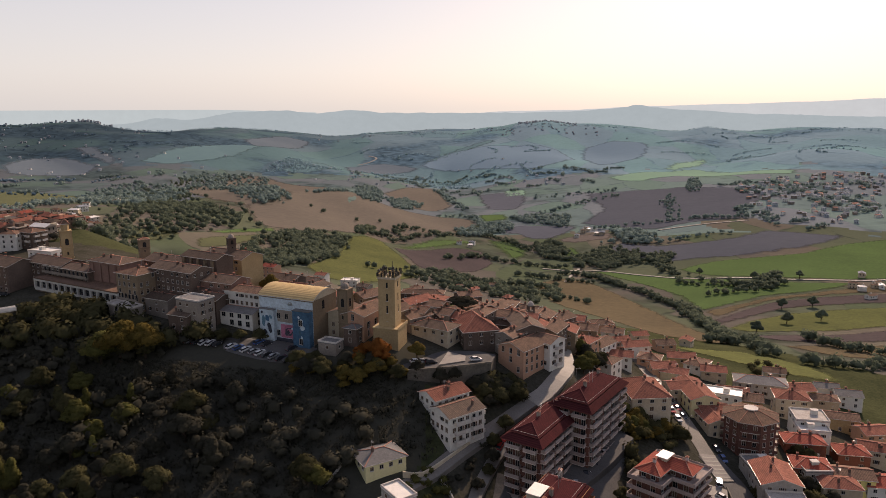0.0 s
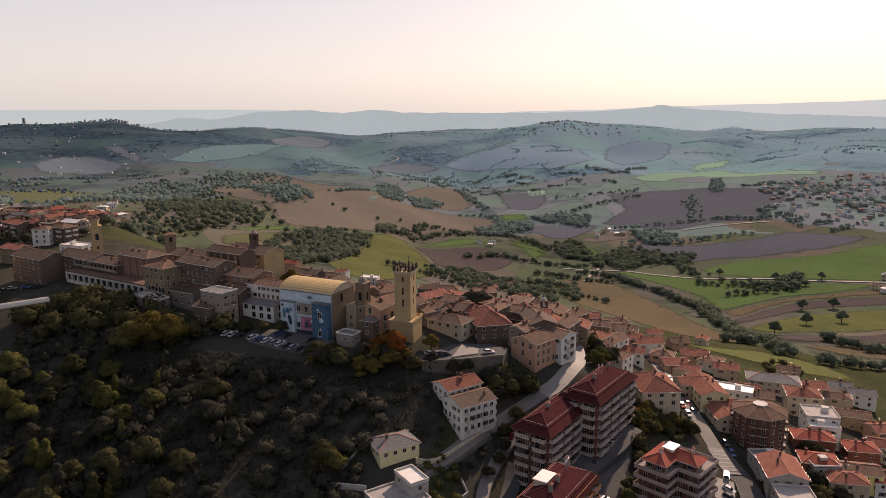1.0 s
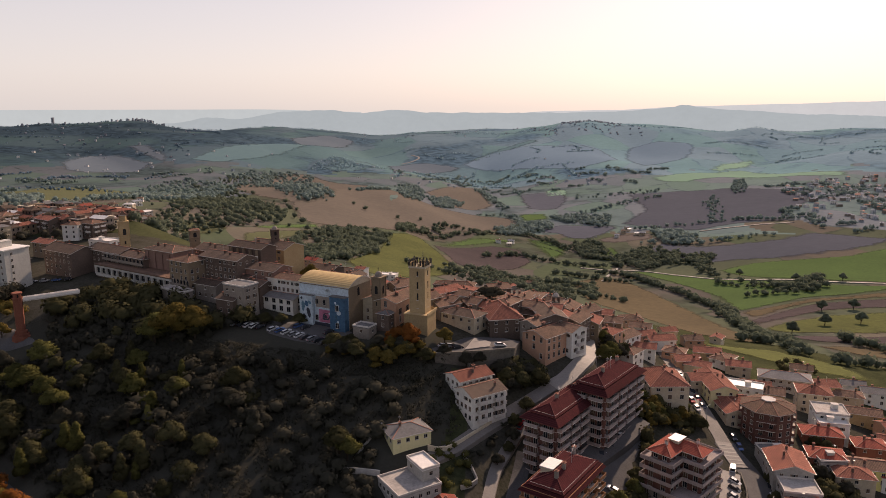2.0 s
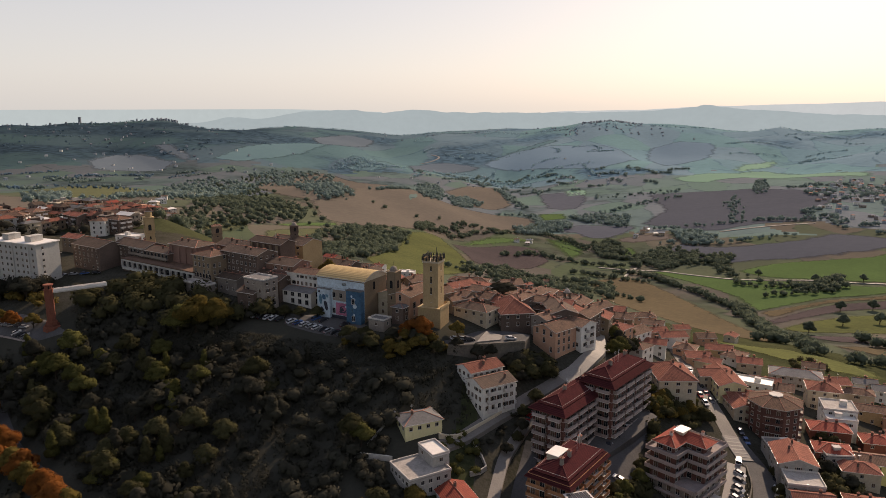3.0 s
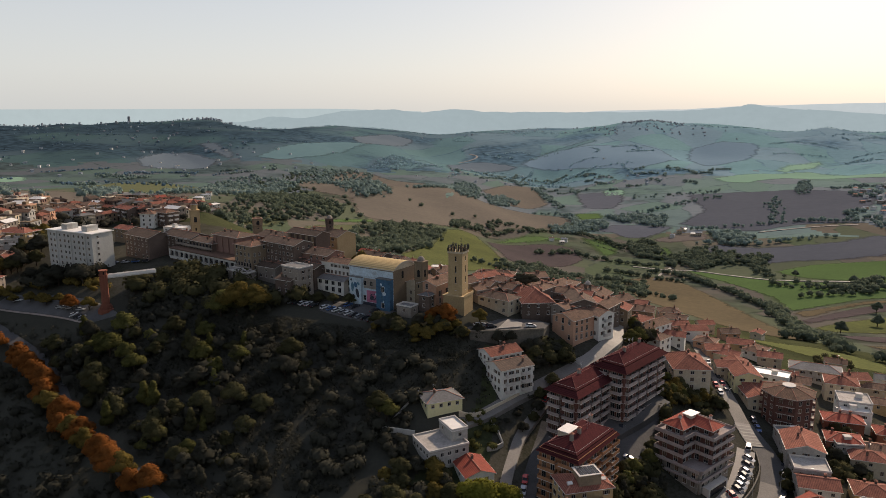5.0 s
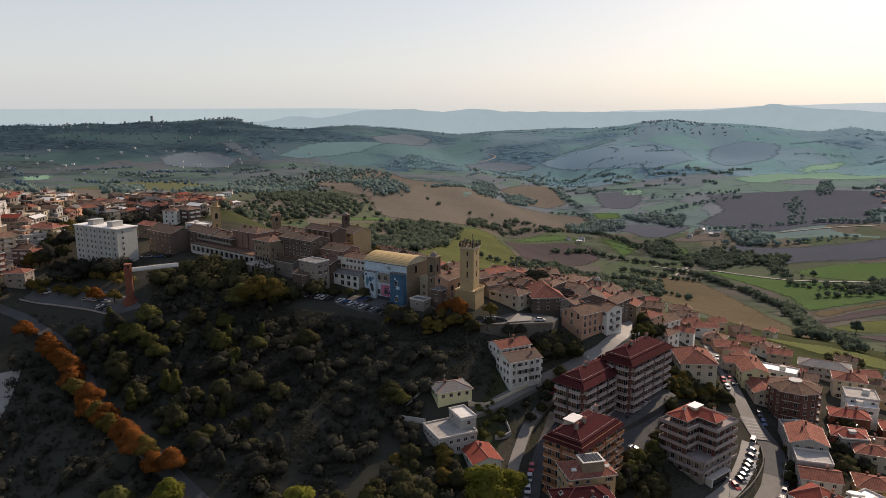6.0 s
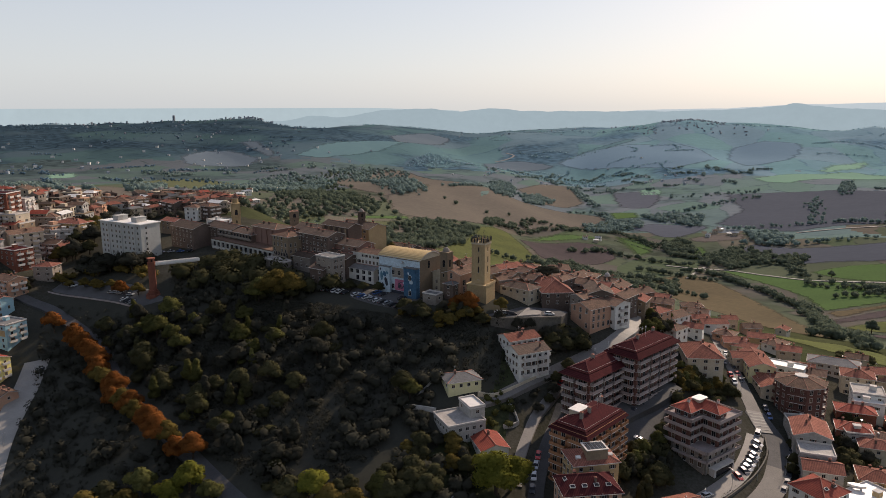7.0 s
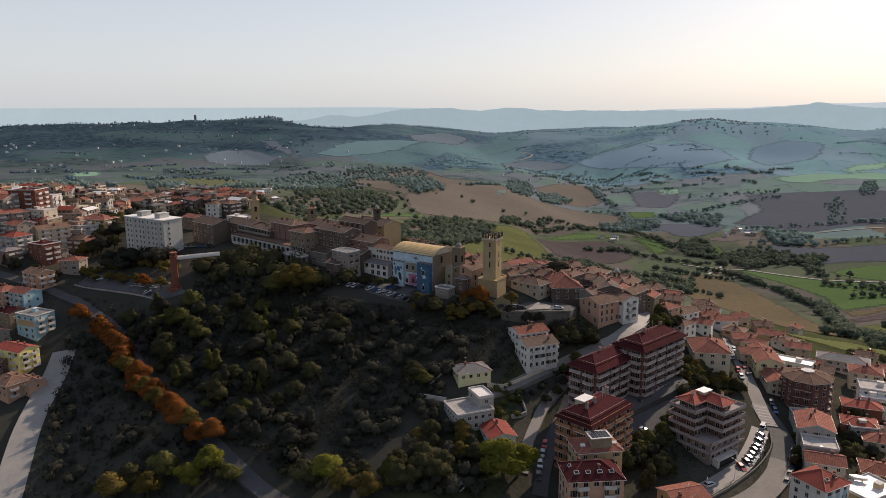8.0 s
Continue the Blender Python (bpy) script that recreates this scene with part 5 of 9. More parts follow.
    m = sides(w, d)["S"][1]
    bm = bmesh.new()
    quad(bm, [(u - 1, -0.03, v + e - 4.2) for u, v in arch_ring(1.5, 3.2)])
    part("window", bm, "glass", root, m=m)
    tagged(root, "tall hall with painted front and curved ochre roof", "hall")


def belfry(x, y, base, top, w, rot, wall="oldbrick", label="", cap="pyramid", open_h=3.2, dome="dimwall", lantern=False):
    """A bell tower with arched openings near its top, string courses and, if wanted, a narrower stage above them."""
    root = thing("bell_tower", x, y, base, rot)
    H = top - base
    bm = bmesh.new()
    box(bm, -w / 2, w / 2, -w / 2, w / 2, -4, H * 0.58, 0, 0.97)
    part("lower_shaft", bm, wall, root)
    for z in (0.34, 0.58):
        bm = bmesh.new()
        box(bm, -w / 2 - .16, w / 2 + .16, -w / 2 - .16, w / 2 + .16, H * z, H * z + 0.4)
        part("string_course", bm, wall, root)
    v = w / 2 - 0.12
    bm = bmesh.new()
    box(bm, -v, v, -v, v, H * 0.58 + 0.4, H)
    part("bell_stage", bm, wall, root)
    for sx in (-1, 1):
        for sy in (-1, 1):
            bm = bmesh.new()
            box(bm, sx * v - 0.22, sx * v + 0.22, sy * v - 0.22, sy * v + 0.22, H * 0.58 + 0.4, H - 0.01)
            part("corner_pier", bm, wall, root)
    bm = bmesh.new()
    box(bm, -w / 2 - .28, w / 2 + .28, -w / 2 - .28, w / 2 + .28, H, H + 0.35)
    part("cornice", bm, wall, root)
    for key, (length, m) in sides(2 * v, 2 * v).items():
        arched_window(root, m @ pose(0, 0, H * 0.66), w * 0.34, min(open_h, H * 0.26), wall)
        arched_window(root, m @ pose(0, -0.1, H * 0.42), w * 0.16, H * 0.08, wall)
    z = H + 0.35
    if lantern:
        bm = bmesh.new()
        ring = [(math.cos((k + .5) * math.pi / 4) * w * .40, math.sin((k + .5) * math.pi / 4) * w * .40) for k in range(8)]
        prism(bm, ring, z, z + w * 0.62)
        prism(bm, [(px * 1.12, py * 1.12) for px, py in ring], z + w * 0.62, z + w * 0.70)
        part("lantern_stage", bm, wall, root)
        z, w = z + w * 0.70, w * 0.8
    if cap == "pyramid":
        under(new("roof", roof_mesh(w, w, w * (0.62 if lantern else 0.16), "pyramid", 0.1, "oldtile")), root, pose(0, 0, z + 0.05))
        z += w * (0.62 if lantern else 0.16)
    else:
        bm = bmesh.new()
        last = None
        for k in range(7):
            a = k / 6 * math.pi / 2
            ring = [bm.verts.new((math.cos(j * math.tau / 10) * w * .42 * math.cos(a), math.sin(j * math.tau / 10) * w * .42 * math.cos(a), z + w * .5 * math.sin(a))) for j in range(10)] if k < 6 else [bm.verts.new((0, 0, z + w * .5))]
            if last:
                for j in range(10):
                    i = (j + 1) % 10
                    bm.faces.new((last[j], last[i], ring[i], ring[j]) if len(ring) > 1 else (last[j], last[i], ring[0]))
            last = ring
        part("dome", bm, dome, root)
        z += w * 0.5
    bm = bmesh.new()
    beam(bm, (0, 0, z - .3), (0, 0, z + 1.6), 0.05)
    beam(bm, (-.4, 0, z + 1.1), (.4, 0, z + 1.1), 0.05)
    part("cross", bm, "iron", root)
    return tagged(root, label, "bell tower")


def arcade(x, y, eave, w, d, rot, bays=13):
    """A long low gallery of tall framed openings, pale piers between them."""
    z = gz(x, y) - 2.0
    root = thing("gallery", x, y, z, rot)
    e = eave - z
    bm = bmesh.new()
    box(bm, -w / 2, w / 2, -d / 2 + 0.6, d / 2, -4, e)
    part("wall", bm, "oldbrick", root)
    bm = bmesh.new()
    box(bm, -w / 2 - .3, w / 2 + .3, -d / 2 - .2, d / 2, e, e + 0.5)
    part("roof", bm, "oldtile", root)
    bay = w / bays
    for k in range(bays + 1):
        bm = bmesh.new()
        box(bm, -0.42, 0.42, -0.1, 0.7, e - 4.2, e)
        part("pier", bm, "blockwall", root, m=pose(-w / 2 + k * bay, -d / 2, 0))
    bm = bmesh.new()
    box(bm, -w / 2, w / 2, -0.05, 0.65, e - 0.9, e - 0.01)
    box(bm, -w / 2, w / 2, -0.05, 0.65, e - 5.0, e - 3.8)
    part("band", bm, "blockwall", root, m=pose(0, -d / 2, 0))
    for k in range(bays):
        under(new("window", window_mesh(2.6, 2.7, "plain")), root, pose(-w / 2 + (k + .5) * bay, -d / 2 + .6, e - 3.7))
    tagged(root, "long low gallery with pale piers and dark openings", "gallery")


def tower_block(x, y, eave, w, d, rot):
    """The white slab block: long west side, short south side."""
    z = gz(x, y) - 4
    root = thing("apartment_block", x, y, z, rot)
    e = eave - z
    bm = bmesh.new()
    box(bm, -w / 2, w / 2, -d / 2, d / 2, -3, e)
    part("wall", bm, "blockwall", root)
    for k in (-.32, .0, .32):
        bm = bmesh.new()
        box(bm, -1.4, 1.4, -0.5, 0.02, 0, e)
        part("pilaster", bm, "blockwall", root, m=sides(w, d)["W"][1] @ pose(k * d, 0, 0))
    bm = bmesh.new()
    box(bm, -w / 2 - .5, w / 2 + .5, -d / 2 - .5, d / 2 + .5, e, e + .45)
    roof = part("roof", bm, "whiteroof", root)
    for k in (-.18, .2):
        for q, dx in (("grey", -1.6), ("blockwall", 1.6)):
            bm = bmesh.new()
            box(bm, -1.6, 1.6, -2.2, 2.2, 0, 2.6)
            box(bm, -1.8, 1.8, -2.4, 2.4, 2.6, 2.8)
            part("lift_housing", bm, q, roof, m=pose(dx, -k * d * 1.2, e + .45))
    rnd = random.Random(3)
    for key, cols in (("W", 9), ("S", 2)):
        length, m = sides(w, d)[key]
        zz = e - 2.5
        while zz > 1:
            for k in range(cols):
                a = (k + .5 - cols / 2) * (length - 1.5) / cols
                if key == "S" and k == 1:
                    continue
                under(new("window", window_mesh(0.95, 1.25, rnd.choice(("plain", "half", "plain", "shut")))), root, m @ pose(a, -0.52 if key == "W" and min(abs(a - q * d) for q in (-.32, 0, .32)) < 1.4 else 0, zz))
            zz -= 2.95
    tagged(root, "white slab block of flats with small square windows", "apartment block")


def lift_tower(x, y, top, bx, by):
    """A slim brick lift shaft with a footbridge to the town wall."""
    z = gz(x, y)
    root = thing("lift_tower", x, y, z, 20)
    H = top - z
    ring = lambda r: [(math.cos(k * math.pi / 4 + .39) * r, math.sin(k * math.pi / 4 + .39) * r) for k in range(8)]
    bm = bmesh.new()
    prism(bm, ring(1.75), 0.5, H - 2.4)
    part("shaft", bm, "redbrick", root)
    bm = bmesh.new()
    prism(bm, ring(2.0), H - 2.4, H - 2.0)
    prism(bm, ring(1.6), H - 2.0, H - 0.5)
    prism(bm, ring(2.0), H - 0.5, H)
    part("head", bm, "redbrick", root)
    for k, (r, h) in enumerate(((3.6, 0.9), (2.9, 1.8), (2.3, 3.0))):
        bm = bmesh.new()
        prism(bm, ring(r), -1.5, h)
        part("plinth", bm, "redbrick", root)
    for k in range(4):
        # flat dark plates stand in for the shade inside the openings
        bm = bmesh.new()
        box(bm, -.3, .3, -1.68, -1.55, H - 1.9, H - .6)
        part("opening", bm, "glass", root, m=pose(0, 0, 0, 0, 0, k * 90 + 22.5))
    tagged(root, "slim octagonal red brick lift tower on stepped plinth", "lift tower")
    br = thing("footbridge", x, y, top - 3.4)
    d = Vector((bx - x, by - y))
    n = d.normalized()
    s = Vector((-n.y, n.x))
    bm = bmesh.new()
    a, b = n * 1.75, d
    for off, z0, z1, wd in ((0, -0.5, 0, 1.2),):
        p = [(a + s * wd), (a - s * wd), (b - s * wd), (b + s * wd)]
        prism(bm, [(q.x, q.y) for q in p][::-1], z0, z1)
    part("deck", bm, "trim", br)
    for sg in (-1, 1):
        bm = bmesh.new()
        p = [a + s * sg * 1.2, a + s * sg * 1.05, b + s * sg * 1.05, b + s * sg * 1.2]
        q = [(v.x, v.y) for v in p]
        prism(bm, q if sg < 0 else q[::-1], 0, 1.15)
        bmesh.ops.recalc_face_normals(bm, faces=bm.faces)
        part("parapet", bm, "whiteroof", br)
    tagged(br, "white footbridge from the lift tower to the hill", "footbridge")


def apartments(x, y, eave, w, d, rot, wall="darkbrick", tile="redtile", storeys=6, sides_="SW", bays=4, rail="rail", label="", attic=True, seed=1, top="hip", skirt=1.3):
    """A block of flats with balconies in bays along its sides."""
    c, s = math.cos(radians(rot)), math.sin(radians(rot))
    low = min(gz(x + c * a * w / 2 - s * b * d / 2, y + s * a * w / 2 + c * b * d / 2) for a in (-1, 1) for b in (-1, 1))
    root = thing("apartment_building", x, y, low, rot)
    e = eave - low
    rnd = random.Random(seed)
    bm = bmesh.new()
    box(bm, -w / 2, w / 2, -d / 2, d / 2, -3, e)
    part("wall", bm, wall, root)
    pitch = 3.05
    for key in "SWEN":
        length, m = sides(w, d)[key]
        n = max(2, round(length / 6.5)) if key in sides_ else max(2, round(length / 4))
        z = e - 3.0 if attic else e - 2.8
        k2 = 0
        while z > 0.5:
            bm = bmesh.new()
            box(bm, -length / 2 - .04, length / 2 + .04, -0.05, 0.05, z - 0.28, z - 0.02)
            part("floor_band", bm, "rail", root, m=m)
            for k in range(n):
                a = (k + .5 - n / 2) * length / n
                q = root.matrix_basis @ m @ Vector((a, 0, 0))
                if low + z + 0.5 < gz(q.x, q.y):
                    continue
                if key in sides_:
                    bl = length / n - (1.5 if k % 2 else 0.7)
                    under(new("balcony", balcony_mesh(bl, 1.5, rail)), root, m @ pose(a, 0, z))
                    for o in (-.25, .25):
                        under(new("window", window_mesh(1.3, 2.2, rnd.choice(("plain", "half", "shut", "plain")))), root, m @ pose(a + o * bl, 0, z + .08))
                else:
                    under(new("window", window_mesh(1.2, 1.5, rnd.choice(("plain", "half", "shut")))), root, m @ pose(a, 0, z + .9))
            z -= pitch
    if top == "hip":
        rise, cut = min(w, d) / 2 * .34, 1.5
        # a sloping skirt of tiles round the set-back top storey
        bm = bmesh.new()
        X, Y = w / 2, d / 2
        lo = [bm.verts.new((sx * (X + skirt), sy * (Y + skirt), e - 0.9)) for sx, sy in ((-1, -1), (1, -1), (1, 1), (-1, 1))]
        up = [bm.verts.new((sx * (X - cut * .4), sy * (Y - cut * .4), e + 0.5)) for sx, sy in ((-1, -1), (1, -1), (1, 1), (-1, 1))]
        un = [bm.verts.new((sx * (X + skirt), sy * (Y + skirt), e - 1.15)) for sx, sy in ((-1, -1), (1, -1), (1, 1), (-1, 1))]
        for k in range(4):
            j = (k + 1) % 4
            bm.faces.new((lo[k], lo[j], up[j], up[k]))
            bm.faces.new((un[k], un[j], lo[j], lo[k])).material_index = 1
        bm.faces.new(up), bm.faces.new(un[::-1])
        part("skirt_roof", bm, (tile, "redcap"), root, "dark red tiled skirt roof")
        bm = bmesh.new()
        box(bm, -X + cut, X - cut, -Y + cut, Y - cut, e, e + 1.25)
        part("top_storey", bm, "rail", root, "cream attic walls")
        r = under(new("roof", roof_mesh(w - 2 * cut, d - 2 * cut, rise, "hip", 0.6, tile, False)), root, pose(0, 0, e + 1.2))
        X, Y = w / 2 - cut + .6, d / 2 - cut + .6
        low_ = -.6 * rise / (min(w, d) / 2 - cut)
        for a, b in (((-(X - Y), 0, rise), (X - Y, 0, rise)), ((-X, -Y, low_), (-(X - Y), 0, rise)), ((X, -Y, low_), (X - Y, 0, rise)), ((X, Y, low_), (X - Y, 0, rise)), ((-X, Y, low_), (-(X - Y), 0, rise))):
            bm = bmesh.new()
            beam(bm, a, b, 0.11)
            part("ridge_cap", bm, "redcap", r)
        for k in range(3):
            chimney(r, rnd.uniform(-.35, .35) * w, rnd.uniform(-.15, .15) * d, min(w, d) / 2 * .36, 1.1, .9, "dimwall")
        for k in range(2):
            bm = bmesh.new()
            p = (rnd.uniform(-.3, .3) * w, rnd.uniform(-.1, .1) * d)
            beam(bm, (*p, 1), (*p, 6.0), 0.05)
            for j in range(4):
                beam(bm, (p[0] - .6, p[1], 5.0 + j * .25), (p[0] + .6, p[1], 5.0 + j * .25), 0.03)
            part("aerial", bm, "steel", r)
    return tagged(root, label or "red brick block of flats with long balconies", "apartment building")


def stepped_flats(x, y, top, w, d, rot):
    """Flats on an angled plan with a deep notch, wrapped in pale balconies, red roofs over the top storey."""
    z = gz(x, y) - 2
    root = thing("apartment_building", x, y, z, rot)
    H = top - z
    n, notch = 6, 6.5
    for k in range(n):
        in_ = (0.0, 0.0, 0.3, 0.3, 0.3, 1.6)[k]
        z1 = H - 2.9 - (n - 1 - k) * 3.05
        z0 = z1 - 3.05
        X, Y = w / 2 - in_, d / 2 - in_
        c = notch if k > 1 else 0.6
        far = X - (3.2 if k == n - 1 else 0)
        ring = [(-X, -Y + c), (-X + c, -Y + c), (-X + c, -Y), (far, -Y), (far, Y), (-X, Y)]
        bm = bmesh.new()
        prism(bm, ring, (z0 if k else -4), z1 - 0.25)
        storey = part("storey", bm, "darkbrick" if k > 1 else "dimwall", root, "" if k > 1 else "grey rendered base storey")
        rnd = random.Random(k)
        b = 1.2
        out = [(px + (b if px > 0 else -b), py + (b if py > 0 else -b)) for px, py in ring]
        out[1] = (ring[1][0] - b, ring[1][1] - b)
        if k < n - 1:
            bm = bmesh.new()
            prism(bm, out, z1 - 0.28, z1)
            part("slab", bm, "rail", root)
            for i in range(6):
                p, q = Vector(out[i]), Vector(out[(i + 1) % 6])
                t = (q - p).normalized()
                o = Vector((-t.y, t.x)) * 0.16
                bm = bmesh.new()
                prism(bm, [(p.x, p.y), (q.x, q.y), (q.x + o.x, q.y + o.y), (p.x + o.x, p.y + o.y)], z1, z1 + (0.95 if k else 0.6))
                bmesh.ops.recalc_face_normals(bm, faces=bm.faces)
                part("balcony_parapet", bm, "rail", root)
        for i in range(6):
            p, q = Vector(ring[i]), Vector(ring[(i + 1) % 6])
            t = q - p
            cnt = int(t.length / 2.9)
            a = math.degrees(math.atan2(t.y, t.x))
            for j in range(cnt):
                c_ = p + t * (j + .5) / cnt
                under(new("window", window_mesh(1.3, 1.9, rnd.choice(("plain", "half", "shut")))), storey, pose(c_.x, c_.y, z0 + 0.35 if k else z1 - 2.6, 0, 0, a))
    X, Y = w / 2 - 1.6, d / 2 - 1.6
    e = H - 2.9
    for x0, x1, y0, y1 in ((-X, X - 3.2, -Y + notch, Y), (-X + notch, X - 3.2, -Y, Y - 1.0)):
        r = under(new("roof", roof_mesh(x1 - x0, y1 - y0, 1.3, "hip", 1.3, "brightred", True)), root, pose((x0 + x1) / 2, (y0 + y1) / 2, e))
    bm = bmesh.new()
    box(bm, -2.2, 2.2, -1.5, 1.5, 0, 1.0)
    box(bm, -2.5, 2.5, -1.8, 1.8, 1.0, 1.15, 1)
    part("roof_housing", bm, ("stucco", "whiteroof"), root, m=pose(0.6, 2.2, e + 0.7))
    chimney(root, -4.5, 3.0, e + 1.2, 1.0, .8, "trim")
    chimney(root, 3.0, -3.5, e + 1.0, 1.0, .7, "trim")
    for k, (px, py) in enumerate(((X - 1.4, -3.5), (X - 1.2, 0.0), (X - 1.6, 3.0))):
        bm = bmesh.new()
        box(bm, -0.7, 0.7, -0.9, 0.9, 0, (0.5, 0.75, 0.4)[k])
        part("terrace_box", bm, "whiteroof", root, m=pose(px, py, e - 3.05, 0, 0, 20 * k))
    bm = bmesh.new()
    box(bm, -7.0, 4.5, -2.2, 0, -0.5, 3.2, 0)
    part("garage_wall", bm, "trim", root, m=pose(0, -d / 2 - .2, -1.5))
    # flat dark plate on the wall, standing in for the garage's inner shade
    bm = bmesh.new()
    box(bm, -6.0, 3.6, -0.06, 0, 0, 2.6)
    part("garage_opening", bm, "glass", root, "dark plate in place of a garage opening", pose(0, -d / 2 - 2.42, -1.5))
    tagged(root, "angled brick flats with pale balconies and red roofs", "apartment building")


def eight_sided_flats(x, y, eave, r0, rot):
    z = gz(x, y) - 2
    root = thing("apartment_building", x, y, z, rot)
    H = eave - z
    ring = lambda r: [(math.cos((k + .5) * math.pi / 4) * r, math.sin((k + .5) * math.pi / 4) * r) for k in range(8)]
    bm = bmesh.new()
    prism(bm, ring(r0), -4, H)
    part("wall", bm, "darkbrick", root)
    bm = bmesh.new()
    a, b = ring(r0 + .9), ring(2.6)
    for k in range(8):
        j = (k + 1) % 8
        quad(bm, ((*a[k], H), (*a[j], H), (*b[j], H + 2.1), (*b[k], H + 2.1)))
        quad(bm, ((*a[k], H - .25), (*a[j], H - .25), (*a[j], H), (*a[k], H)), 1)
    quad(bm, [(*p, H - .25) for p in a][::-1], 1)
    bmesh.ops.remove_doubles(bm, verts=bm.verts, dist=0.002)
    roof = part("roof", bm, ("oldtile", "trim"), root)
    bm = bmesh.new()
    prism(bm, b, H + 2.0, H + 2.4)
    part("roof_cap", bm, "trim", roof)
    for k in range(8):
        bm = bmesh.new()
        beam(bm, (*a[k], H + .02), (*b[k], H + 2.12), 0.14)
        part("ridge_cap", bm, "cap", roof)
    side = 2 * r0 * math.sin(math.pi / 8)
    rnd = random.Random(2)
    for k in range(8):
        a = k * 45.0
        ap = r0 * math.cos(math.pi / 8)
        m = pose(math.cos(radians(a)) * ap, math.sin(radians(a)) * ap, 0, 0, 0, a + 90)
        zz = H - 2.6
        while zz > 0.5:
            if k % 2:
                under(new("balcony", balcony_mesh(side - .6, 1.1, "darkbrick")), root, m @ pose(0, 0, zz - .6))
            for o in (-.24, .24):
                under(new("window", window_mesh(1.2, 1.6, rnd.choice(("plain", "half", "plain", "shut")))), root, m @ pose(o * side, 0, zz))
            zz -= 3.05
    tagged(root, "eight-sided dark brick flats under a tiled roof", "apartment building")


def skylights(root, spots, material="glass"):
    """Roof windows in raised frames on a roof: x, y, height above the eave, turn, tilt."""
    roof = [o for o in root.children if o.name.startswith("roof")][0]
    for x, y, z, turn, tilt in spots:
        bm = bmesh.new()
        box(bm, -0.75, 0.75, -0.55, 0.55, -0.4, 0.25, 0)
        box(bm, -0.6, 0.6, -0.42, 0.42, 0.25, 0.27, 1)
        part("skylight", bm, ("trim", material), roof, m=pose(x, y, z, 0, 0, turn) @ pose(0, 0, 0, tilt))


def roof_terrace(root, x, y, z, w, d, h, wall, tile):
    """A roof room standing out of the tiles."""
    roof = [o for o in root.children if o.name.startswith("roof")][0]
    bm = bmesh.new()
    box(bm, -w / 2, w / 2, -d / 2, d / 2, -1, h, 0)
    box(bm, -w / 2 - .25, w / 2 + .25, -d / 2 - .25, d / 2 + .25, h, h + .2, 1)
    return part("roof_room", bm, (wall, tile), roof, m=pose(x, y, z))


def yard_tree_row(pts, gap, size, leaf, seed, group="", kind="round"):
    rnd = random.Random(seed)
    for x, y in along(pts, gap, gap * 0.2, seed):
        tree(x, y, rnd.uniform(*size), kind, leaf, group, rnd.uniform(1.0, 1.3), 0.2, rnd)


# ---------------------------------------------------------------- fields, roads and yards
land_sheet()
drape("ploughed_field", [(117.3, 857.9), (167.6, 906.6), (194.2, 855.7), (216.6, 689.2), (206.3, 508.0), (199.8, 459.1), (156.8, 481.9), (142.4, 604.6), (112.2, 716.0)], "dryfield", "bare brown field below the town", 0.30, blur=1.0)
drape("meadow", [(135.6, 406.6), (186.6, 428.7), (215.7, 400.3), (216.4, 354.7), (184.9, 353.2), (158.3, 377.4)], "meadow", "strip of yellow grass below the houses", 0.30, blur=1.0)

drape("wheat_field", [(310.6, 905.0), (365.8, 933.6), (418.4, 931.8), (487.4, 933.0), (585.6, 998.4), (659.2, 1027.4), (739.3, 1056.3), (554.5, 782.9), (507.5, 782.3), (463.7, 782.6), (406.4, 797.7), (362.7, 818.5), (327.5, 850.5)], "green", "bright green field of young wheat above the lane", 0.35, blur=1.0)
drape("wheat_field", [(204.0, 966.4), (258.4, 904.4), (312.0, 846.1), (361.6, 800.5), (407.8, 774.3), (467.9, 767.6), (444.0, 747.9), (387.6, 722.7), (336.4, 715.1), (292.4, 693.8), (258.8, 680.4), (264.7, 765.7), (238.0, 855.9), (218.5, 908.6)], "green", "bright green field of young wheat", 0.35, blur=1.0)
drape("stubble_field", [(258.8, 672.7), (293.6, 689.6), (337.7, 711.3), (386.3, 720.0), (494.7, 761.5), (547.7, 772.8), (520.2, 732.1), (468.2, 719.0), (389.0, 702.5), (337.7, 692.4), (298.8, 668.5), (257.2, 633.1)], "dryfield", "pale brown stubble strip", 0.35, blur=1.0)
drape("ploughed_field", [(248.4, 621.3), (297.7, 666.1), (337.4, 689.5), (387.6, 699.9), (466.6, 716.3), (518.4, 729.4), (485.8, 681.4), (437.7, 670.0), (383.5, 661.1), (329.0, 650.8), (269.5, 612.5), (240.2, 583.9)], "plough", "dark ploughed strip below the wheat", 0.35, blur=1.0)
drape("meadow", [(236.3, 562.4), (269.9, 601.8), (318.6, 629.4), (367.6, 642.2), (428.4, 655.3), (479.0, 671.4), (422.0, 588.0), (378.1, 575.0), (320.2, 548.0), (247.3, 539.4)], "meadow", "green meadow with single trees", 0.35, blur=1.0)
drape("ploughed_field", [(230.8, 522.3), (314.8, 538.4), (372.4, 566.0), (419.0, 583.6), (385.2, 534.4), (313.1, 505.0), (256.7, 495.0)], "plough", "brown ploughed strip", 0.35, blur=1.0)
drape("stubble_field", [(238.8, 475.6), (307.5, 495.7), (379.4, 526.0), (332.0, 458.0), (292.3, 440.2), (259.8, 441.5)], "dryfield", "pale brown stubble field", 0.35, blur=1.0)
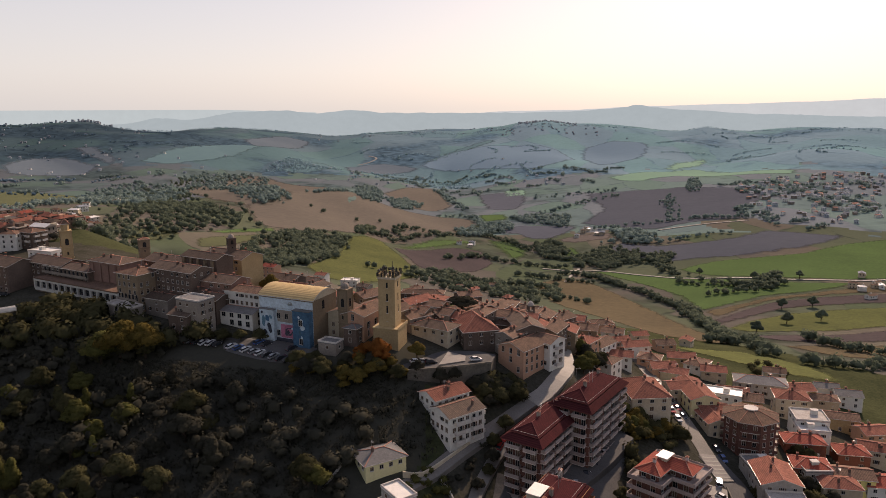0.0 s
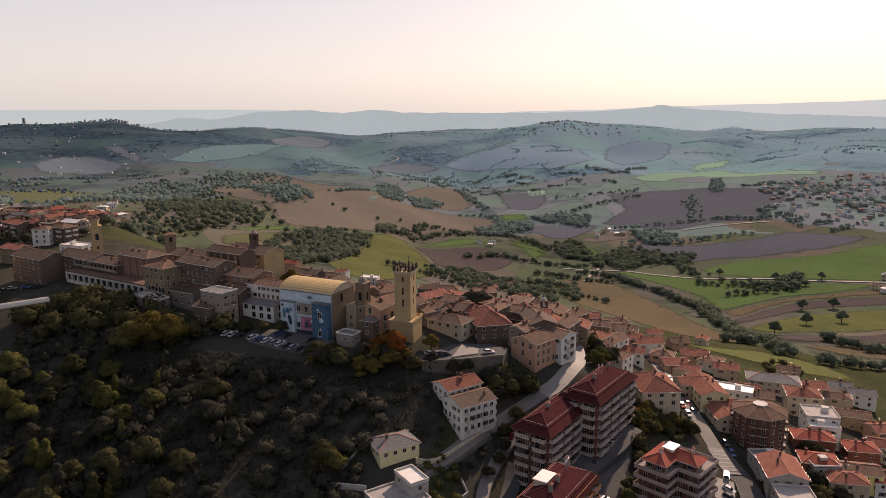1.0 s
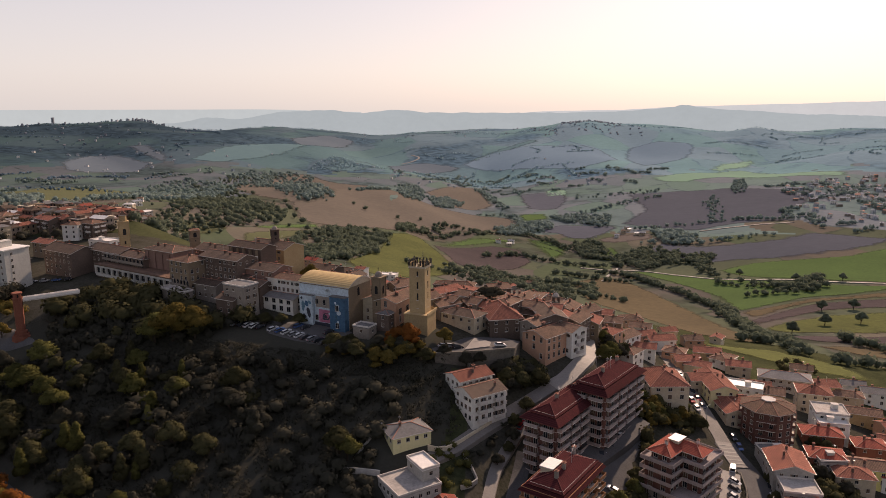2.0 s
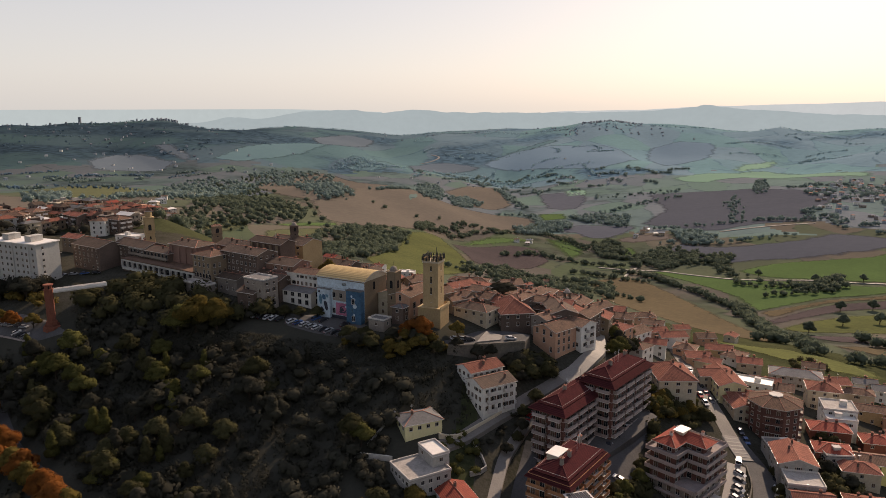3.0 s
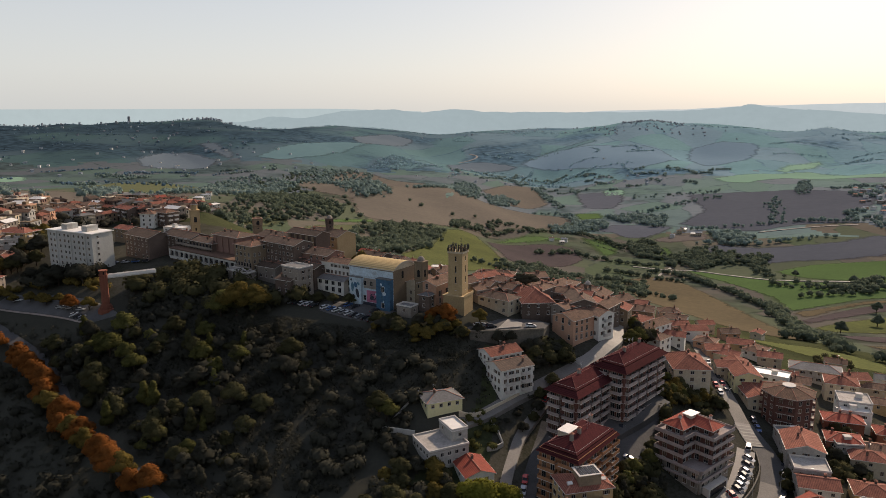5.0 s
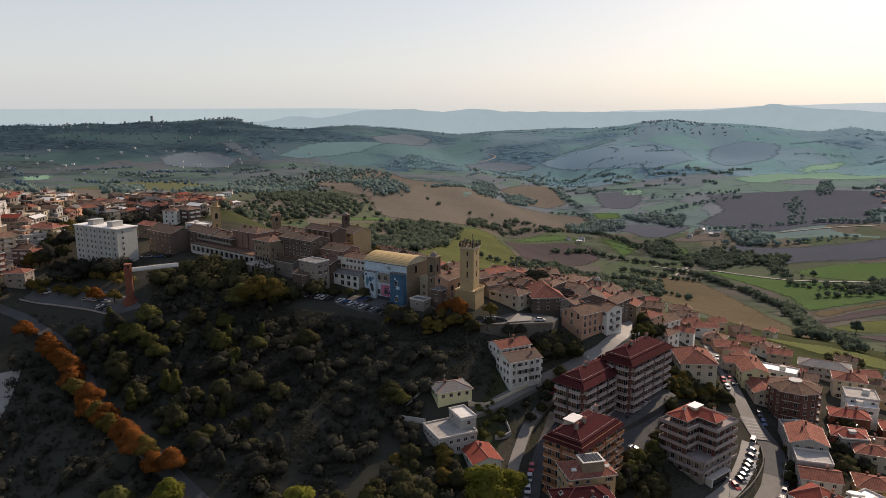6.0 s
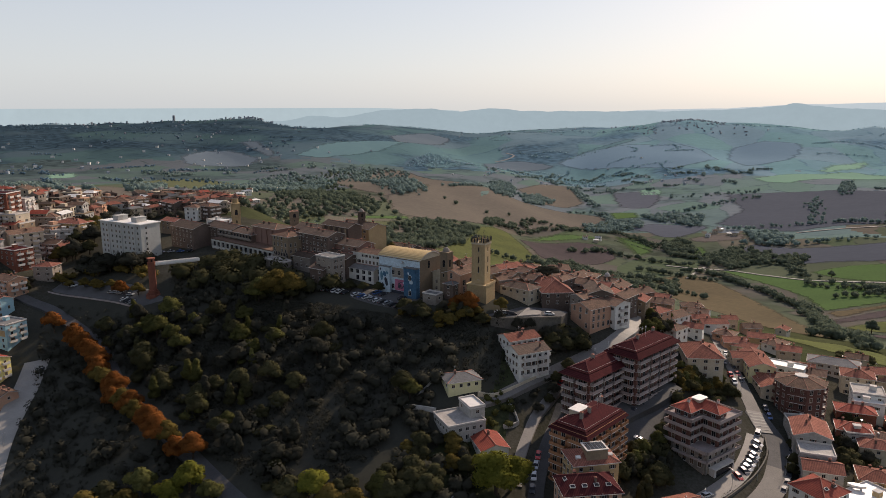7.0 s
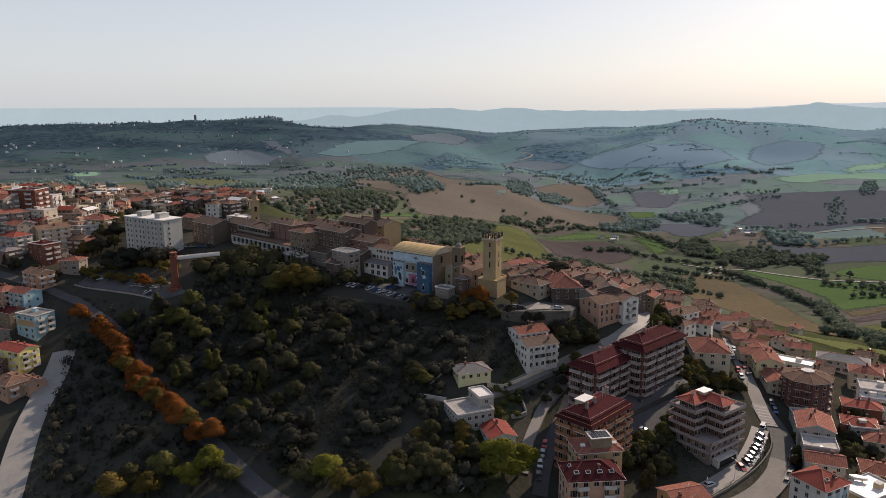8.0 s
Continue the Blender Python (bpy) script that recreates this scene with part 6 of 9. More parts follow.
drape("ploughed_field", [(245.1, 1081.8), (293.4, 1133.8), (341.9, 1080.9), (443.5, 1071.7), (515.6, 1115.9), (567.2, 1092.0), (617.2, 1054.4), (520.5, 967.4), (422.8, 942.1), (364.5, 950.8), (304.4, 957.7), (273.5, 1020.6)], "soil", "dark ploughed field on the slope", 0.7, blur=2.5)
drape("ploughed_field", [(349.3, 1729.3), (485.4, 1774.3), (627.8, 1767.4), (702.6, 1552.2), (658.2, 1421.7), (571.1, 1330.8), (545.6, 1231.1), (450.9, 1232.4), (369.8, 1205.9), (310.4, 1272.3), (262.2, 1336.8), (339.9, 1489.4)], "soil", "broad dark ploughed field", 0.7, blur=2.5)
drape("ploughed_field", [(86.9, 1332.1), (159.7, 1365.6), (250.5, 1328.6), (256.6, 1303.7), (203.5, 1217.0), (159.9, 1216.6), (121.0, 1284.8)], "soil", "dark ploughed field by the hamlet", 0.7, blur=2.5)
drape("ploughed_field", [(91.6, 1901.1), (209.5, 1878.6), (212.7, 1742.2), (175.8, 1595.1), (100.4, 1612.1)], "soil", "small dark ploughed field", 0.7, blur=2.5)
drape("clay_field", [(192.8, 1209.2), (245.3, 1237.6), (307.0, 1234.0), (287.4, 1173.6), (214.1, 1162.1)], "paleclay", "pale bare strip beside the hamlet", 0.7, blur=2.5)
drape("wheat_field", [(75.2, 1522.8), (139.4, 1531.9), (139.9, 1445.5), (79.8, 1422.6)], "green", "small bright green field", 0.7, blur=2.5)
drape("wheat_field", [(74.4, 1373.9), (125.2, 1401.8), (116.5, 1309.4), (77.4, 1288.9)], "green", "small bright green field by the stream", 0.7, blur=2.5)
drape("wheat_field", [(192.8, 1129.0), (214.7, 1132.2), (217.9, 1067.9), (204.9, 1040.3), (182.4, 1033.9)], "green", "small green field among trees", 0.35, blur=1.0)
drape("wheat_field", [(163.9, 1943.0), (228.1, 1916.7), (219.0, 1801.9), (163.3, 1814.9)], "palegreen", "small light green field in the valley", 0.7, blur=2.5)
drape("wheat_field", [(-81.3, 1007.3), (-30.8, 1131.8), (28.1, 1184.7), (65.3, 1187.2), (25.8, 1126.6), (-52.8, 1030.7)], "green", "green strip in the valley", 0.7, blur=2.5)
drape("wheat_field", [(75.0, 1232.9), (116.1, 1219.5), (147.8, 1147.4), (120.5, 1050.6), (101.3, 1045.5), (87.4, 1147.5)], "green", "green orchard plot in the valley", 0.7, blur=2.5)
drape("meadow", [(-136.6, 672.3), (-129.2, 784.8), (-128.0, 899.6), (-130.6, 972.9), (-113.2, 1022.0), (-89.2, 1027.0), (-53.9, 924.3), (-23.6, 782.8), (-38.6, 710.4), (-73.9, 605.8), (-105.9, 603.8)], "meadow", "yellow green meadow on a round hill", 0.35, blur=1.0)
drape("ploughed_field", [(-74.5, 998.2), (-44.5, 1037.6), (16.5, 1101.0), (62.1, 1100.8), (74.8, 1000.5), (43.5, 913.6), (-5.3, 861.7), (-30.2, 846.9), (-53.0, 934.7)], "plough", "dark ploughed field beside the round hill", 0.35, blur=1.0)
drape("clay_field", [(-566.7, 1521.4), (-558.6, 1711.6), (-589.5, 1982.3), (-509.8, 2038.5), (-354.8, 1784.6), (-252.7, 1708.1), (-133.6, 1507.3), (-46.7, 1525.4), (58.2, 1480.6), (75.7, 1405.9), (26.7, 1280.5), (-50.2, 1139.0), (-141.0, 974.6), (-188.4, 919.3), (-223.2, 897.5), (-254.1, 911.7), (-314.6, 1080.8), (-401.2, 1190.0)], "clayhill", "bare clay field rolling over a hill", 0.7, blur=2.5)
drape("clay_field", [(-157.4, 1785.3), (-116.5, 2021.8), (-27.4, 2100.2), (29.4, 1700.1), (-10.2, 1592.2), (-89.3, 1598.3)], "clayhill", "pale bare field behind the hedge", 0.7, blur=2.5)
drape("clay_field", [(-780.3, 852.9), (-807.3, 948.4), (-653.2, 823.5), (-528.5, 749.4), (-450.8, 701.5), (-362.2, 486.6), (-381.3, 437.2), (-379.2, 403.5)], "clayhill", "bare brown field behind the newer quarter", 0.35, blur=1.0)
drape("meadow", [(-747.8, 1021.7), (-877.5, 1293.0), (-833.3, 1363.2), (-653.8, 1272.0), (-507.5, 958.5), (-496.7, 793.1), (-550.3, 781.1)], "dullmeadow", "dull green field behind the newer quarter", 0.7, blur=2.5)
drape("wheat_field", [(-1135.7, 1283.4), (-1154.4, 1368.4), (-1114.8, 1369.7), (-1032.4, 1250.5), (-1045.0, 1178.0)], "palegreen", "pale green strip across the valley", 0.7, blur=2.5)
drape("meadow", [(-312.4, 685.6), (-303.0, 723.9), (-288.4, 738.9), (-272.5, 722.4), (-282.4, 671.5), (-298.3, 641.4)], "dullmeadow", "dull green slope behind the town", 0.35, blur=1.0)
drape("wheat_field", [(-263.1, 764.3), (-247.6, 834.5), (-219.8, 902.4), (-211.5, 873.1), (-244.4, 779.6)], "green", "strip of bright green field", 0.35, blur=1.0)
drape("meadow", [(-257.0, 724.4), (-230.6, 797.8), (-206.9, 862.6), (-204.6, 796.9), (-222.4, 706.7), (-243.0, 683.0)], "dullmeadow", "shaded green field behind the church", 0.35, blur=1.0)
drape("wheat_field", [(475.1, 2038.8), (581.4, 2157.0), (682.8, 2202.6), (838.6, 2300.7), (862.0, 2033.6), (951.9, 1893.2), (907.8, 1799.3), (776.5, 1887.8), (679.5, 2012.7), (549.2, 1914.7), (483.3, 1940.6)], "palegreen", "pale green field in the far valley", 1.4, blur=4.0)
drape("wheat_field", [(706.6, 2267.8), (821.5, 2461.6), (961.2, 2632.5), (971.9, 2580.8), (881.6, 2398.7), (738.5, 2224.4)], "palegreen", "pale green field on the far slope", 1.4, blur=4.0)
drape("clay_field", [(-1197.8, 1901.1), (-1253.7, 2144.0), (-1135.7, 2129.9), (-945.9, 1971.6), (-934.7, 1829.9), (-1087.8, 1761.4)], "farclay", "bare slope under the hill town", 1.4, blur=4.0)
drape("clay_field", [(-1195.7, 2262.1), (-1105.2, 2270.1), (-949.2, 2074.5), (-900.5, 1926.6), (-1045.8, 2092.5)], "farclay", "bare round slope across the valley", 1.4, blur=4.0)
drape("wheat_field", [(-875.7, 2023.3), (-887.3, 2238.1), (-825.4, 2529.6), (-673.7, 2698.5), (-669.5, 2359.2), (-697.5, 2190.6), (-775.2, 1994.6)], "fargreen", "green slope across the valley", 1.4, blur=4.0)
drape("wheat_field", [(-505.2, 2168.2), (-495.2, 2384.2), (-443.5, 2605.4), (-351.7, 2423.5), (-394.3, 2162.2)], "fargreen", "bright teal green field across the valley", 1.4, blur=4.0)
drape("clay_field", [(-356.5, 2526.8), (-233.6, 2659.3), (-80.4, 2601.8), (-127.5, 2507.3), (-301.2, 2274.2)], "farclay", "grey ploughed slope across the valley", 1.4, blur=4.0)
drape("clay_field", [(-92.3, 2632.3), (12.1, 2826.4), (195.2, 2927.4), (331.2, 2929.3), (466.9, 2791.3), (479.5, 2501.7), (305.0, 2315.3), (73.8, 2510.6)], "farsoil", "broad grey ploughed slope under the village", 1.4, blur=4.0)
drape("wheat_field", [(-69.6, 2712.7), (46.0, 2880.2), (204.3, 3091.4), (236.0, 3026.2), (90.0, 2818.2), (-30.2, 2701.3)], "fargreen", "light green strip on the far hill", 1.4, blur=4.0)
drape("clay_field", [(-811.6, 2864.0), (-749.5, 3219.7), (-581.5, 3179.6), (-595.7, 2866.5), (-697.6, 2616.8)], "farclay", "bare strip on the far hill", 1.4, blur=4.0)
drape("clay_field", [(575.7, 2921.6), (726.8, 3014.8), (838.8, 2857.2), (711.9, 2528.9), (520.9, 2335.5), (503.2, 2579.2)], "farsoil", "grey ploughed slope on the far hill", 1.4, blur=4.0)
drape("scrub_slope", [(-478.5, 1641.0), (-474.0, 1894.7), (-330.0, 1500.0), (-283.6, 1374.6), (-259.3, 1171.3), (-295.1, 1079.1)], "scrub", "dark scrub slope on the clay hill", 1.0, blur=6.0)
# roads
ribbon("lane", [(155.8, 872.1), (183.5, 942.4), (216.2, 949.3), (256.6, 897.8), (299.5, 850.2), (360.2, 812.5), (401.8, 788.2), (472.9, 776.1), (504.4, 777.2)], 3.5, "pale_road", "pale farm lane through the fields", 1.0)
ribbon("lane", [(372.2, 1198.0), (422.4, 1200.5), (478.1, 1206.5), (531.8, 1207.7)], 4.0, "mid_road", "grey farm lane between the ploughed fields", 1.0)
ribbon("lane", [(140.2, 965.2), (181.4, 955.2), (193.3, 970.8)], 4.0, "pale_road", "pale farm lane by the stream", 1.0)
ribbon("lane", [(-314.0, 2605.1), (-278.4, 2671.7), (-258.9, 2762.5), (-295.2, 2827.0)], 7.0, "pale_road", "winding pale lane on the far slope", 1.0)
# one road: its sunlit and shaded stretches are told apart by colour
ribbon("road", [(49.6, 289.3), (46.8, 260.1), (44.0, 239.8), (35.6, 224.1), (29.0, 217.4)], 6.0, "light_road", "pale sunlit road climbing to the old town")
ribbon("road", [(29.6, 218.3), (23.6, 212.8), (7.2, 197.4), (-4.1, 184.3), (-13.2, 176.2)], 4.6, "mid_road", "grey road below the white house", 0.14)
ribbon("road", [(21.8, 204.6), (15.8, 197.0), (9.5, 184.4), (6.9, 171.9), (5.3, 158.9), (5.6, 148.3)], 3.5, "pale_road", "narrow pale road below a wall")
ribbon("road", [(18.3, 192.5), (14.4, 174.8), (12.1, 156.4), (11.8, 140.6)], 4.8, "asphalt", "shaded asphalt lane beside the flats")
# one street: shade of the houses put into the bend's dark colour
ribbon("road", [(91.3, 224.2), (95.0, 210.7), (95.4, 200.0), (92.5, 190.0)], 8.0, "asphalt", "asphalt street in a bend, shade put into its dark tone")
ribbon("road", [(93.6, 193.0), (87.8, 178.1), (76.5, 162.0), (53.1, 141.4)], 8.0, "mid_road", "wide curving street of grey asphalt", 0.15)
ribbon("road", [(88.2, 207.2), (84.1, 195.2), (76.7, 179.5), (63.7, 163.4), (50.4, 149.9)], 6.0, "pale_road", "parking lane beside the flats", 0.12)
ribbon("road", [(91.9, 321.8), (90.1, 285.3), (89.8, 258.1), (91.4, 223.6)], 5.5, "mid_road", "narrow street between the houses", 0.15)
ribbon("kerb", [(91.9, 208.4), (90.0, 196.6), (82.7, 182.0), (71.2, 166.6), (59.2, 153.3)], 0.45, "stone", "low curved stone wall between street and parking", wall=0.9, category="wall")
ribbon("road", [(28.9, 185.0), (38.9, 193.8), (49.6, 204.6), (58.9, 217.4)], 9.0, "asphalt", "asphalt yard behind the flats")
YARD = [(36.0, 194.6), (40.2, 200.4), (48.8, 207.3), (55.2, 209.4), (59.3, 207.2), (53.3, 196.2), (52.1, 186.4), (45.4, 177.3), (34.9, 175.9)]
drape("yard", YARD, "asphalt", "asphalt yard with parked cars between the flats", 0.22, category="yard")
ribbon("garden_wall", [(36.5, 175.0), (44.0, 177.0), (52.6, 187.5)], 0.4, "grey", "low pale wall along the yard", wall=0.9, category="wall")
ribbon("road", [(-332.0, 259.2), (-276.5, 256.2), (-254.5, 251.3), (-234.4, 243.6), (-192.2, 218.1), (-155.0, 182.1), (-120.2, 156.6), (-85.5, 134.2), (-71.2, 125.8), (-52.5, 117.5)], 5.6, "asphalt", "dark asphalt road along the foot of the slope")
ribbon("road", [(-222.7, 214.0), (-209.6, 185.7), (-197.0, 162.1), (-178.5, 134.2), (-171.7, 123.9), (-159.0, 103.6)], 11.0, "light_road", "broad pale car park road")
drape("car_park", [(-255.7, 263.7), (-226.2, 255.8), (-186.9, 240.9), (-173.2, 244.6), (-191.5, 255.6), (-216.7, 267.3), (-256.8, 276.5)], "asphalt", "asphalt car park round the lift tower", 0.35, category="car park")
ribbon("guard_rail", [(-255.4, 262.0), (-225.4, 254.7), (-185.3, 239.8)], 0.15, "rail", "pale railing along the car park edge", wall=0.8, category="railing")
drape("car_park", [(-80.6, 245.8), (-78.2, 237.7), (-61.4, 230.2), (-44.5, 225.5), (-44.5, 237.0), (-64.9, 245.3)], "asphalt", "asphalt car park under the painted hall", 0.35, category="car park")

bm = bmesh.new()
prism(bm, [(-11.7, 215.4), (2.3, 218.2), (15.9, 222.4), (18.1, 230.9), (12.5, 234.6), (1.5, 235.5), (-9.3, 231.4), (-13.8, 223.8)], 2.6, 16.6, 0, 1)
bmesh.ops.recalc_face_normals(bm, faces=bm.faces)
tagged(part("retaining_wall", bm, ("stone", "asphalt")), "tall weathered stone retaining wall under the old town", "wall", kind="structure")
for a, b in zip([(-11.7, 215.4), (2.3, 218.2)], [(2.3, 218.2), (15.9, 222.4)]):
    bm = bmesh.new()
    beam(bm, (*a, 17.0), (*b, 17.0), 0.45)
    tagged(part("parapet", bm, "stone"), "low stone parapet on the retaining wall", "parapet", kind="structure")
bm = bmesh.new()
prism(bm, [(-1.6, 220.4), (7.3, 224.1), (7.6, 229.0), (1.6, 233.4)], 16.1, 17.0)
bmesh.ops.recalc_face_normals(bm, faces=bm.faces)
tagged(part("terrace", bm, "pale_road"), "pale sunlit terrace on the wall", "terrace", kind="structure")

ribbon("garden_wall", [(-36.1, 171.0), (-24.5, 170.4)], 0.4, "grey", "pale garden wall", wall=1.8, category="wall")
ribbon("garden_wall", [(-33.0, 175.2), (-27.8, 185.5), (-26.3, 188.5)], 0.4, "grey", "low pale garden wall on the slope", wall=0.8, category="wall")
ribbon("garden_wall", [(-11.6, 181.5), (-6.0, 182.8), (2.4, 191.9), (8.2, 198.3)], 0.4, "stucco", "cream wall beside the road", wall=2.0, category="wall")
ribbon("garden_wall", [(-0.7, 183.1), (3.6, 176.2), (-1.2, 171.5)], 0.4, "grey", "pale wall round a sunken yard", wall=1.6, category="wall")

# ---------------------------------------------------------------- landmark buildings
mural_building(-53.2, 249.2, 34.0, 15.1, 23.0, 66)
medieval_tower(-18.5, 234.3, 45.0, 73)
tower_block(-227.0, 295.7, 37.0, 12.5, 34.4, 72)
lift_tower(-183.5, 249.0, 27.6, -166.5, 264.0)
belfry(-180.5, 331.0, 24.0, 43.5, 4.7, 35, "goldbrick", "tall brick bell tower of the upper church", lantern=True)
belfry(-34.8, 241.5, 19.0, 37.6, 3.9, 66, "sandwall", "slim brick bell tower beside the hall", "dome")
belfry(-92.3, 301.0, 38.0, 45.0, 3.2, 30, "oldbrick", "small brick belfry above a church roof", "dome")
belfry(-137.0, 316.0, 33.0, 41.8, 4.6, 30, "sandwall", "squat brick belfry with a flat cap", "pyramid")
arcade(-151.0, 291.0, 28.2, 55.0, 14.0, -29)


def ridge(u, v):
    """Plan of the ridge: u along the gallery's front, v away from it."""
    c, q = math.cos(radians(-29)), math.sin(radians(-29))
    return -151.0 + u * c - v * q, 291.0 + u * q + v * c


def pilasters(root, w, d, z0, z1, n, wall, out=0.7, key="S"):
    """Upright buttresses along one side."""
    length, m = sides(w, d)[key]
    for k in range(n):
        bm = bmesh.new()
        box(bm, -0.55, 0.55, -out, 0.02, z0, z1, 0, 0.9)
        part("buttress", bm, wall, root, m=m @ pose((k + .5 - n / 2) * length / n, 0, 0))


def loggia(root, w, d, z, n, h=2.5, key="S", wall="dimwall"):
    """A storey of arched openings, made as flat dark panes, with a slab and a rail below them."""
    length, m = sides(w, d)[key]
    bm = bmesh.new()
    box(bm, -length / 2, length / 2, -1.1, 0, z - 0.25, z)
    box(bm, -length / 2, length / 2, -1.1, -1.0, z, z + 0.9)
    part("balcony", bm, wall, root, m=m)
    for k in range(n):
        arched_window(root, m @ pose((k + .5 - n / 2) * length / n, 0, z + .1), length / n * 0.58, h, wall)


q = house(*ridge(-14, 4), 33.0, 31.0, 10.0, -29, "oldbrick", "hip", "duskytile", windows="W", rise=1.5, label="old brick palace with loggias above the gallery")
e = 33.0 - q.location.z
loggia(q, 31.0, 10.0, e - 3.0, 11, 2.1)
loggia(q, 31.0, 10.0, e - 6.2, 11, 2.3)
q = house(*ridge(8.5, 8), 37.4, 20.0, 12.0, -29, "rosewall", "hip", "duskytile", windows="", rise=1.6, chimneys=1, label="tall blank rendered block of the old convent")
pilasters(q, 20.0, 12.0, 0, 37.4 - q.location.z - 1.2, 4, "rosewall", 0.5)
q = house(*ridge(33, 0), 36.8, 12.5, 12.0, -29, "sandwall", "hip", "oldtile", windows="SE", rise=1.5, gap=2.3, size=(0.95, 1.7), styles=("plain", "half"), label="tall old house with a shallow tiled roof")
loggia(q, 12.5, 12.0, 36.8 - q.location.z - 10.6, 6, 2.4, wall="dimwall")
house(*ridge(48, 8), 38.2, 23.0, 11.0, -29, "oldbrick", "gable", "duskytile", windows="SE", rise=1.8, gap=2.6, label="dark old brick house row on the ridge")
q = house(*ridge(50, 20), 41.0, 20.0, 9.0, -29, "oldbrick", "gable", "duskytile", windows="", rise=1.6, label="buttressed brick wing of the church")
pilasters(q, 20.0, 9.0, 0, 41.0 - q.location.z - 0.8, 5, "sandwall", 0.9)
house(*ridge(71, -6), 31.8, 11.0, 8.0, -27, "dimwall", "flat", "slate", windows="SE", gap=2.6, chimneys=0, label="bare concrete coloured old house with a flat roof")
house(*ridge(36, -10.5), 25.8, 16.0, 5.0, -29, "dimwall", "flat", "flat", windows="S", gap=2.4, size=(1.6, 1.6), styles=("plain",), chimneys=0, label="low pale annex below the tall house")
house(*ridge(28, 24), 36.0, 30.0, 12.0, -29, "oldbrick", "gable", "duskytile", windows="SW", rise=2.0, label="long old brick wing on the ridge")
house(-175.0, 310.0, 33.5, 26.0, 12.0, -29, "oldbrick", "gable", "duskytile", windows="SW", label="brick convent wing with small windows")
house(-198.0, 312.0, 33.0, 24.0, 14.0, -29, "oldbrick", "gable", "duskytile", windows="SW", label="old brick house row on the ridge")
house(-92.5, 302.0, 37.8, 23.0, 13.0, -28, "goldbrick", "gable", "duskytile", windows="S", gap=4.5, label="ochre brick church with a brown roof")
house(-88.0, 271.0, 34.5, 20.0, 11.0, -26, "rosewall", "gable", "duskytile", windows="SW", label="old rose house above the car park")
house(-75.0, 262.5, 32.2, 17.0, 8.0, -25, "white", "gable", "oldtile", windows="S", gap=2.2, label="white fronted house with a row of windows")
house(-110.0, 268.0, 28.0, 12.0, 8.0, -26, "dimwall", "gable", "duskytile", windows="SW", label="low old rendered house on the slope")
house(-98.0, 261.0, 24.0, 6.0, 4.5, -24, "dimwall", "flat", "slate", windows="S", label="small kiosk with a flat roof", chimneys=0)
house(-78.3, 258.9, 25.4, 8.0, 19.5, 66, "white", "gable", "slate", windows="WS", size=(1.6, 1.9), gap=3.6, styles=("plain",), skip=0, chimneys=0, rise=1.2, label="white two storey block with large dark windows")
house(-39.0, 232.5, 21.4, 5.0, 7.0, 66, "dimwall", "flat", "slate", windows="WS", chimneys=0, label="small beige annex with a dark flat roof")
house(-28.5, 246.0, 29.0, 17.0, 9.0, 66, "pink", "gable", "oldtile", windows="SW", size=(1.0, 2.2), gap=4, label="brick church nave beside the bell tower")
house(-36.0, 249.0, 28.0, 11.0, 8.0, 66, "stucco", "gable", "oldtile", windows="SW", label="cream house behind the hall")
house(-31.5, 236.5, 25.5, 5.0, 5.0, 66, "oldbrick", "hip", "slate", windows="SW", chimneys=0, label="low brick sacristy beside the bell tower")
house(-2.7, 245.1, 23.4, 8.9, 15.4, 58, "stucco", "hip", "duskytile", windows="SWE", label="cream old house beside the tower")
house(11.4, 248.3, 22.7, 13.0, 18.0, 14, "oldbrick", "hip", "tile", windows="SWE", rise=4.0, label="brick house with a large red hipped roof")
house(27.6, 235.2, 19.3, 12.5, 11.0, 46, "pink", "gable", "oldtile", windows="SW", size=(1.0, 1.9), gap=2.5, styles=("plain", "half", "shut"), label="tall pink house with brown shutters at the bend")
house(36.8, 240.5, 19.5, 9.0, 10.0, 46, "white", "gable", "oldtile", windows="SW", gap=2.8, balconies="S", label="white house with balconies at the bend")
house(30.0, 250.5, 22.5, 18.0, 10.0, 100, "oldbrick", "gable", "duskytile", windows="SW", label="old brick house with a long brown roof")
house(0.2, 209.0, 12.6, 13.0, 9.0, 36, "white", "gable", "tile", windows="SWE", gap=2.3, skip=0.05, label="tall white house with a terracotta roof")
house(4.2, 201.2, 10.6, 13.2, 10.0, 36, "white", "gable", "duskytile", windows="SWE", gap=2.2, skip=0.05, balconies="SE", label="white house with balconies over the road")
house(-18.5, 185.0, 3.9, 12.5, 9.5, 30, "lemon", "hip", "slate", windows="SWE", gap=2.3, skip=0.0, styles=("plain", "half"), label="pale yellow villa with a grey hipped roof")
house(-15.5, 166.0, -3.0, 13.5, 12.5, 35, "grey", "flat", "flat", windows="SW", gap=2.2, skip=0.0, chimneys=0, styles=("plain",), label="unfinished grey concrete house with flat terraces")
house(-12.0, 170.5, 0.6, 5.5, 9.0, 35, "grey", "flat", "whiteroof", windows="SW", gap=3.5, chimneys=0, label="grey roof room with a white flat roof")
house(-4.4, 159.5, -7.5, 9.0, 11.5, 28, "white", "gable", "brightred", windows="SW", label="small white house with a bright red roof")
apartments(30.2, 197.7, 7.3, 27.0, 11.0, 56, storeys=7, label="dark red brick flats with long pale balconies", seed=5)
apartments(47.0, 212.2, 11.4, 28.0, 12.0, 55, storeys=7, label="taller dark red brick flats with pale balconies", seed=6)
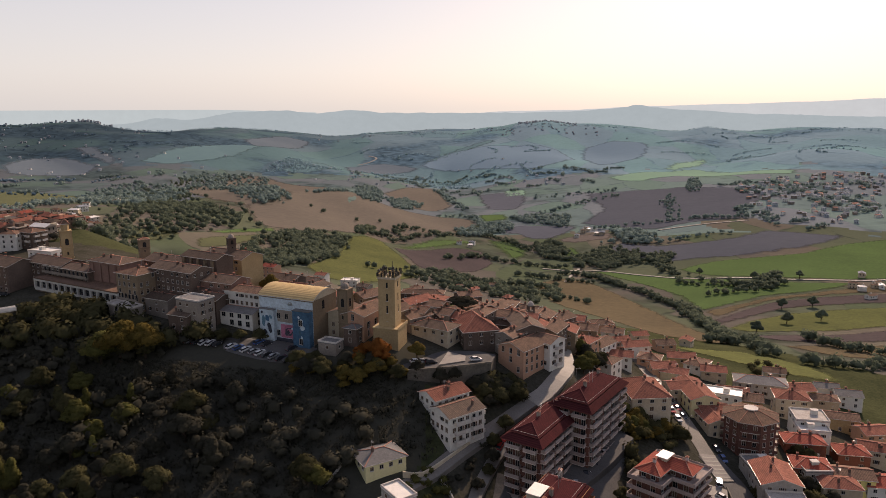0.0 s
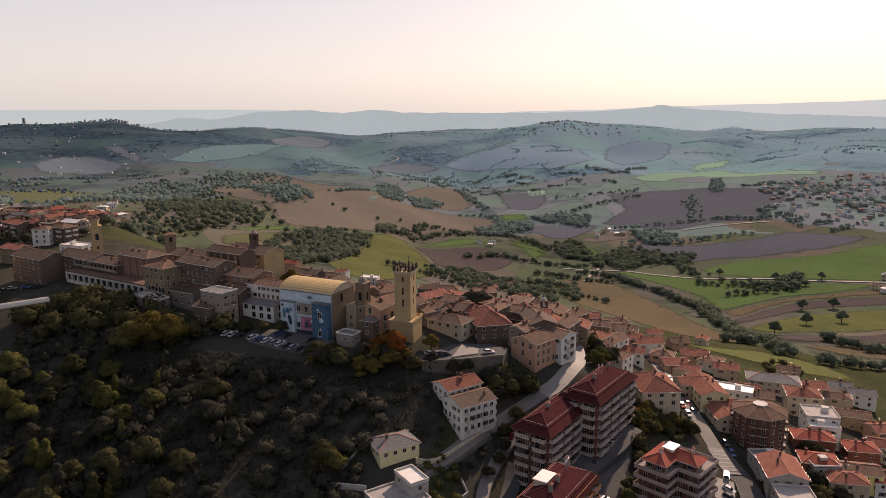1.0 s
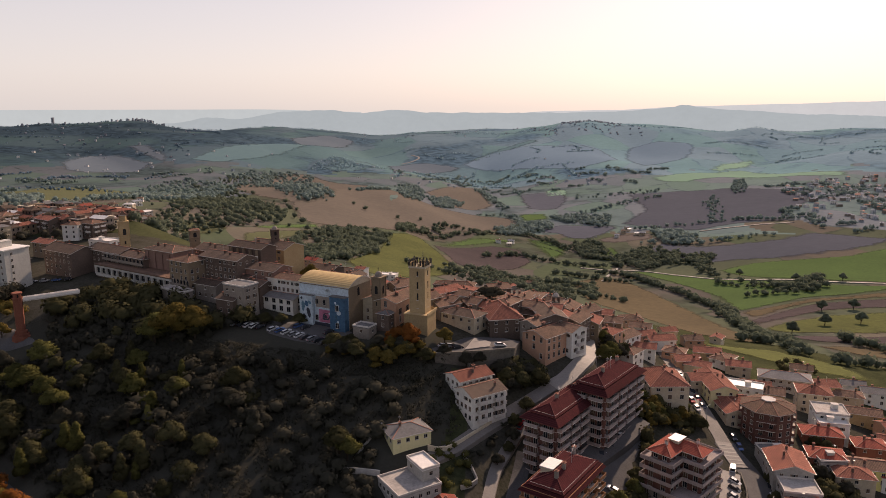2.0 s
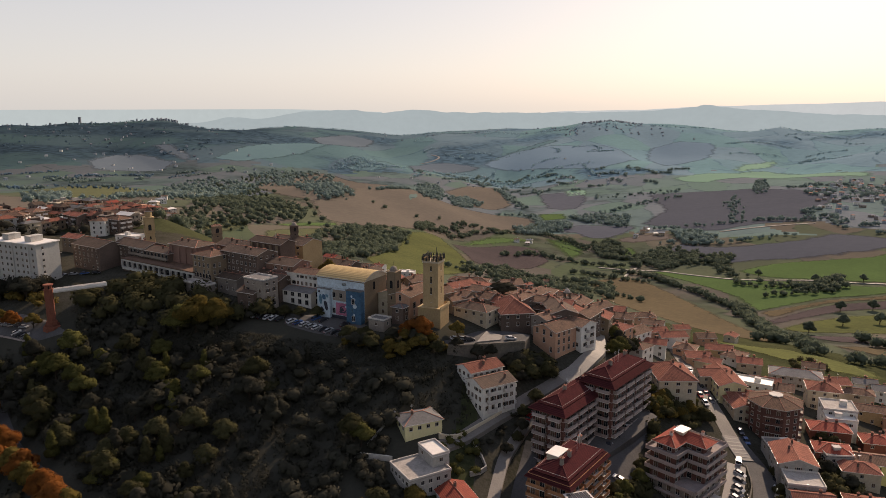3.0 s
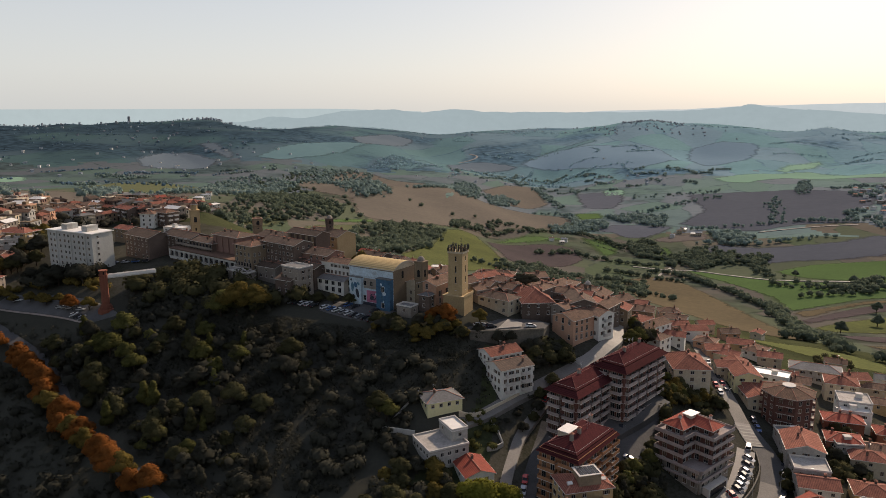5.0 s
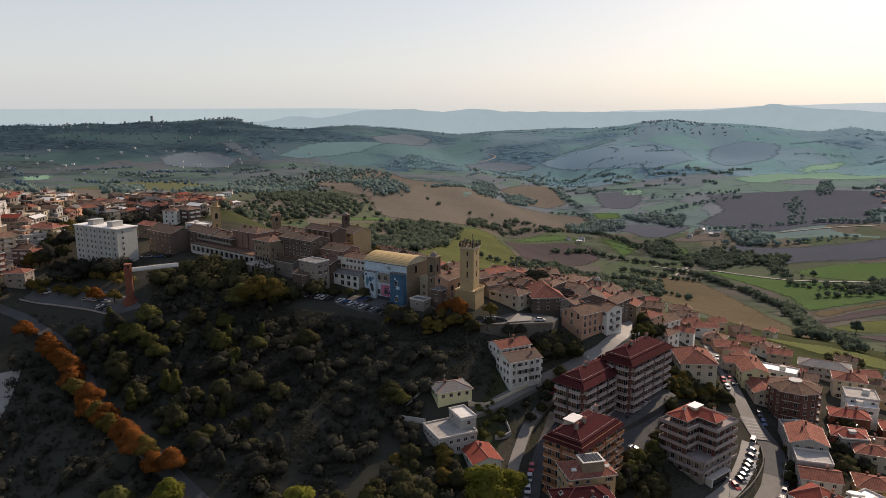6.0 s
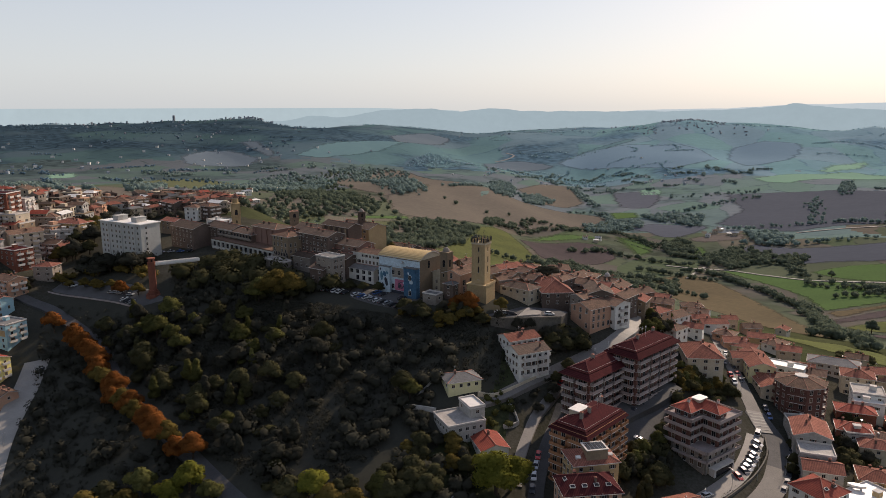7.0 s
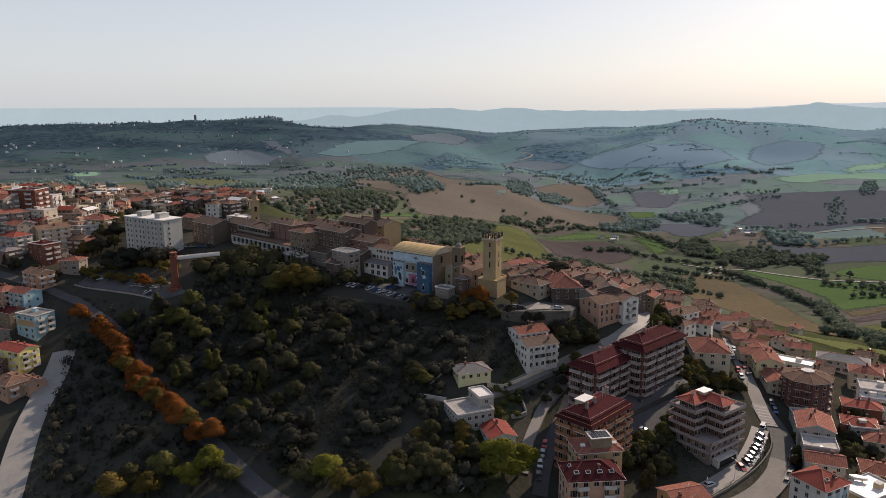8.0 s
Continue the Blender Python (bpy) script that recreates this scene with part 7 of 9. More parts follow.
q = apartments(27.3, 164.6, 1.0, 24.0, 13.0, 58, wall="orangebrick", rail="orangebrick", skirt=0.7, storeys=7, sides_="SW", label="ochre and brick flats with a dark red roof", seed=7)
roof_terrace(q, -2.5, 2.5, 1.0, 5.5, 3.6, 1.3, "stucco", "whiteroof")
stepped_flats(66.0, 188.0, 1.6, 18.0, 15.5, 48)
eight_sided_flats(111.0, 237.5, -8.6, 9.3, 22)
house(72.8, 241.0, 0.3, 14.0, 17.9, 4, "stucco", "hip", "tile", windows="SWE", rise=3.4, gap=4.0, size=(1.3, 1.5), styles=("plain", "shut", "half"), label="large cream house with a terracotta hipped roof")
house(99.6, 262.2, -9.1, 10.5, 20.9, 2, "lemon", "gable", "tile", windows="SWE", gap=3.4, label="pale yellow house with a long terracotta roof")
house(101.3, 246.4, -13.2, 9.5, 13.0, 4, "stucco", "gable", "tile", windows="SWE", gap=3.4, label="low cream house with a terracotta roof")
house(106.6, 207.5, -15.3, 12.0, 15.0, -8, "grey", "gable", "tile", windows="SWE", gap=3.0, label="grey house with a terracotta roof beside the street")
house(105.2, 195.0, -17.6, 11.0, 9.4, -8, "grey", "flat", "flat", windows="SWE", gap=3.0, chimneys=0, label="grey house part with a flat roof terrace")
house(104.5, 186.0, -19.0, 12.0, 9.0, -8, "grey", "gable", "tile", windows="SWE", gap=3.0, rise=1.6, label="lower grey house with a stepped terracotta roof")
q = house(98.6, 168.8, -17.7, 12.0, 12.0, 40, "white", "hip", "brightred", windows="SW", gap=2.8, rise=3.2, label="white house with blue panels and a red mansard roof")
for k in (-3.6, 0.4, 3.8):
    bm = bmesh.new()
    box(bm, -0.9, 0.9, -0.06, 0, 0.5, 9.0)
    part("blue_panel", bm, "blue", q, m=pose(k, -6.0, 0))
skylights(q, ((-2, -3.4, 1.5, 0, 28), (2, -3.4, 1.5, 0, 28)))
house(115.0, 174.0, -22.0, 16.0, 11.0, 40, "ochre", "flat", "whiteroof", windows="SW", gap=3.0, label="low workshop with a white flat roof")
def long_tank(x, y, z, rot, length=5.4, width=2.2, high=1.3):
    """A long pointed tank with a rounded belly and a flat rim, on two trestles."""
    root = thing("water_tank", x, y, z, rot)
    bm = bmesh.new()
    rows = []
    for k in range(13):
        u = -1 + k / 6
        wide = width / 2 * max(0.05, 1 - abs(u) ** 2.4)
        rows.append([bm.verts.new((u * length / 2, wide * math.cos(a), 0.35 + high * (1 - math.sin(a) * (1 - 0.25 * u * u)))) for a in [math.pi * j / 8 for j in range(9)]])
    for p, q in zip(rows, rows[1:]):
        for j in range(8):
            bm.faces.new((p[j], p[j + 1], q[j + 1], q[j]))
        bm.faces.new((p[8], p[0], q[0], q[8]))
    bm.faces.new(rows[0]), bm.faces.new(rows[-1][::-1])
    bmesh.ops.recalc_face_normals(bm, faces=bm.faces)
    part("hull", bm, "whiteroof", root)
    for u in (-1.3, 1.3):
        bm = bmesh.new()
        box(bm, u - 0.15, u + 0.15, -0.8, 0.8, 0, 0.75)
        part("trestle", bm, "steel", root)
    return tagged(root, "long white boat-shaped tank on a flat white roof", "tank")


long_tank(112.6, 177.6, -21.98, -15)
q = house(27.0, 138.2, -7.2, 16.5, 11.0, 18, "pink", "hip", "redtile", windows="SW", gap=2.7, rise=3.2, size=(1.3, 2.0), balconies="S", label="rose rendered flats with dormers in a red roof")
skylights(q, ((-5.5, -3.4, 1.3, 0, 30), (-2.0, -3.4, 1.3, 0, 30), (1.5, -3.4, 1.3, 0, 30), (5.0, -3.4, 1.3, 0, 30), (-6.4, 1.0, 1.2, -90, 30)))
q = house(27.8, 150.0, -4.4, 14.0, 10.0, 22, "ochre", "hip", "tile", windows="SW", gap=2.9, rise=2.4, label="ochre house with a roof terrace and skylight")
room = roof_terrace(q, 0.5, -1.5, 0.6, 6.5, 5.0, 3.0, "sandwall", "trim")
for k in range(5):
    bm = bmesh.new()
    box(bm, -0.52, 0.52, -2.1, 2.1, 0, 0.07)
    part("pane", bm, "glass", room, m=pose((k - 2) * 1.2, 0, 3.21))
skylights(q, ((-5.0, -2.6, 1.1, 0, 26), (5.2, -2.4, 1.1, 0, 26)), "whiteroof")
house(56.0, 140.0, -18.0, 12.0, 11.0, 30, "ochre", "gable", "tile", windows="SW", label="ochre house with a terracotta roof")

def bell_turret(x, y, top, side=2.6):
    """A slim brick turret with four arches under a small pale dome."""
    z = gz(x, y)
    root = thing("bell_turret", x, y, z, 10)
    e = top - z
    h = side / 2
    bm = bmesh.new()
    box(bm, -h, h, -h, h, -1, e - 4.6)
    part("shaft", bm, "oldbrick", root)
    bm = bmesh.new()
    box(bm, -h - .2, h + .2, -h - .2, h + .2, e - 4.6, e - 4.35)
    part("string_course", bm, "stone", root)
    for sx in (-1, 1):
        for sy in (-1, 1):
            bm = bmesh.new()
            box(bm, sx * h - (.55 if sx > 0 else 0), sx * h + (.55 if sx < 0 else 0), sy * h - (.55 if sy > 0 else 0), sy * h + (.55 if sy < 0 else 0), e - 4.35, e - 2.4)
            part("pier", bm, "oldbrick", root)
    bm = bmesh.new()
    box(bm, -h - .25, h + .25, -h - .25, h + .25, e - 2.4, e - 2.1)
    part("cornice", bm, "stone", root)
    bm = bmesh.new()
    for (r0, z0), (r1, z1) in zip(((1.2, -2.1), (1.18, -1.6), (0.95, -1.1), (0.55, -0.75)), ((1.18, -1.6), (0.95, -1.1), (0.55, -0.75), (0.12, -0.6))):
        beam(bm, (0, 0, e + z0), (0, 0, e + z1), r0, 0, 12, r1)
    part("dome", bm, "grey", root, "pale grey dome")
    bm = bmesh.new()
    beam(bm, (0, 0, e - 0.65), (0, 0, e), 0.12, 0, 6, 0.05)
    part("finial", bm, "steel", root)
    return tagged(root, "small brick bell turret with a pale dome", "bell tower")


bell_turret(34.6, 268.0, 26.0)

# ---------------------------------------------------------------- houses of the old town
house(-9.7, 322.9, 15.1, 20.0, 7.0, -8, "oldbrick", "hip", "oldtile", windows="SW", group="houses of the old town")
house(-10.8, 263.8, 27.5, 12.0, 8.0, 42, "oldbrick", "gable", "tile", windows="SW", group="houses of the old town")
house(-3.6, 262.9, 26.4, 10.0, 8.0, -30, "sandwall", "gable", "oldtile", windows="SW", group="houses of the old town")
house(11.1, 306.4, 18.0, 10.0, 9.0, 20, "oldbrick", "gable", "oldtile", windows="SW", group="houses of the old town")
house(60.4, 794.5, -100.4, 13.0, 8.0, -15, "grey", "gable", "oldtile", windows="SW", group="houses of the old town")
house(16.5, 716.7, -81.8, 8.0, 6.0, 35, "oldbrick", "gable", "oldtile", windows="SW", group="houses of the old town")
house(-9.1, 256.0, 25.9, 9.0, 8.0, -30, "sandwall", "gable", "oldtile", windows="SW", group="houses of the old town")
house(0.1, 257.9, 24.6, 9.0, 8.0, -29, "dimwall", "gable", "oldtile", windows="SW", group="houses of the old town")
house(14.0, 255.6, 25.2, 11.0, 8.0, 59, "oldbrick", "hip", "oldtile", windows="SW", group="houses of the old town")
house(21.4, 268.9, 23.6, 10.0, 8.0, 59, "oldbrick", "gable", "oldtile", windows="SW", group="houses of the old town")
house(26.2, 260.1, 22.5, 10.0, 9.0, -24, "dimwall", "gable", "oldtile", windows="SW", group="houses of the old town")
house(30.3, 258.3, 22.1, 12.0, 9.0, -17, "oldbrick", "gable", "tile", windows="SW", group="houses of the old town")
house(34.3, 255.3, 19.7, 10.0, 9.0, 64, "oldbrick", "gable", "tile", windows="SW", group="houses of the old town")
house(24.4, 241.6, 21.3, 9.0, 8.0, 47, "dimwall", "gable", "oldtile", windows="SW", group="houses of the old town")
house(39.3, 270.7, 19.1, 11.0, 9.0, 64, "oldbrick", "gable", "oldtile", windows="SW", group="houses of the old town")
house(41.0, 256.9, 18.5, 12.0, 9.0, 60, "oldbrick", "gable", "oldtile", windows="SW", group="houses of the old town")
house(35.8, 285.1, 17.7, 9.0, 8.0, -29, "oldbrick", "gable", "oldtile", windows="SW", group="houses of the old town")
house(51.7, 301.1, 9.1, 12.0, 9.0, 41, "oldbrick", "gable", "oldtile", windows="SW", group="houses of the old town")
house(65.0, 337.2, -2.3, 12.0, 9.0, -22, "oldbrick", "gable", "tile", windows="SW", group="houses of the old town")
house(62.4, 297.0, 5.7, 11.0, 9.0, -16, "sandwall", "gable", "oldtile", windows="SW", group="houses of the old town")
house(49.0, 267.2, 14.3, 9.0, 8.0, 71, "sandwall", "gable", "tile", windows="SW", group="houses of the old town")
house(-64.7, 327.1, 20.1, 14.0, 9.0, -24, "oldbrick", "gable", "duskytile", windows="SW", group="houses of the old town")
house(-72.0, 311.9, 25.2, 16.0, 9.0, -26, "oldbrick", "gable", "duskytile", windows="SW", group="houses of the old town")
house(-133.1, 531.2, -18.4, 12.0, 9.0, -26, "pink", "gable", "brightred", windows="SW", group="houses of the old town")
house(-62.7, 286.4, 27.6, 14.0, 8.0, -24, "dimwall", "gable", "tile", windows="SW", group="houses of the old town")
house(-97.2, 549.3, -29.6, 9.0, 8.0, -20, "white", "gable", "tile", windows="SW", group="houses of the old town")
house(-76.4, 562.1, -37.5, 14.0, 9.0, -10, "white", "flat", "whiteroof", windows="SW", group="houses of the old town")
house(-60.3, 522.7, -32.3, 10.0, 8.0, -25, "dimwall", "gable", "duskytile", windows="SW", group="houses of the old town")
house(-42.4, 277.1, 26.3, 10.0, 9.0, 60, "dimwall", "gable", "tile", windows="SW", group="houses of the old town")
house(-31.2, 279.3, 25.7, 10.0, 9.0, 44, "sandwall", "gable", "oldtile", windows="SW", group="houses of the old town")
house(-55.6, 299.3, 24.3, 10.0, 8.0, 64, "dimwall", "gable", "duskytile", windows="SW", group="houses of the old town")
house(-25.2, 616.8, -57.9, 9.0, 7.0, 20, "stucco", "gable", "oldtile", windows="SW", group="houses of the old town")
house(-17.7, 251.3, 27.7, 9.0, 8.0, 47, "sandwall", "gable", "oldtile", windows="SW", group="houses of the old town")
house(-9.8, 274.0, 23.7, 11.0, 8.0, -24, "sandwall", "hip", "tile", windows="SW", group="houses of the old town")
house(-3.8, 285.0, 21.9, 12.0, 8.0, 59, "dimwall", "hip", "tile", windows="SW", group="houses of the old town")
house(11.0, 277.2, 22.1, 10.0, 8.0, 33, "dimwall", "hip", "oldtile", windows="SW", group="houses of the old town")
house(17.2, 271.5, 22.0, 11.0, 8.0, 43, "dimwall", "hip", "oldtile", windows="SW", group="houses of the old town")
house(22.5, 266.9, 21.3, 11.0, 8.0, 37, "dimwall", "gable", "tile", windows="SW", group="houses of the old town")
house(32.2, 712.6, -84.1, 10.0, 8.0, 46, "dimwall", "gable", "tile", windows="SW", group="houses of the old town")
house(26.5, 283.6, 20.1, 11.0, 8.0, 69, "dimwall", "hip", "oldtile", windows="SW", group="houses of the old town")
house(30.6, 270.2, 19.4, 11.0, 8.0, 43, "dimwall", "gable", "oldtile", windows="SW", group="houses of the old town")
house(-10.6, 252.3, 25.1, 10.0, 8.0, 38, "dimwall", "gable", "oldtile", windows="SW", group="houses of the old town")
house(26.4, 256.9, 20.2, 10.0, 8.0, -24, "oldbrick", "gable", "oldtile", windows="SW", group="houses of the old town")
house(65.1, 683.5, -84.9, 10.0, 8.0, 63, "oldbrick", "hip", "tile", windows="SW", group="houses of the old town")
house(40.1, 280.5, 15.6, 11.0, 8.0, 39, "sandwall", "hip", "tile", windows="SW", group="houses of the old town")
house(6.4, 256.7, 23.5, 10.0, 8.0, 47, "dimwall", "hip", "tile", windows="SW", group="houses of the old town")
house(0.4, 258.5, 24.1, 10.0, 8.0, 36, "oldbrick", "gable", "oldtile", windows="SW", group="houses of the old town")
house(44.4, 272.8, 14.0, 10.0, 8.0, 39, "sandwall", "gable", "oldtile", windows="SW", group="houses of the old town")
house(-95.6, 250.9, 26.5, 9.0, 8.0, -24, "oldbrick", "gable", "duskytile", windows="SW", group="houses of the old town")
house(-96.8, 269.2, 30.4, 12.0, 9.0, -33, "dimwall", "gable", "duskytile", windows="SW", group="houses of the old town")
house(-88.7, 262.2, 29.6, 11.0, 9.0, -26, "oldbrick", "gable", "duskytile", windows="SW", group="houses of the old town")
house(-84.5, 267.5, 29.0, 11.0, 9.0, 62, "oldbrick", "gable", "duskytile", windows="SW", group="houses of the old town")
house(-83.5, 277.0, 28.9, 10.0, 9.0, 56, "sandwall", "gable", "duskytile", windows="SW", group="houses of the old town")
house(-75.8, 268.5, 28.4, 10.0, 8.0, -23, "rosewall", "hip", "duskytile", windows="SW", group="houses of the old town")
house(-68.2, 261.7, 27.7, 10.0, 8.0, 58, "rosewall", "gable", "duskytile", windows="SW", group="houses of the old town")

# houses going down the ridge
house(88.9, 378.6, -17.6, 12.0, 9.0, 4, "pink", "hip", "oldtile", windows="SW", group="houses below the ridge")
house(88.9, 352.4, -14.1, 11.0, 9.0, -21, "white", "gable", "oldtile", windows="SW", group="houses below the ridge")
house(67.3, 288.2, 1.6, 12.0, 9.0, 45, "white", "gable", "oldtile", windows="SW", group="houses below the ridge")
house(84.4, 322.9, -8.8, 9.0, 8.0, 12, "pink", "gable", "tile", windows="SW", group="houses below the ridge")
house(90.9, 319.6, -10.0, 13.0, 9.0, 10, "white", "gable", "tile", windows="SW", group="houses below the ridge")
house(120.4, 366.0, -25.1, 10.0, 9.0, 5, "pink", "gable", "oldtile", windows="SW", group="houses below the ridge")
house(94.8, 306.8, -11.6, 10.0, 8.0, -26, "pink", "hip", "oldtile", windows="SW", group="houses below the ridge")
house(97.1, 295.7, -11.6, 11.0, 9.0, 2, "pink", "gable", "tile", windows="SW", group="houses below the ridge")
house(117.6, 330.9, -19.9, 13.0, 9.0, -12, "ochre", "gable", "tile", windows="SW", group="houses below the ridge")
house(122.9, 322.2, -20.2, 12.0, 9.0, 48, "white", "hip", "oldtile", windows="SW", group="houses below the ridge")
house(126.8, 312.9, -20.1, 11.0, 9.0, -16, "stucco", "gable", "tile", windows="SW", group="houses below the ridge")
house(101.4, 291.2, -12.5, 11.0, 8.0, -28, "stucco", "gable", "tile", windows="SW", group="houses below the ridge")
house(95.5, 266.5, -9.0, 12.0, 9.0, 5, "stucco", "gable", "tile", windows="SW", group="houses below the ridge")
house(114.2, 274.4, -15.2, 18.0, 8.0, -25, "white", "flat", "whiteroof", windows="SW", group="houses below the ridge")
house(103.0, 252.4, -12.9, 11.0, 9.0, 5, "white", "gable", "tile", windows="SW", group="houses below the ridge")
house(124.3, 275.5, -17.8, 16.0, 9.0, -20, "ochre", "gable", "oldtile", windows="SW", group="houses below the ridge")
house(144.6, 303.1, -21.9, 22.0, 11.0, -18, "grey", "hip", "slate", windows="SW", group="houses below the ridge")
house(146.6, 278.6, -18.7, 13.0, 11.0, -15, "stucco", "hip", "tile", windows="SW", group="houses below the ridge")
house(143.5, 257.7, -18.5, 12.0, 11.0, -12, "white", "flat", "flat", windows="SW", group="houses below the ridge")
house(169.4, 296.6, -27.5, 14.0, 8.0, -18, "stucco", "hip", "oldtile", windows="SW", group="houses below the ridge")
house(166.1, 275.7, -26.8, 14.0, 8.0, -18, "ochre", "gable", "oldtile", windows="SW", group="houses below the ridge")
house(183.3, 317.1, -30.5, 10.0, 8.0, -15, "white", "gable", "slate", windows="SW", group="houses below the ridge")
house(188.3, 307.9, -30.4, 11.0, 9.0, -15, "white", "gable", "slate", windows="SW", group="houses below the ridge")
house(134.3, 244.0, -21.3, 14.0, 9.0, -10, "redbrick", "hip", "brightred", windows="SW", group="houses below the ridge")
house(151.6, 242.2, -25.0, 11.0, 9.0, -10, "redbrick", "hip", "brightred", windows="SW", group="houses below the ridge")
house(127.7, 223.2, -21.5, 9.0, 8.0, 0, "grey", "flat", "slate", windows="SW", group="houses below the ridge")
house(138.8, 221.8, -22.9, 15.0, 9.0, -12, "yellow", "gable", "oldtile", windows="SW", group="houses below the ridge")
house(164.0, 246.8, -26.2, 12.0, 9.0, -24, "stucco", "gable", "tile", windows="SW", group="houses below the ridge")
house(149.5, 219.8, -25.0, 12.0, 10.0, -10, "white", "gable", "brightred", windows="SW", group="houses below the ridge")
house(173.6, 264.2, -27.7, 12.0, 9.0, 5, "pink", "gable", "tile", windows="SW", group="houses below the ridge")
house(106.4, 219.9, -17.5, 9.0, 7.0, 0, "grey", "flat", "slate", windows="SW", group="houses below the ridge")
house(76.1, 285.5, -2.6, 9.0, 8.0, -15, "white", "gable", "tile", windows="SW", group="houses below the ridge")
house(110.7, 381.5, -25.3, 9.0, 8.0, 9, "stucco", "gable", "tile", windows="SW", group="houses below the ridge")
house(58.3, 276.6, 6.8, 10.0, 8.0, 50, "pink", "hip", "tile", windows="SW", group="houses below the ridge")
house(64.3, 261.6, 3.7, 9.0, 8.0, 50, "white", "hip", "oldtile", windows="SW", group="houses below the ridge")
house(153.1, 422.6, -42.6, 8.0, 7.0, 56, "stucco", "gable", "tile", windows="SW", group="houses below the ridge")
house(165.2, 332.4, -28.6, 10.0, 8.0, -19, "stucco", "gable", "oldtile", windows="SW", group="houses below the ridge")
house(141.7, 252.0, -20.4, 11.0, 10.0, -10, "white", "flat", "whiteroof", windows="SW", group="houses below the ridge")
house(161.5, 302.0, -25.0, 12.0, 10.0, 4, "ochre", "gable", "tile", windows="SW", group="houses below the ridge")
house(127.7, 225.7, -21.3, 12.0, 9.0, -12, "redbrick", "hip", "brightred", windows="SW", group="houses below the ridge")
house(132.4, 215.7, -23.0, 12.0, 9.0, -10, "stucco", "hip", "tile", windows="SW", group="houses below the ridge")
house(124.3, 192.3, -23.7, 12.0, 10.0, -10, "ochre", "hip", "tile", windows="SW", group="houses below the ridge")
house(55.2, 150.8, -18.2, 12.0, 10.0, 30, "ochre", "gable", "tile", windows="SW", group="houses below the ridge")
house(122.9, 280.8, -17.5, 12.0, 9.0, -16, "ochre", "gable", "tile", windows="SW", group="houses below the ridge")

# ---------------------------------------------------------------- houses of the newer quarter
house(-240.1, 204.2, -11.4, 17.0, 10.0, -12, "yellow", "gable", "brightred", windows="SE", balconies="SE", group="houses of the newer quarter", gap=3.6)
BLUE = house(-248.7, 226.0, -1.4, 14.0, 11.0, -12, "blue", "flat", "slate", windows="SE", balconies="E", group="houses of the newer quarter", gap=3.6)
bm = bmesh.new()
box(bm, -6.2, 6.2, -0.12, 0, 0, 3.0)
part("ochre_band", bm, "ochre", BLUE, "ochre painted storey", pose(0, -5.5, -1.4 - BLUE.location.z - 5.6))
house(-268.4, 241.5, 4.9, 13.0, 10.0, -15, "blue", "gable", "tile", windows="SE", balconies="S", group="houses of the newer quarter", gap=3.6)
house(-265.9, 229.1, -1.9, 11.0, 9.0, -15, "sandwall", "gable", "redtile", windows="SE", group="houses of the newer quarter", gap=3.6)
house(-281.8, 242.1, 5.3, 12.0, 10.0, -15, "pink", "hip", "tile", windows="SE", balconies="SE", group="houses of the newer quarter", gap=3.6)
house(-264.0, 215.0, -8.5, 11.0, 9.0, -10, "dimwall", "gable", "tile", windows="SE", group="houses of the newer quarter", gap=3.6)
house(-228.3, 186.8, -19.4, 16.0, 11.0, -20, "pink", "hip", "oldtile", windows="SE", balconies="E", group="houses of the newer quarter", gap=3.6)
house(-220.1, 189.7, -20.4, 11.0, 8.0, -20, "pink", "gable", "oldtile", windows="SE", group="houses of the newer quarter", gap=3.6)
house(-247.3, 196.3, -16.4, 12.0, 10.0, 8, "rosewall", "gable", "oldtile", windows="SE", balconies="S", group="houses of the newer quarter", gap=3.6)
house(-273.3, 257.1, 11.5, 14.0, 10.0, -18, "pink", "gable", "oldtile", windows="SE", balconies="SE", group="houses of the newer quarter", gap=3.6)
house(-267.7, 277.4, 14.5, 11.0, 9.0, 10, "dimwall", "hip", "tile", windows="SE", group="houses of the newer quarter", gap=3.6)
house(-289.6, 280.8, 22.2, 14.0, 11.0, -15, "redbrick", "flat", "redtile", windows="SE", balconies="E", group="houses of the newer quarter", gap=3.6)
house(-286.5, 286.2, 17.2, 10.0, 8.0, -15, "dimwall", "gable", "oldtile", windows="SE", group="houses of the newer quarter", gap=3.6)
house(-288.3, 307.4, 20.8, 13.0, 10.0, 0, "rosewall", "gable", "oldtile", windows="SE", balconies="S", group="houses of the newer quarter", gap=3.6)
house(-279.0, 308.3, 19.2, 11.0, 9.0, 64, "sandwall", "gable", "tile", windows="SE", group="houses of the newer quarter", gap=3.6)
house(-300.9, 299.6, 28.0, 18.0, 11.0, 60, "stucco", "gable", "oldtile", windows="SE", balconies="SE", group="houses of the newer quarter", gap=3.6)
house(-295.5, 311.8, 25.1, 13.0, 11.0, 20, "dimwall", "flat", "slate", windows="SE", balconies="E", group="houses of the newer quarter", gap=3.6)
house(-289.9, 317.8, 26.8, 12.0, 10.0, 40, "grey", "flat", "flat", windows="SE", balconies="S", group="houses of the newer quarter", gap=3.6)
house(-308.3, 279.4, 26.7, 16.0, 11.0, -12, "grey", "hip", "brightred", windows="SE", balconies="SE", group="houses of the newer quarter", gap=3.6)
house(-306.1, 270.1, 20.2, 14.0, 10.0, -10, "rosewall", "hip", "slate", windows="SE", balconies="E", group="houses of the newer quarter", gap=3.6)
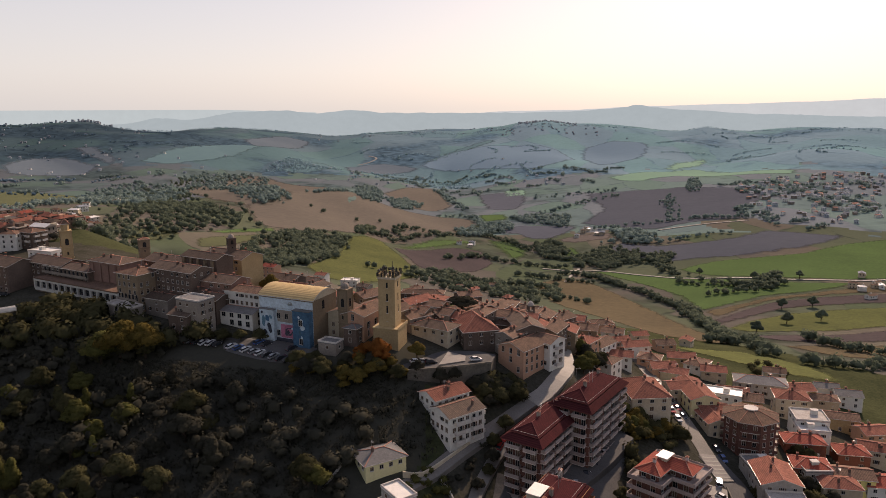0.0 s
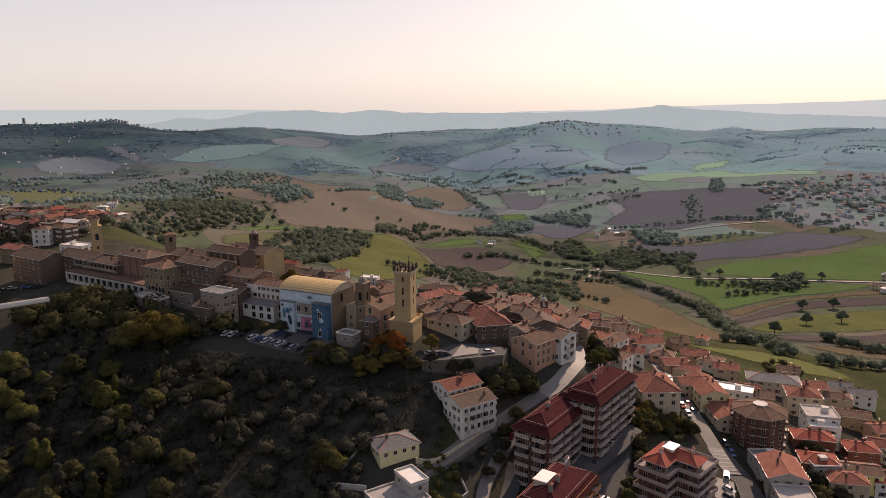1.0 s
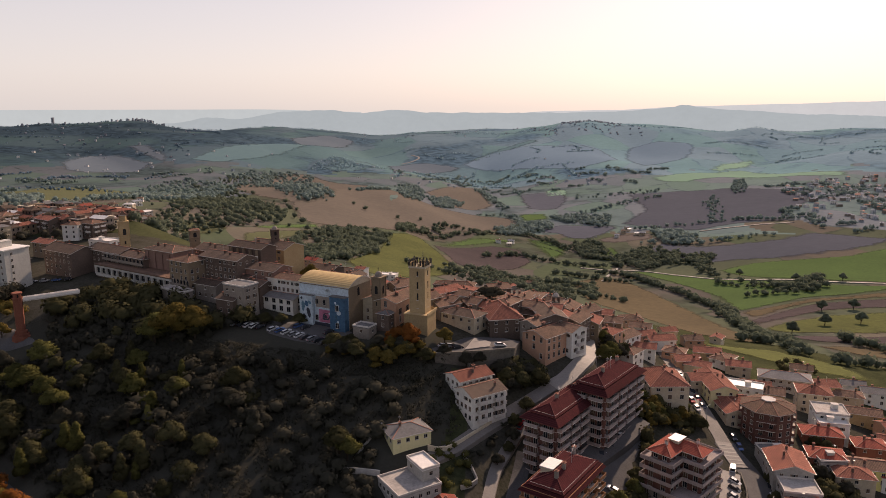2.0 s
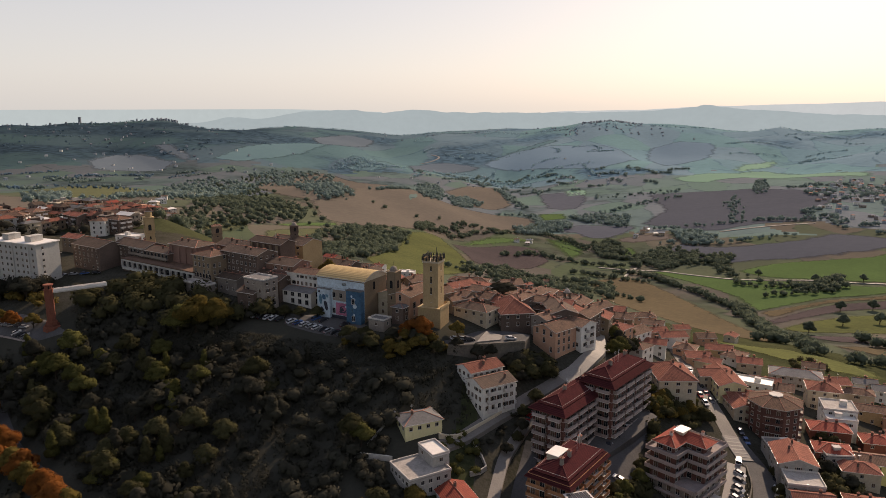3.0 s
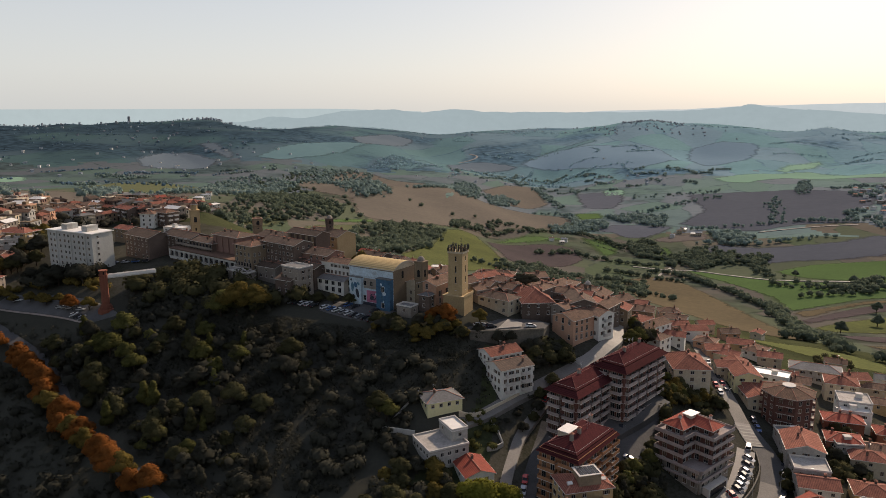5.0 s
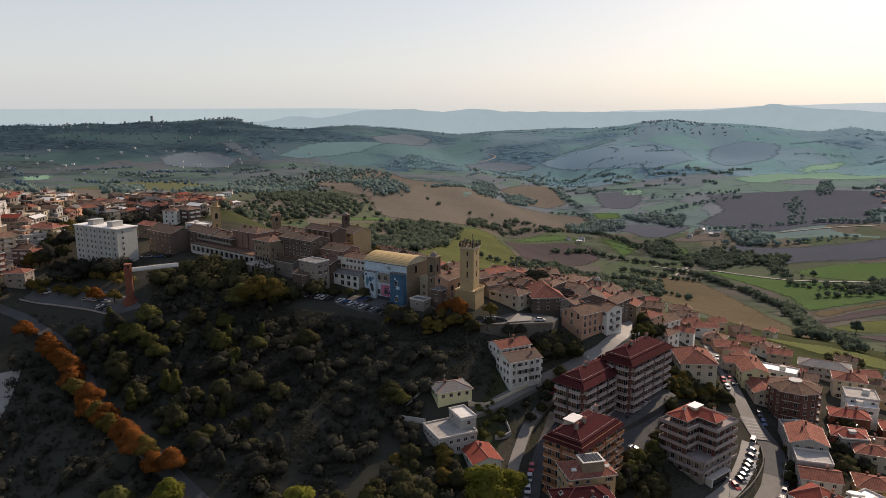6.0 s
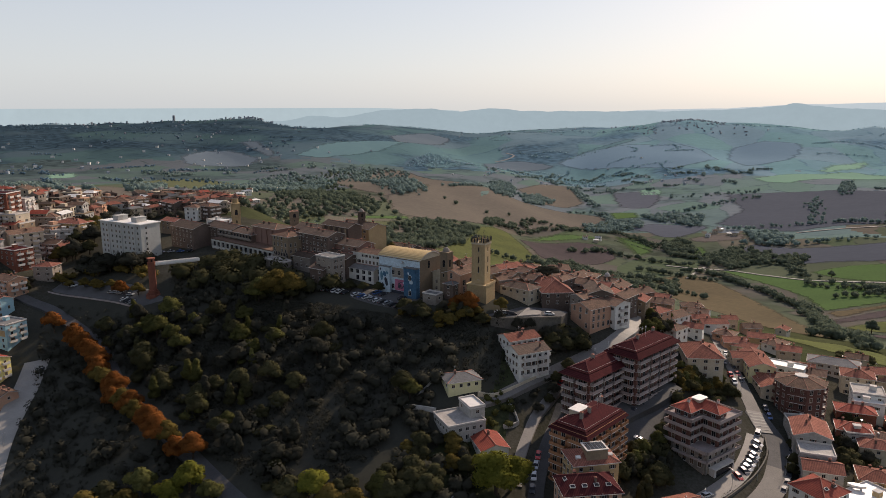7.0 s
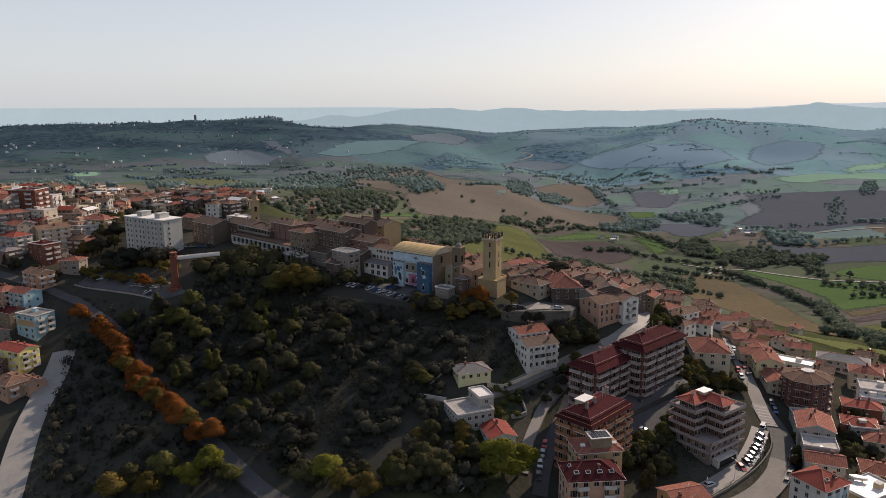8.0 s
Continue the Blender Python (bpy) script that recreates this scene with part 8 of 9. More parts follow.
house(-317.6, 306.0, 37.8, 24.0, 11.0, 0, "stucco", "flat", "flat", windows="SE", balconies="S", group="houses of the newer quarter", gap=3.6)
house(-324.4, 310.6, 49.4, 17.0, 14.0, 10, "redbrick", "flat", "redtile", windows="SE", balconies="SE", group="houses of the newer quarter", gap=3.6)
house(-326.7, 328.5, 43.6, 12.0, 10.0, 10, "white", "flat", "flat", windows="SE", balconies="E", group="houses of the newer quarter", gap=3.6)
house(-312.2, 306.1, 32.6, 18.0, 12.0, 0, "sandwall", "flat", "whiteroof", windows="SE", balconies="S", group="houses of the newer quarter", gap=3.6)
house(-289.7, 328.2, 29.9, 20.0, 12.0, -5, "ochre", "hip", "tile", windows="SE", balconies="SE", group="houses of the newer quarter", gap=3.6)
house(-309.1, 329.1, 32.9, 16.0, 11.0, 13, "dimwall", "hip", "oldtile", windows="SE", balconies="E", group="houses of the newer quarter", gap=3.6)
house(-314.4, 288.6, 31.8, 16.0, 11.0, -13, "dimwall", "gable", "tile", windows="SE", balconies="S", group="houses of the newer quarter", gap=3.6)
house(-323.7, 292.8, 37.7, 18.0, 12.0, 56, "dimwall", "hip", "tile", windows="SE", balconies="SE", group="houses of the newer quarter", gap=3.6)
house(-333.0, 297.3, 45.5, 16.0, 12.0, 0, "dimwall", "gable", "tile", windows="SE", balconies="E", group="houses of the newer quarter", gap=3.6)
house(-299.1, 318.8, 27.4, 12.0, 10.0, 59, "dimwall", "hip", "oldtile", windows="SE", balconies="S", group="houses of the newer quarter", gap=3.6)
far_houses("quarter_houses", in_rows([(-667.5, 583.2), (-371.8, 391.7), (-363.0, 446.7), (-312.4, 387.9), (-297.9, 345.9), (-318.0, 304.9), (-359.8, 296.2)], 11.5, 12, 91), "dense tiled houses of the newer quarter", 10, 5, ("dimwall", "rosewall", "grey", "sandwall", "pink", "dimwall", "stucco", "oldbrick"), ("oldtile", "tile", "duskytile", "brightred", "slate", "tile", "whiteroof"), (5, 8.5), turns=(12, 102), flat=0.3)
far_houses("quarter_houses", in_rows([(-350.7, 439.5), (-338.1, 476.1), (-367.9, 619.8), (-353.8, 689.0), (-330.9, 677.7), (-237.3, 427.0), (-290.3, 426.3), (-302.9, 382.4)], 11.5, -25, 92), "dense tiled houses behind the white block", 9.5, 6, ("dimwall", "rosewall", "grey", "sandwall", "pink", "dimwall", "stucco", "oldbrick"), ("oldtile", "tile", "duskytile", "brightred", "slate", "tile", "whiteroof"), (5, 8.5), turns=(-25, 65), flat=0.25)
far_houses("quarter_houses", in_rows([(-358.1, 294.5), (-316.9, 303.7), (-296.0, 343.4), (-282.5, 331.0), (-306.8, 291.7), (-345.1, 281.2)], 15, -10, 90, 0.75), "tiled houses along the streets of the newer quarter", 12, 7, ("dimwall", "rosewall", "grey", "sandwall", "pink", "dimwall", "stucco", "oldbrick"), ("oldtile", "tile", "duskytile", "brightred", "slate", "oldtile"), (6, 9), turns=(-10, 80), flat=0.15)
house(-314.6, 406.2, 32.4, 18.0, 10.0, 16, "oldbrick", "hip", "oldtile", windows="SE", balconies="SE", group="houses of the newer quarter")
house(-320.1, 438.7, 30.5, 14.0, 10.0, -30, "sandwall", "hip", "oldtile", windows="SE", balconies="E", group="houses of the newer quarter")
house(-285.6, 431.9, 29.1, 20.0, 10.0, -31, "oldbrick", "gable", "tile", windows="SE", balconies="S", group="houses of the newer quarter")
house(-251.4, 403.4, 30.2, 10.0, 9.0, 0, "white", "hip", "oldtile", windows="SE", group="houses of the newer quarter")
house(-242.4, 407.8, 30.7, 14.0, 10.0, -23, "oldbrick", "hip", "oldtile", windows="SE", balconies="SE", group="houses of the newer quarter")
house(-235.1, 351.3, 28.9, 14.0, 9.0, -23, "sandwall", "gable", "tile", windows="SE", balconies="E", group="houses of the newer quarter")
house(-232.7, 319.3, 26.1, 12.0, 9.0, -23, "oldbrick", "gable", "oldtile", windows="SE", balconies="S", group="houses of the newer quarter")
house(-208.0, 361.5, 28.2, 16.0, 9.0, -20, "white", "flat", "whiteroof", windows="SE", balconies="SE", group="houses of the newer quarter")

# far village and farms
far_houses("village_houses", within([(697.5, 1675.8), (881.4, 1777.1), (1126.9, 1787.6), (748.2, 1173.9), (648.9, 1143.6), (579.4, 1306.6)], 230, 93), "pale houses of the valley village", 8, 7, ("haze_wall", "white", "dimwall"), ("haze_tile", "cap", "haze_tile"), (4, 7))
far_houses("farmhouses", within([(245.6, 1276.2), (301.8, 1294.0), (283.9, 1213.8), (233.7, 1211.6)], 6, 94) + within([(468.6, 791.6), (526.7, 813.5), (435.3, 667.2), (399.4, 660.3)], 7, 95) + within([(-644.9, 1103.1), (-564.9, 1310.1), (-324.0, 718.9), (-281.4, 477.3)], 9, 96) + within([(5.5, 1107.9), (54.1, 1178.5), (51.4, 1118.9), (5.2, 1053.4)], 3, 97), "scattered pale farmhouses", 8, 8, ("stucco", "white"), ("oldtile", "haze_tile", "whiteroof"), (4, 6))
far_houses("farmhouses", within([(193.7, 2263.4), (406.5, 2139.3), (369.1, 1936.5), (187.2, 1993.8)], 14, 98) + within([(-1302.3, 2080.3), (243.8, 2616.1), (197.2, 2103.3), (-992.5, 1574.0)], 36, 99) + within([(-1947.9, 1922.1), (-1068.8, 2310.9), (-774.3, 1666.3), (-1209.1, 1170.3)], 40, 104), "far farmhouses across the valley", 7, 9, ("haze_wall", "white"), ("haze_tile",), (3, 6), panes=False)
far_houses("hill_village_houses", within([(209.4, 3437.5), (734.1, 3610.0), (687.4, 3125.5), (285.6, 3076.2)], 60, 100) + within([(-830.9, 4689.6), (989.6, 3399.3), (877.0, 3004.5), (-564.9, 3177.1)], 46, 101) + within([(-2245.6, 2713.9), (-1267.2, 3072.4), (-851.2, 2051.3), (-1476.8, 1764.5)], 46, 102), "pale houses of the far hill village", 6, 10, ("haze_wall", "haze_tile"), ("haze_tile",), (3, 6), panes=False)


# ---------------------------------------------------------------- distance: mountains and the sea
def skyline(name, dist, prof, material, label, seed, rough=6.0):
    """A far range as a thick sheet of hills: its crest over bearing (degrees to the right), falling towards the viewer."""
    rnd = random.Random(seed)
    bm = bmesh.new()
    last = None
    n = 260
    for k in range(n + 1):
        b = prof[0][0] + (prof[-1][0] - prof[0][0]) * k / n
        for (b0, z0), (b1, z1) in zip(prof, prof[1:]):
            if b0 <= b <= b1:
                u = (b - b0) / (b1 - b0)
                z = z0 + (z1 - z0) * (3 * u * u - 2 * u ** 3)
        z += rough * noise.noise((b * 0.9, seed, 0)) + rough * 0.4 * noise.noise((b * 4.0, seed, 1))
        s, c = math.sin(radians(b)), math.cos(radians(b))
        row = [bm.verts.new((s * d, c * d, h)) for d, h in ((dist - 260, -140), (dist - 120, z * 0.55 - 40), (dist, z), (dist + 60, -160))]
        if last:
            for i in range(3):
                bm.faces.new((last[i], row[i], row[i + 1], last[i + 1]))
        last = row
    for f_ in bm.faces:
        f_.smooth = True
    return tagged(part(name, bm, material), label, "mountains", kind="structure")


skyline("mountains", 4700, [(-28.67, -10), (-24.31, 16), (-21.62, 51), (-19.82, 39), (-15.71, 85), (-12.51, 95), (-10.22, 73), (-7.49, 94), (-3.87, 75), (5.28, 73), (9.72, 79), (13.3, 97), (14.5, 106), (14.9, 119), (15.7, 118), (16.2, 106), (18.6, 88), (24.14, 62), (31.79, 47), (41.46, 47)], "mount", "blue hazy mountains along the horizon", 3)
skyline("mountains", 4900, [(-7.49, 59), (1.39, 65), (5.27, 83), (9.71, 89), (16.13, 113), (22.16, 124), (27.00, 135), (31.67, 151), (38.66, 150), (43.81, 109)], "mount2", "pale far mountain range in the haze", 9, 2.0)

# upright glowing sheet for the hazed sea, right end lowered to fit the camera's view
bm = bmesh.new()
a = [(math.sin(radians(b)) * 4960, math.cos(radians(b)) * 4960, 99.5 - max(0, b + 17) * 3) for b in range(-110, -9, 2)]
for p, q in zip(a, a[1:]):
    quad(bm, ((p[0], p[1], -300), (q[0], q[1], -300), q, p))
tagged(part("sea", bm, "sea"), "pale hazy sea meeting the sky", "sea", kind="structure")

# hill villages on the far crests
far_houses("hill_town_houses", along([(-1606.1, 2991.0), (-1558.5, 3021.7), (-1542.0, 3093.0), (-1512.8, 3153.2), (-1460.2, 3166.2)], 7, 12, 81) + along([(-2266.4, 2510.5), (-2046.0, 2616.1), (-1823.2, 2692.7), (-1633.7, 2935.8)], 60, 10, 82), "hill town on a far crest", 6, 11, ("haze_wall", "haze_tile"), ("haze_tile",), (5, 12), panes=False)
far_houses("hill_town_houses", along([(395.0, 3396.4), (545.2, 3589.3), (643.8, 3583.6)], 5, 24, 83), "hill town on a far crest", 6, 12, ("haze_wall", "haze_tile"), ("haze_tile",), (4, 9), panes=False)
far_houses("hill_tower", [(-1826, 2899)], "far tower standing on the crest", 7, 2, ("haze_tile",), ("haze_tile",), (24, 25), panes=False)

# ---------------------------------------------------------------- woods and hedges of the farmland
WOOD_A = [(-213.0, 844.7), (-188.4, 919.3), (-152.7, 944.5), (-126.6, 933.0), (-121.9, 859.2), (-125.8, 765.3), (-133.5, 686.6), (-154.2, 622.7), (-177.5, 624.9), (-205.5, 700.8), (-211.2, 780.3)]
WOOD_B = [(-598.1, 1253.1), (-623.2, 1431.0), (-647.9, 1742.3), (-620.2, 1902.2), (-563.3, 1764.0), (-561.2, 1506.6), (-386.6, 1146.4), (-306.1, 1045.1), (-251.3, 884.6), (-249.0, 778.1), (-279.6, 746.8), (-311.6, 725.7), (-394.3, 847.9)]
SINGLE = [(-220.9, 1170.6), (-194.1, 1130.2), (-142.7, 1150.0), (-108.6, 1196.3)]
HEDGE_A = [(-83.2, 1057.8), (-49.9, 1133.4), (-13.0, 1177.6), (28.5, 1240.7), (71.0, 1342.1)]
wood("hedgerow_trees", along([(156.3, 930.8), (191.4, 914.8), (217.2, 835.4), (239.4, 748.4), (244.2, 671.5), (218.9, 548.4), (201.8, 474.4)], 2.4, 2.5, 1) + \
     along([(176.4, 468.8), (207.1, 458.7), (203.6, 415.9)], 2.4, 3, 2) + \
     copses([(329.1, 773.4), (360.7, 784.4), (379.5, 758.7), (350.8, 732.8), (320.1, 742.5)], 117, 3) + \
     along([(246.3, 710.4), (222.8, 570.4), (212.5, 499.6), (222.4, 475.0)], 2.7, 3, 16) + \
     along([(274.5, 513.1), (286.2, 473.7), (306.4, 462.9)], 2.7, 3, 17) + \
     copses([(246.9, 406.7), (278.6, 435.2), (257.6, 390.4), (225.3, 364.5)], 36, 18) + \
     along([(16.7, 810.3), (86.4, 830.2), (125.8, 815.7), (118.8, 720.6)], 2.7, 4, 7) + \
     copses([(-26.2, 716.1), (47.5, 873.3), (99.4, 768.4), (104.9, 642.3), (67.2, 698.7), (8.7, 669.1)], 273, 8) + \
     along([(208.6, 990.0), (286.4, 976.5), (300.9, 875.3)], 3.1, 5, 15) + \
     grove(WOOD_A, 620, 9) + \
     grove(WOOD_B, 230, 24) + \
     along(HEDGE_A, 4, 5, 25) + SINGLE + \
     grove([(153.5, 1179.2), (190.7, 1187.1), (202.3, 1087.9), (191.3, 1025.4), (151.7, 1064.9)], 198, 10) + \
     grove([(196.8, 1048.7), (256.9, 1104.5), (295.3, 1038.4), (279.5, 986.3), (227.8, 947.5), (189.3, 982.3)], 368, 11) + \
     grove([(296.8, 1015.3), (324.4, 1023.0), (331.9, 982.8), (313.0, 937.2), (288.4, 962.5)], 78, 12) + \
     along([(6.7, 1004.1), (57.8, 1047.4), (112.9, 994.3), (173.2, 974.8)], 3.0, 5, 13) + \
     grove([(-132.9, 1055.2), (-126.3, 1130.6), (-107.1, 1125.1), (-100.3, 1066.3), (-123.6, 1009.5)], 81, 14) + \
     along([(-96.7, 1083.8), (-58.7, 1201.9), (6.2, 1207.3)], 3.0, 7, 19) + \
     along([(71.9, 1265.1), (110.1, 1223.1), (144.7, 1127.3)], 3.0, 4, 20) + \
     along([(99.7, 913.7), (147.7, 886.7), (192.6, 863.4)], 3.2, 4, 21) + \
     grove([(-231.0, 428.4), (-350.1, 725.8), (-439.3, 1077.9), (-385.4, 1100.1), (-267.5, 948.8), (-251.5, 860.1), (-270.0, 733.7), (-283.6, 662.8)], 494, 22), "leaf_far", "hedges and small woods between the fields", (3.5, 9), 0.9, 36, 3)
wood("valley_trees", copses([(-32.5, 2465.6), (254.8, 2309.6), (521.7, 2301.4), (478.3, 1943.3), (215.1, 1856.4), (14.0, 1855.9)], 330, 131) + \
     copses([(-322.3, 2143.9), (-33.0, 2480.7), (12.8, 1954.7), (-133.6, 1822.7), (-227.4, 1842.0)], 150, 132) + \
     copses([(-1170.4, 1470.7), (-757.4, 1777.7), (-650.3, 1757.4), (-655.8, 1537.1), (-826.4, 1028.3)], 160, 133) + \
     grove([(-367.0, 1255.1), (-516.4, 1877.7), (-324.6, 1345.1), (-294.4, 1308.0), (-264.3, 1144.8), (-289.3, 1085.2)], 368, 31) + \
     grove([(-646.5, 1764.9), (-620.1, 1966.3), (-511.3, 2012.7), (-342.6, 1345.1), (-472.7, 1547.4), (-543.1, 1505.9)], 436, 32) + \
     grove([(-696.9, 1353.3), (-697.4, 1499.3), (-614.8, 1581.3), (-504.1, 1356.2), (-448.8, 1127.8), (-424.3, 837.3)], 482, 33) + \
     along([(-267.5, 1434.5), (-224.5, 1617.6), (-143.2, 1649.0), (-54.4, 1648.0)], 4.0, 6, 34) + \
     grove([(-230.0, 1816.2), (-209.0, 1946.4), (-155.8, 1818.2), (-129.3, 1511.6), (-162.8, 1407.4)], 184, 35) + \
     grove([(-132.0, 1662.4), (-90.7, 1743.1), (-52.2, 1686.4), (-54.7, 1603.1), (-103.4, 1476.2)], 184, 36) + \
     along([(-20.9, 2048.9), (14.0, 1855.9), (50.0, 1599.2)], 4.5, 7, 37) + \
     grove([(23.2, 1301.6), (74.8, 1381.6), (138.3, 1384.0), (130.4, 1312.3), (31.0, 1233.5)], 233, 38) + \
     grove([(144.3, 1473.2), (202.0, 1466.7), (259.2, 1427.4), (234.8, 1309.6), (153.0, 1406.7)], 216, 39) + \
     grove([(301.1, 1246.9), (336.1, 1242.5), (353.5, 1160.8), (331.1, 1095.1), (293.8, 1125.4)], 151, 40) + \
     grove([(652.3, 1880.8), (683.6, 1915.5), (650.0, 1773.7), (583.7, 1606.9), (578.5, 1638.7)], 69, 41) + \
     along([(517.0, 1610.9), (469.8, 1436.2), (415.1, 1274.0)], 7, 8, 42) + \
     along([(234.3, 1748.6), (320.1, 1735.1), (447.0, 1785.8)], 6, 12, 43) + \
     along([(206.7, 1489.3), (295.7, 1574.1), (422.6, 1674.7)], 6, 9, 44) + \
     along([(280.8, 1273.9), (369.5, 1270.3), (501.3, 1272.8)], 7, 5, 45) + \
     along([(268.4, 1135.9), (351.7, 1100.0), (445.4, 1107.3)], 6, 6, 46) + \
     copses([(697.5, 1675.8), (1054.2, 1669.3), (725.7, 1136.8), (549.1, 1091.7), (547.2, 1331.4)], 420, 47) + \
     along([(-728.5, 690.4), (-625.6, 670.3), (-498.5, 618.8)], 6, 10, 48) + \
     grove([(-557.8, 768.4), (-583.7, 851.8), (-547.7, 823.9), (-396.8, 562.7)], 69, 49) + \
     along([(-434.8, 661.6), (-467.2, 821.7), (-583.5, 1252.2)], 6, 8, 50) + \
     grove([(-852.6, 878.2), (-901.5, 1020.5), (-625.8, 708.7), (-608.9, 634.2)], 92, 30) + \
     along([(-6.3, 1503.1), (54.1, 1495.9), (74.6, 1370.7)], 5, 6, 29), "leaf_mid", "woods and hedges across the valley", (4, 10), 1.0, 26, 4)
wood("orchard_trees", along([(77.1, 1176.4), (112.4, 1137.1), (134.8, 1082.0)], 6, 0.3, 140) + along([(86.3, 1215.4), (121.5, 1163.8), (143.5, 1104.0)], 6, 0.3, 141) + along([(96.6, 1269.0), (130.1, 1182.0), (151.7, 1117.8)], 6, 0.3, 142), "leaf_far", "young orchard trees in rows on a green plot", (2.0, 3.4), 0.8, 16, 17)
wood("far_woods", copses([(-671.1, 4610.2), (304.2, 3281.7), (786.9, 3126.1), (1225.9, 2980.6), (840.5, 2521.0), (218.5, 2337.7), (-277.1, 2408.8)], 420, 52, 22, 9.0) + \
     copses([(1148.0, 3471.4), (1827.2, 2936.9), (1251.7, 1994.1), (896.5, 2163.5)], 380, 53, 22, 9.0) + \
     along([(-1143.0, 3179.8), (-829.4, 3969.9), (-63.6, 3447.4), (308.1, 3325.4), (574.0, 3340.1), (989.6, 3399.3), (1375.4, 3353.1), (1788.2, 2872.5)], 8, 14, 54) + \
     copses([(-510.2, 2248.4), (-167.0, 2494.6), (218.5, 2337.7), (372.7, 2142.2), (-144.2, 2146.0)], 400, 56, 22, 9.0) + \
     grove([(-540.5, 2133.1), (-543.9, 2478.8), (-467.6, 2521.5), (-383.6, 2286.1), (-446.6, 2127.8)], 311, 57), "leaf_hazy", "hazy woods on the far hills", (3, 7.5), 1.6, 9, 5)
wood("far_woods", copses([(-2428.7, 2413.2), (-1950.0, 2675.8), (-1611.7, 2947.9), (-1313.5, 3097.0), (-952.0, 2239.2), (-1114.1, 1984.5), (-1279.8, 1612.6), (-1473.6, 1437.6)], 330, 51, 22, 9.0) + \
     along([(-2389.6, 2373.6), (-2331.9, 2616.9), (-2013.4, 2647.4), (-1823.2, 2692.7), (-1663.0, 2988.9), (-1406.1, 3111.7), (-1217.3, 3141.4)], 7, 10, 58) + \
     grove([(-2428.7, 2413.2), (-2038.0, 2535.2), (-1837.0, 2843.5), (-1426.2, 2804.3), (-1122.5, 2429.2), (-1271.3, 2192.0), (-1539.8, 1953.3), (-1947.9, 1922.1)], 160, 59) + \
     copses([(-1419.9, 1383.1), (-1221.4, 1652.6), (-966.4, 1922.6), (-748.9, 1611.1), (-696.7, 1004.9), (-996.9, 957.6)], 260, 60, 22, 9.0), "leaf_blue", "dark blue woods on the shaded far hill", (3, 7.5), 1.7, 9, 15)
undergrowth("slope_scrub", within([(-161.8, 230.9), (-96.2, 224.1), (-40.9, 211.6), (-9.0, 219.1), (-0.6, 198.5), (-4.5, 187.4), (-11.1, 188.3), (-26.6, 189.9), (-35.4, 172.3), (-39.7, 151.1), (-56.4, 127.0), (-98.8, 147.2), (-160.1, 193.5), (-209.9, 233.5)], 2500, 85), "leaf_dark", "dense dark scrub covering the hillside", (1.2, 3.0), 6)
undergrowth("slope_scrub", within([(-239.6, 237.1), (-173.7, 196.6), (-115.6, 149.0), (-79.1, 125.8), (-96.8, 108.9), (-145.2, 107.6), (-166.6, 126.1), (-202.9, 184.8)], 900, 86), "leaf_dark", "dark scrub below the road", (0.8, 2.0), 7)
undergrowth("slope_scrub", within([(-182.7, 265.7), (-163.1, 275.6), (-108.8, 254.6), (-87.1, 243.5), (-100.5, 234.5), (-160.1, 230.7)], 280, 87), "leaf_dark", "dark scrub under the town wall", (2.5, 5), 8)
undergrowth("slope_trees", within([(-161.8, 230.9), (-95.6, 222.7), (-61.8, 215.7), (-63.0, 189.5), (-69.4, 158.7), (-57.3, 129.2), (-98.8, 147.2), (-160.1, 193.5), (-206.1, 232.9)], 150, 89), "leaf_dark", "young trees standing in the scrub", (3, 6.5), 9)
undergrowth("slope_trees", within([(-239.6, 237.1), (-173.7, 196.6), (-115.6, 149.0), (-79.1, 125.8), (-139.8, 124.9), (-161.5, 125.8), (-202.9, 184.8)], 90, 90), "leaf_dark", "young trees below the road", (3, 6), 10)
undergrowth("slope_scrub", within([(-244.8, 252.3), (-182.9, 237.1), (-164.0, 232.1), (-184.8, 216.5)], 120, 84), "leaf_dark", "dark scrub below the car park", (1.0, 2.2), 11)
undergrowth("slope_scrub", within([(-140.8, 234.0), (-100.1, 233.5), (-62.2, 225.3), (-42.8, 219.3), (-17.9, 215.6), (-13.7, 204.2), (-40.2, 208.7), (-94.2, 219.3), (-159.7, 227.4)], 1500, 80), "leaf_dark", "low dark scrub under the car park", (0.8, 1.9), 12)
wood("quarter_trees", within([(-570.3, 505.5), (-354.8, 419.4), (-324.1, 479.6), (-350.5, 675.4), (-237.3, 427.0), (-292.6, 339.0), (-271.8, 311.1), (-289.5, 271.4), (-330.5, 274.4)], 210, 88), "leaf_dark", "garden trees between the houses of the newer quarter", (3, 8), 1.0, 30, 9)

# ---------------------------------------------------------------- trees of the hillside and the streets
rt = random.Random(21)
for x, y in within([(-161.8, 230.9), (-95.6, 222.7), (-61.8, 215.7), (-63.0, 189.5), (-69.4, 158.7), (-57.3, 129.2), (-98.8, 147.2), (-160.1, 193.5), (-206.1, 232.9)], 105, 61):
    tree(x, y, rt.uniform(5.5, 10.5), rt.choice(("round", "round", "tall", "bush")), rt.choice(("leaf_yellow", "leaf", "leaf", "leaf", "leaf_yellow", "leaf_dark", "leaf_dark") if x < -95 and y < 235 else ("leaf", "leaf_dark", "leaf_dark", "leaf_dark")), "trees on the shaded slope", rt.uniform(1.0, 1.35), 0.3, rt)
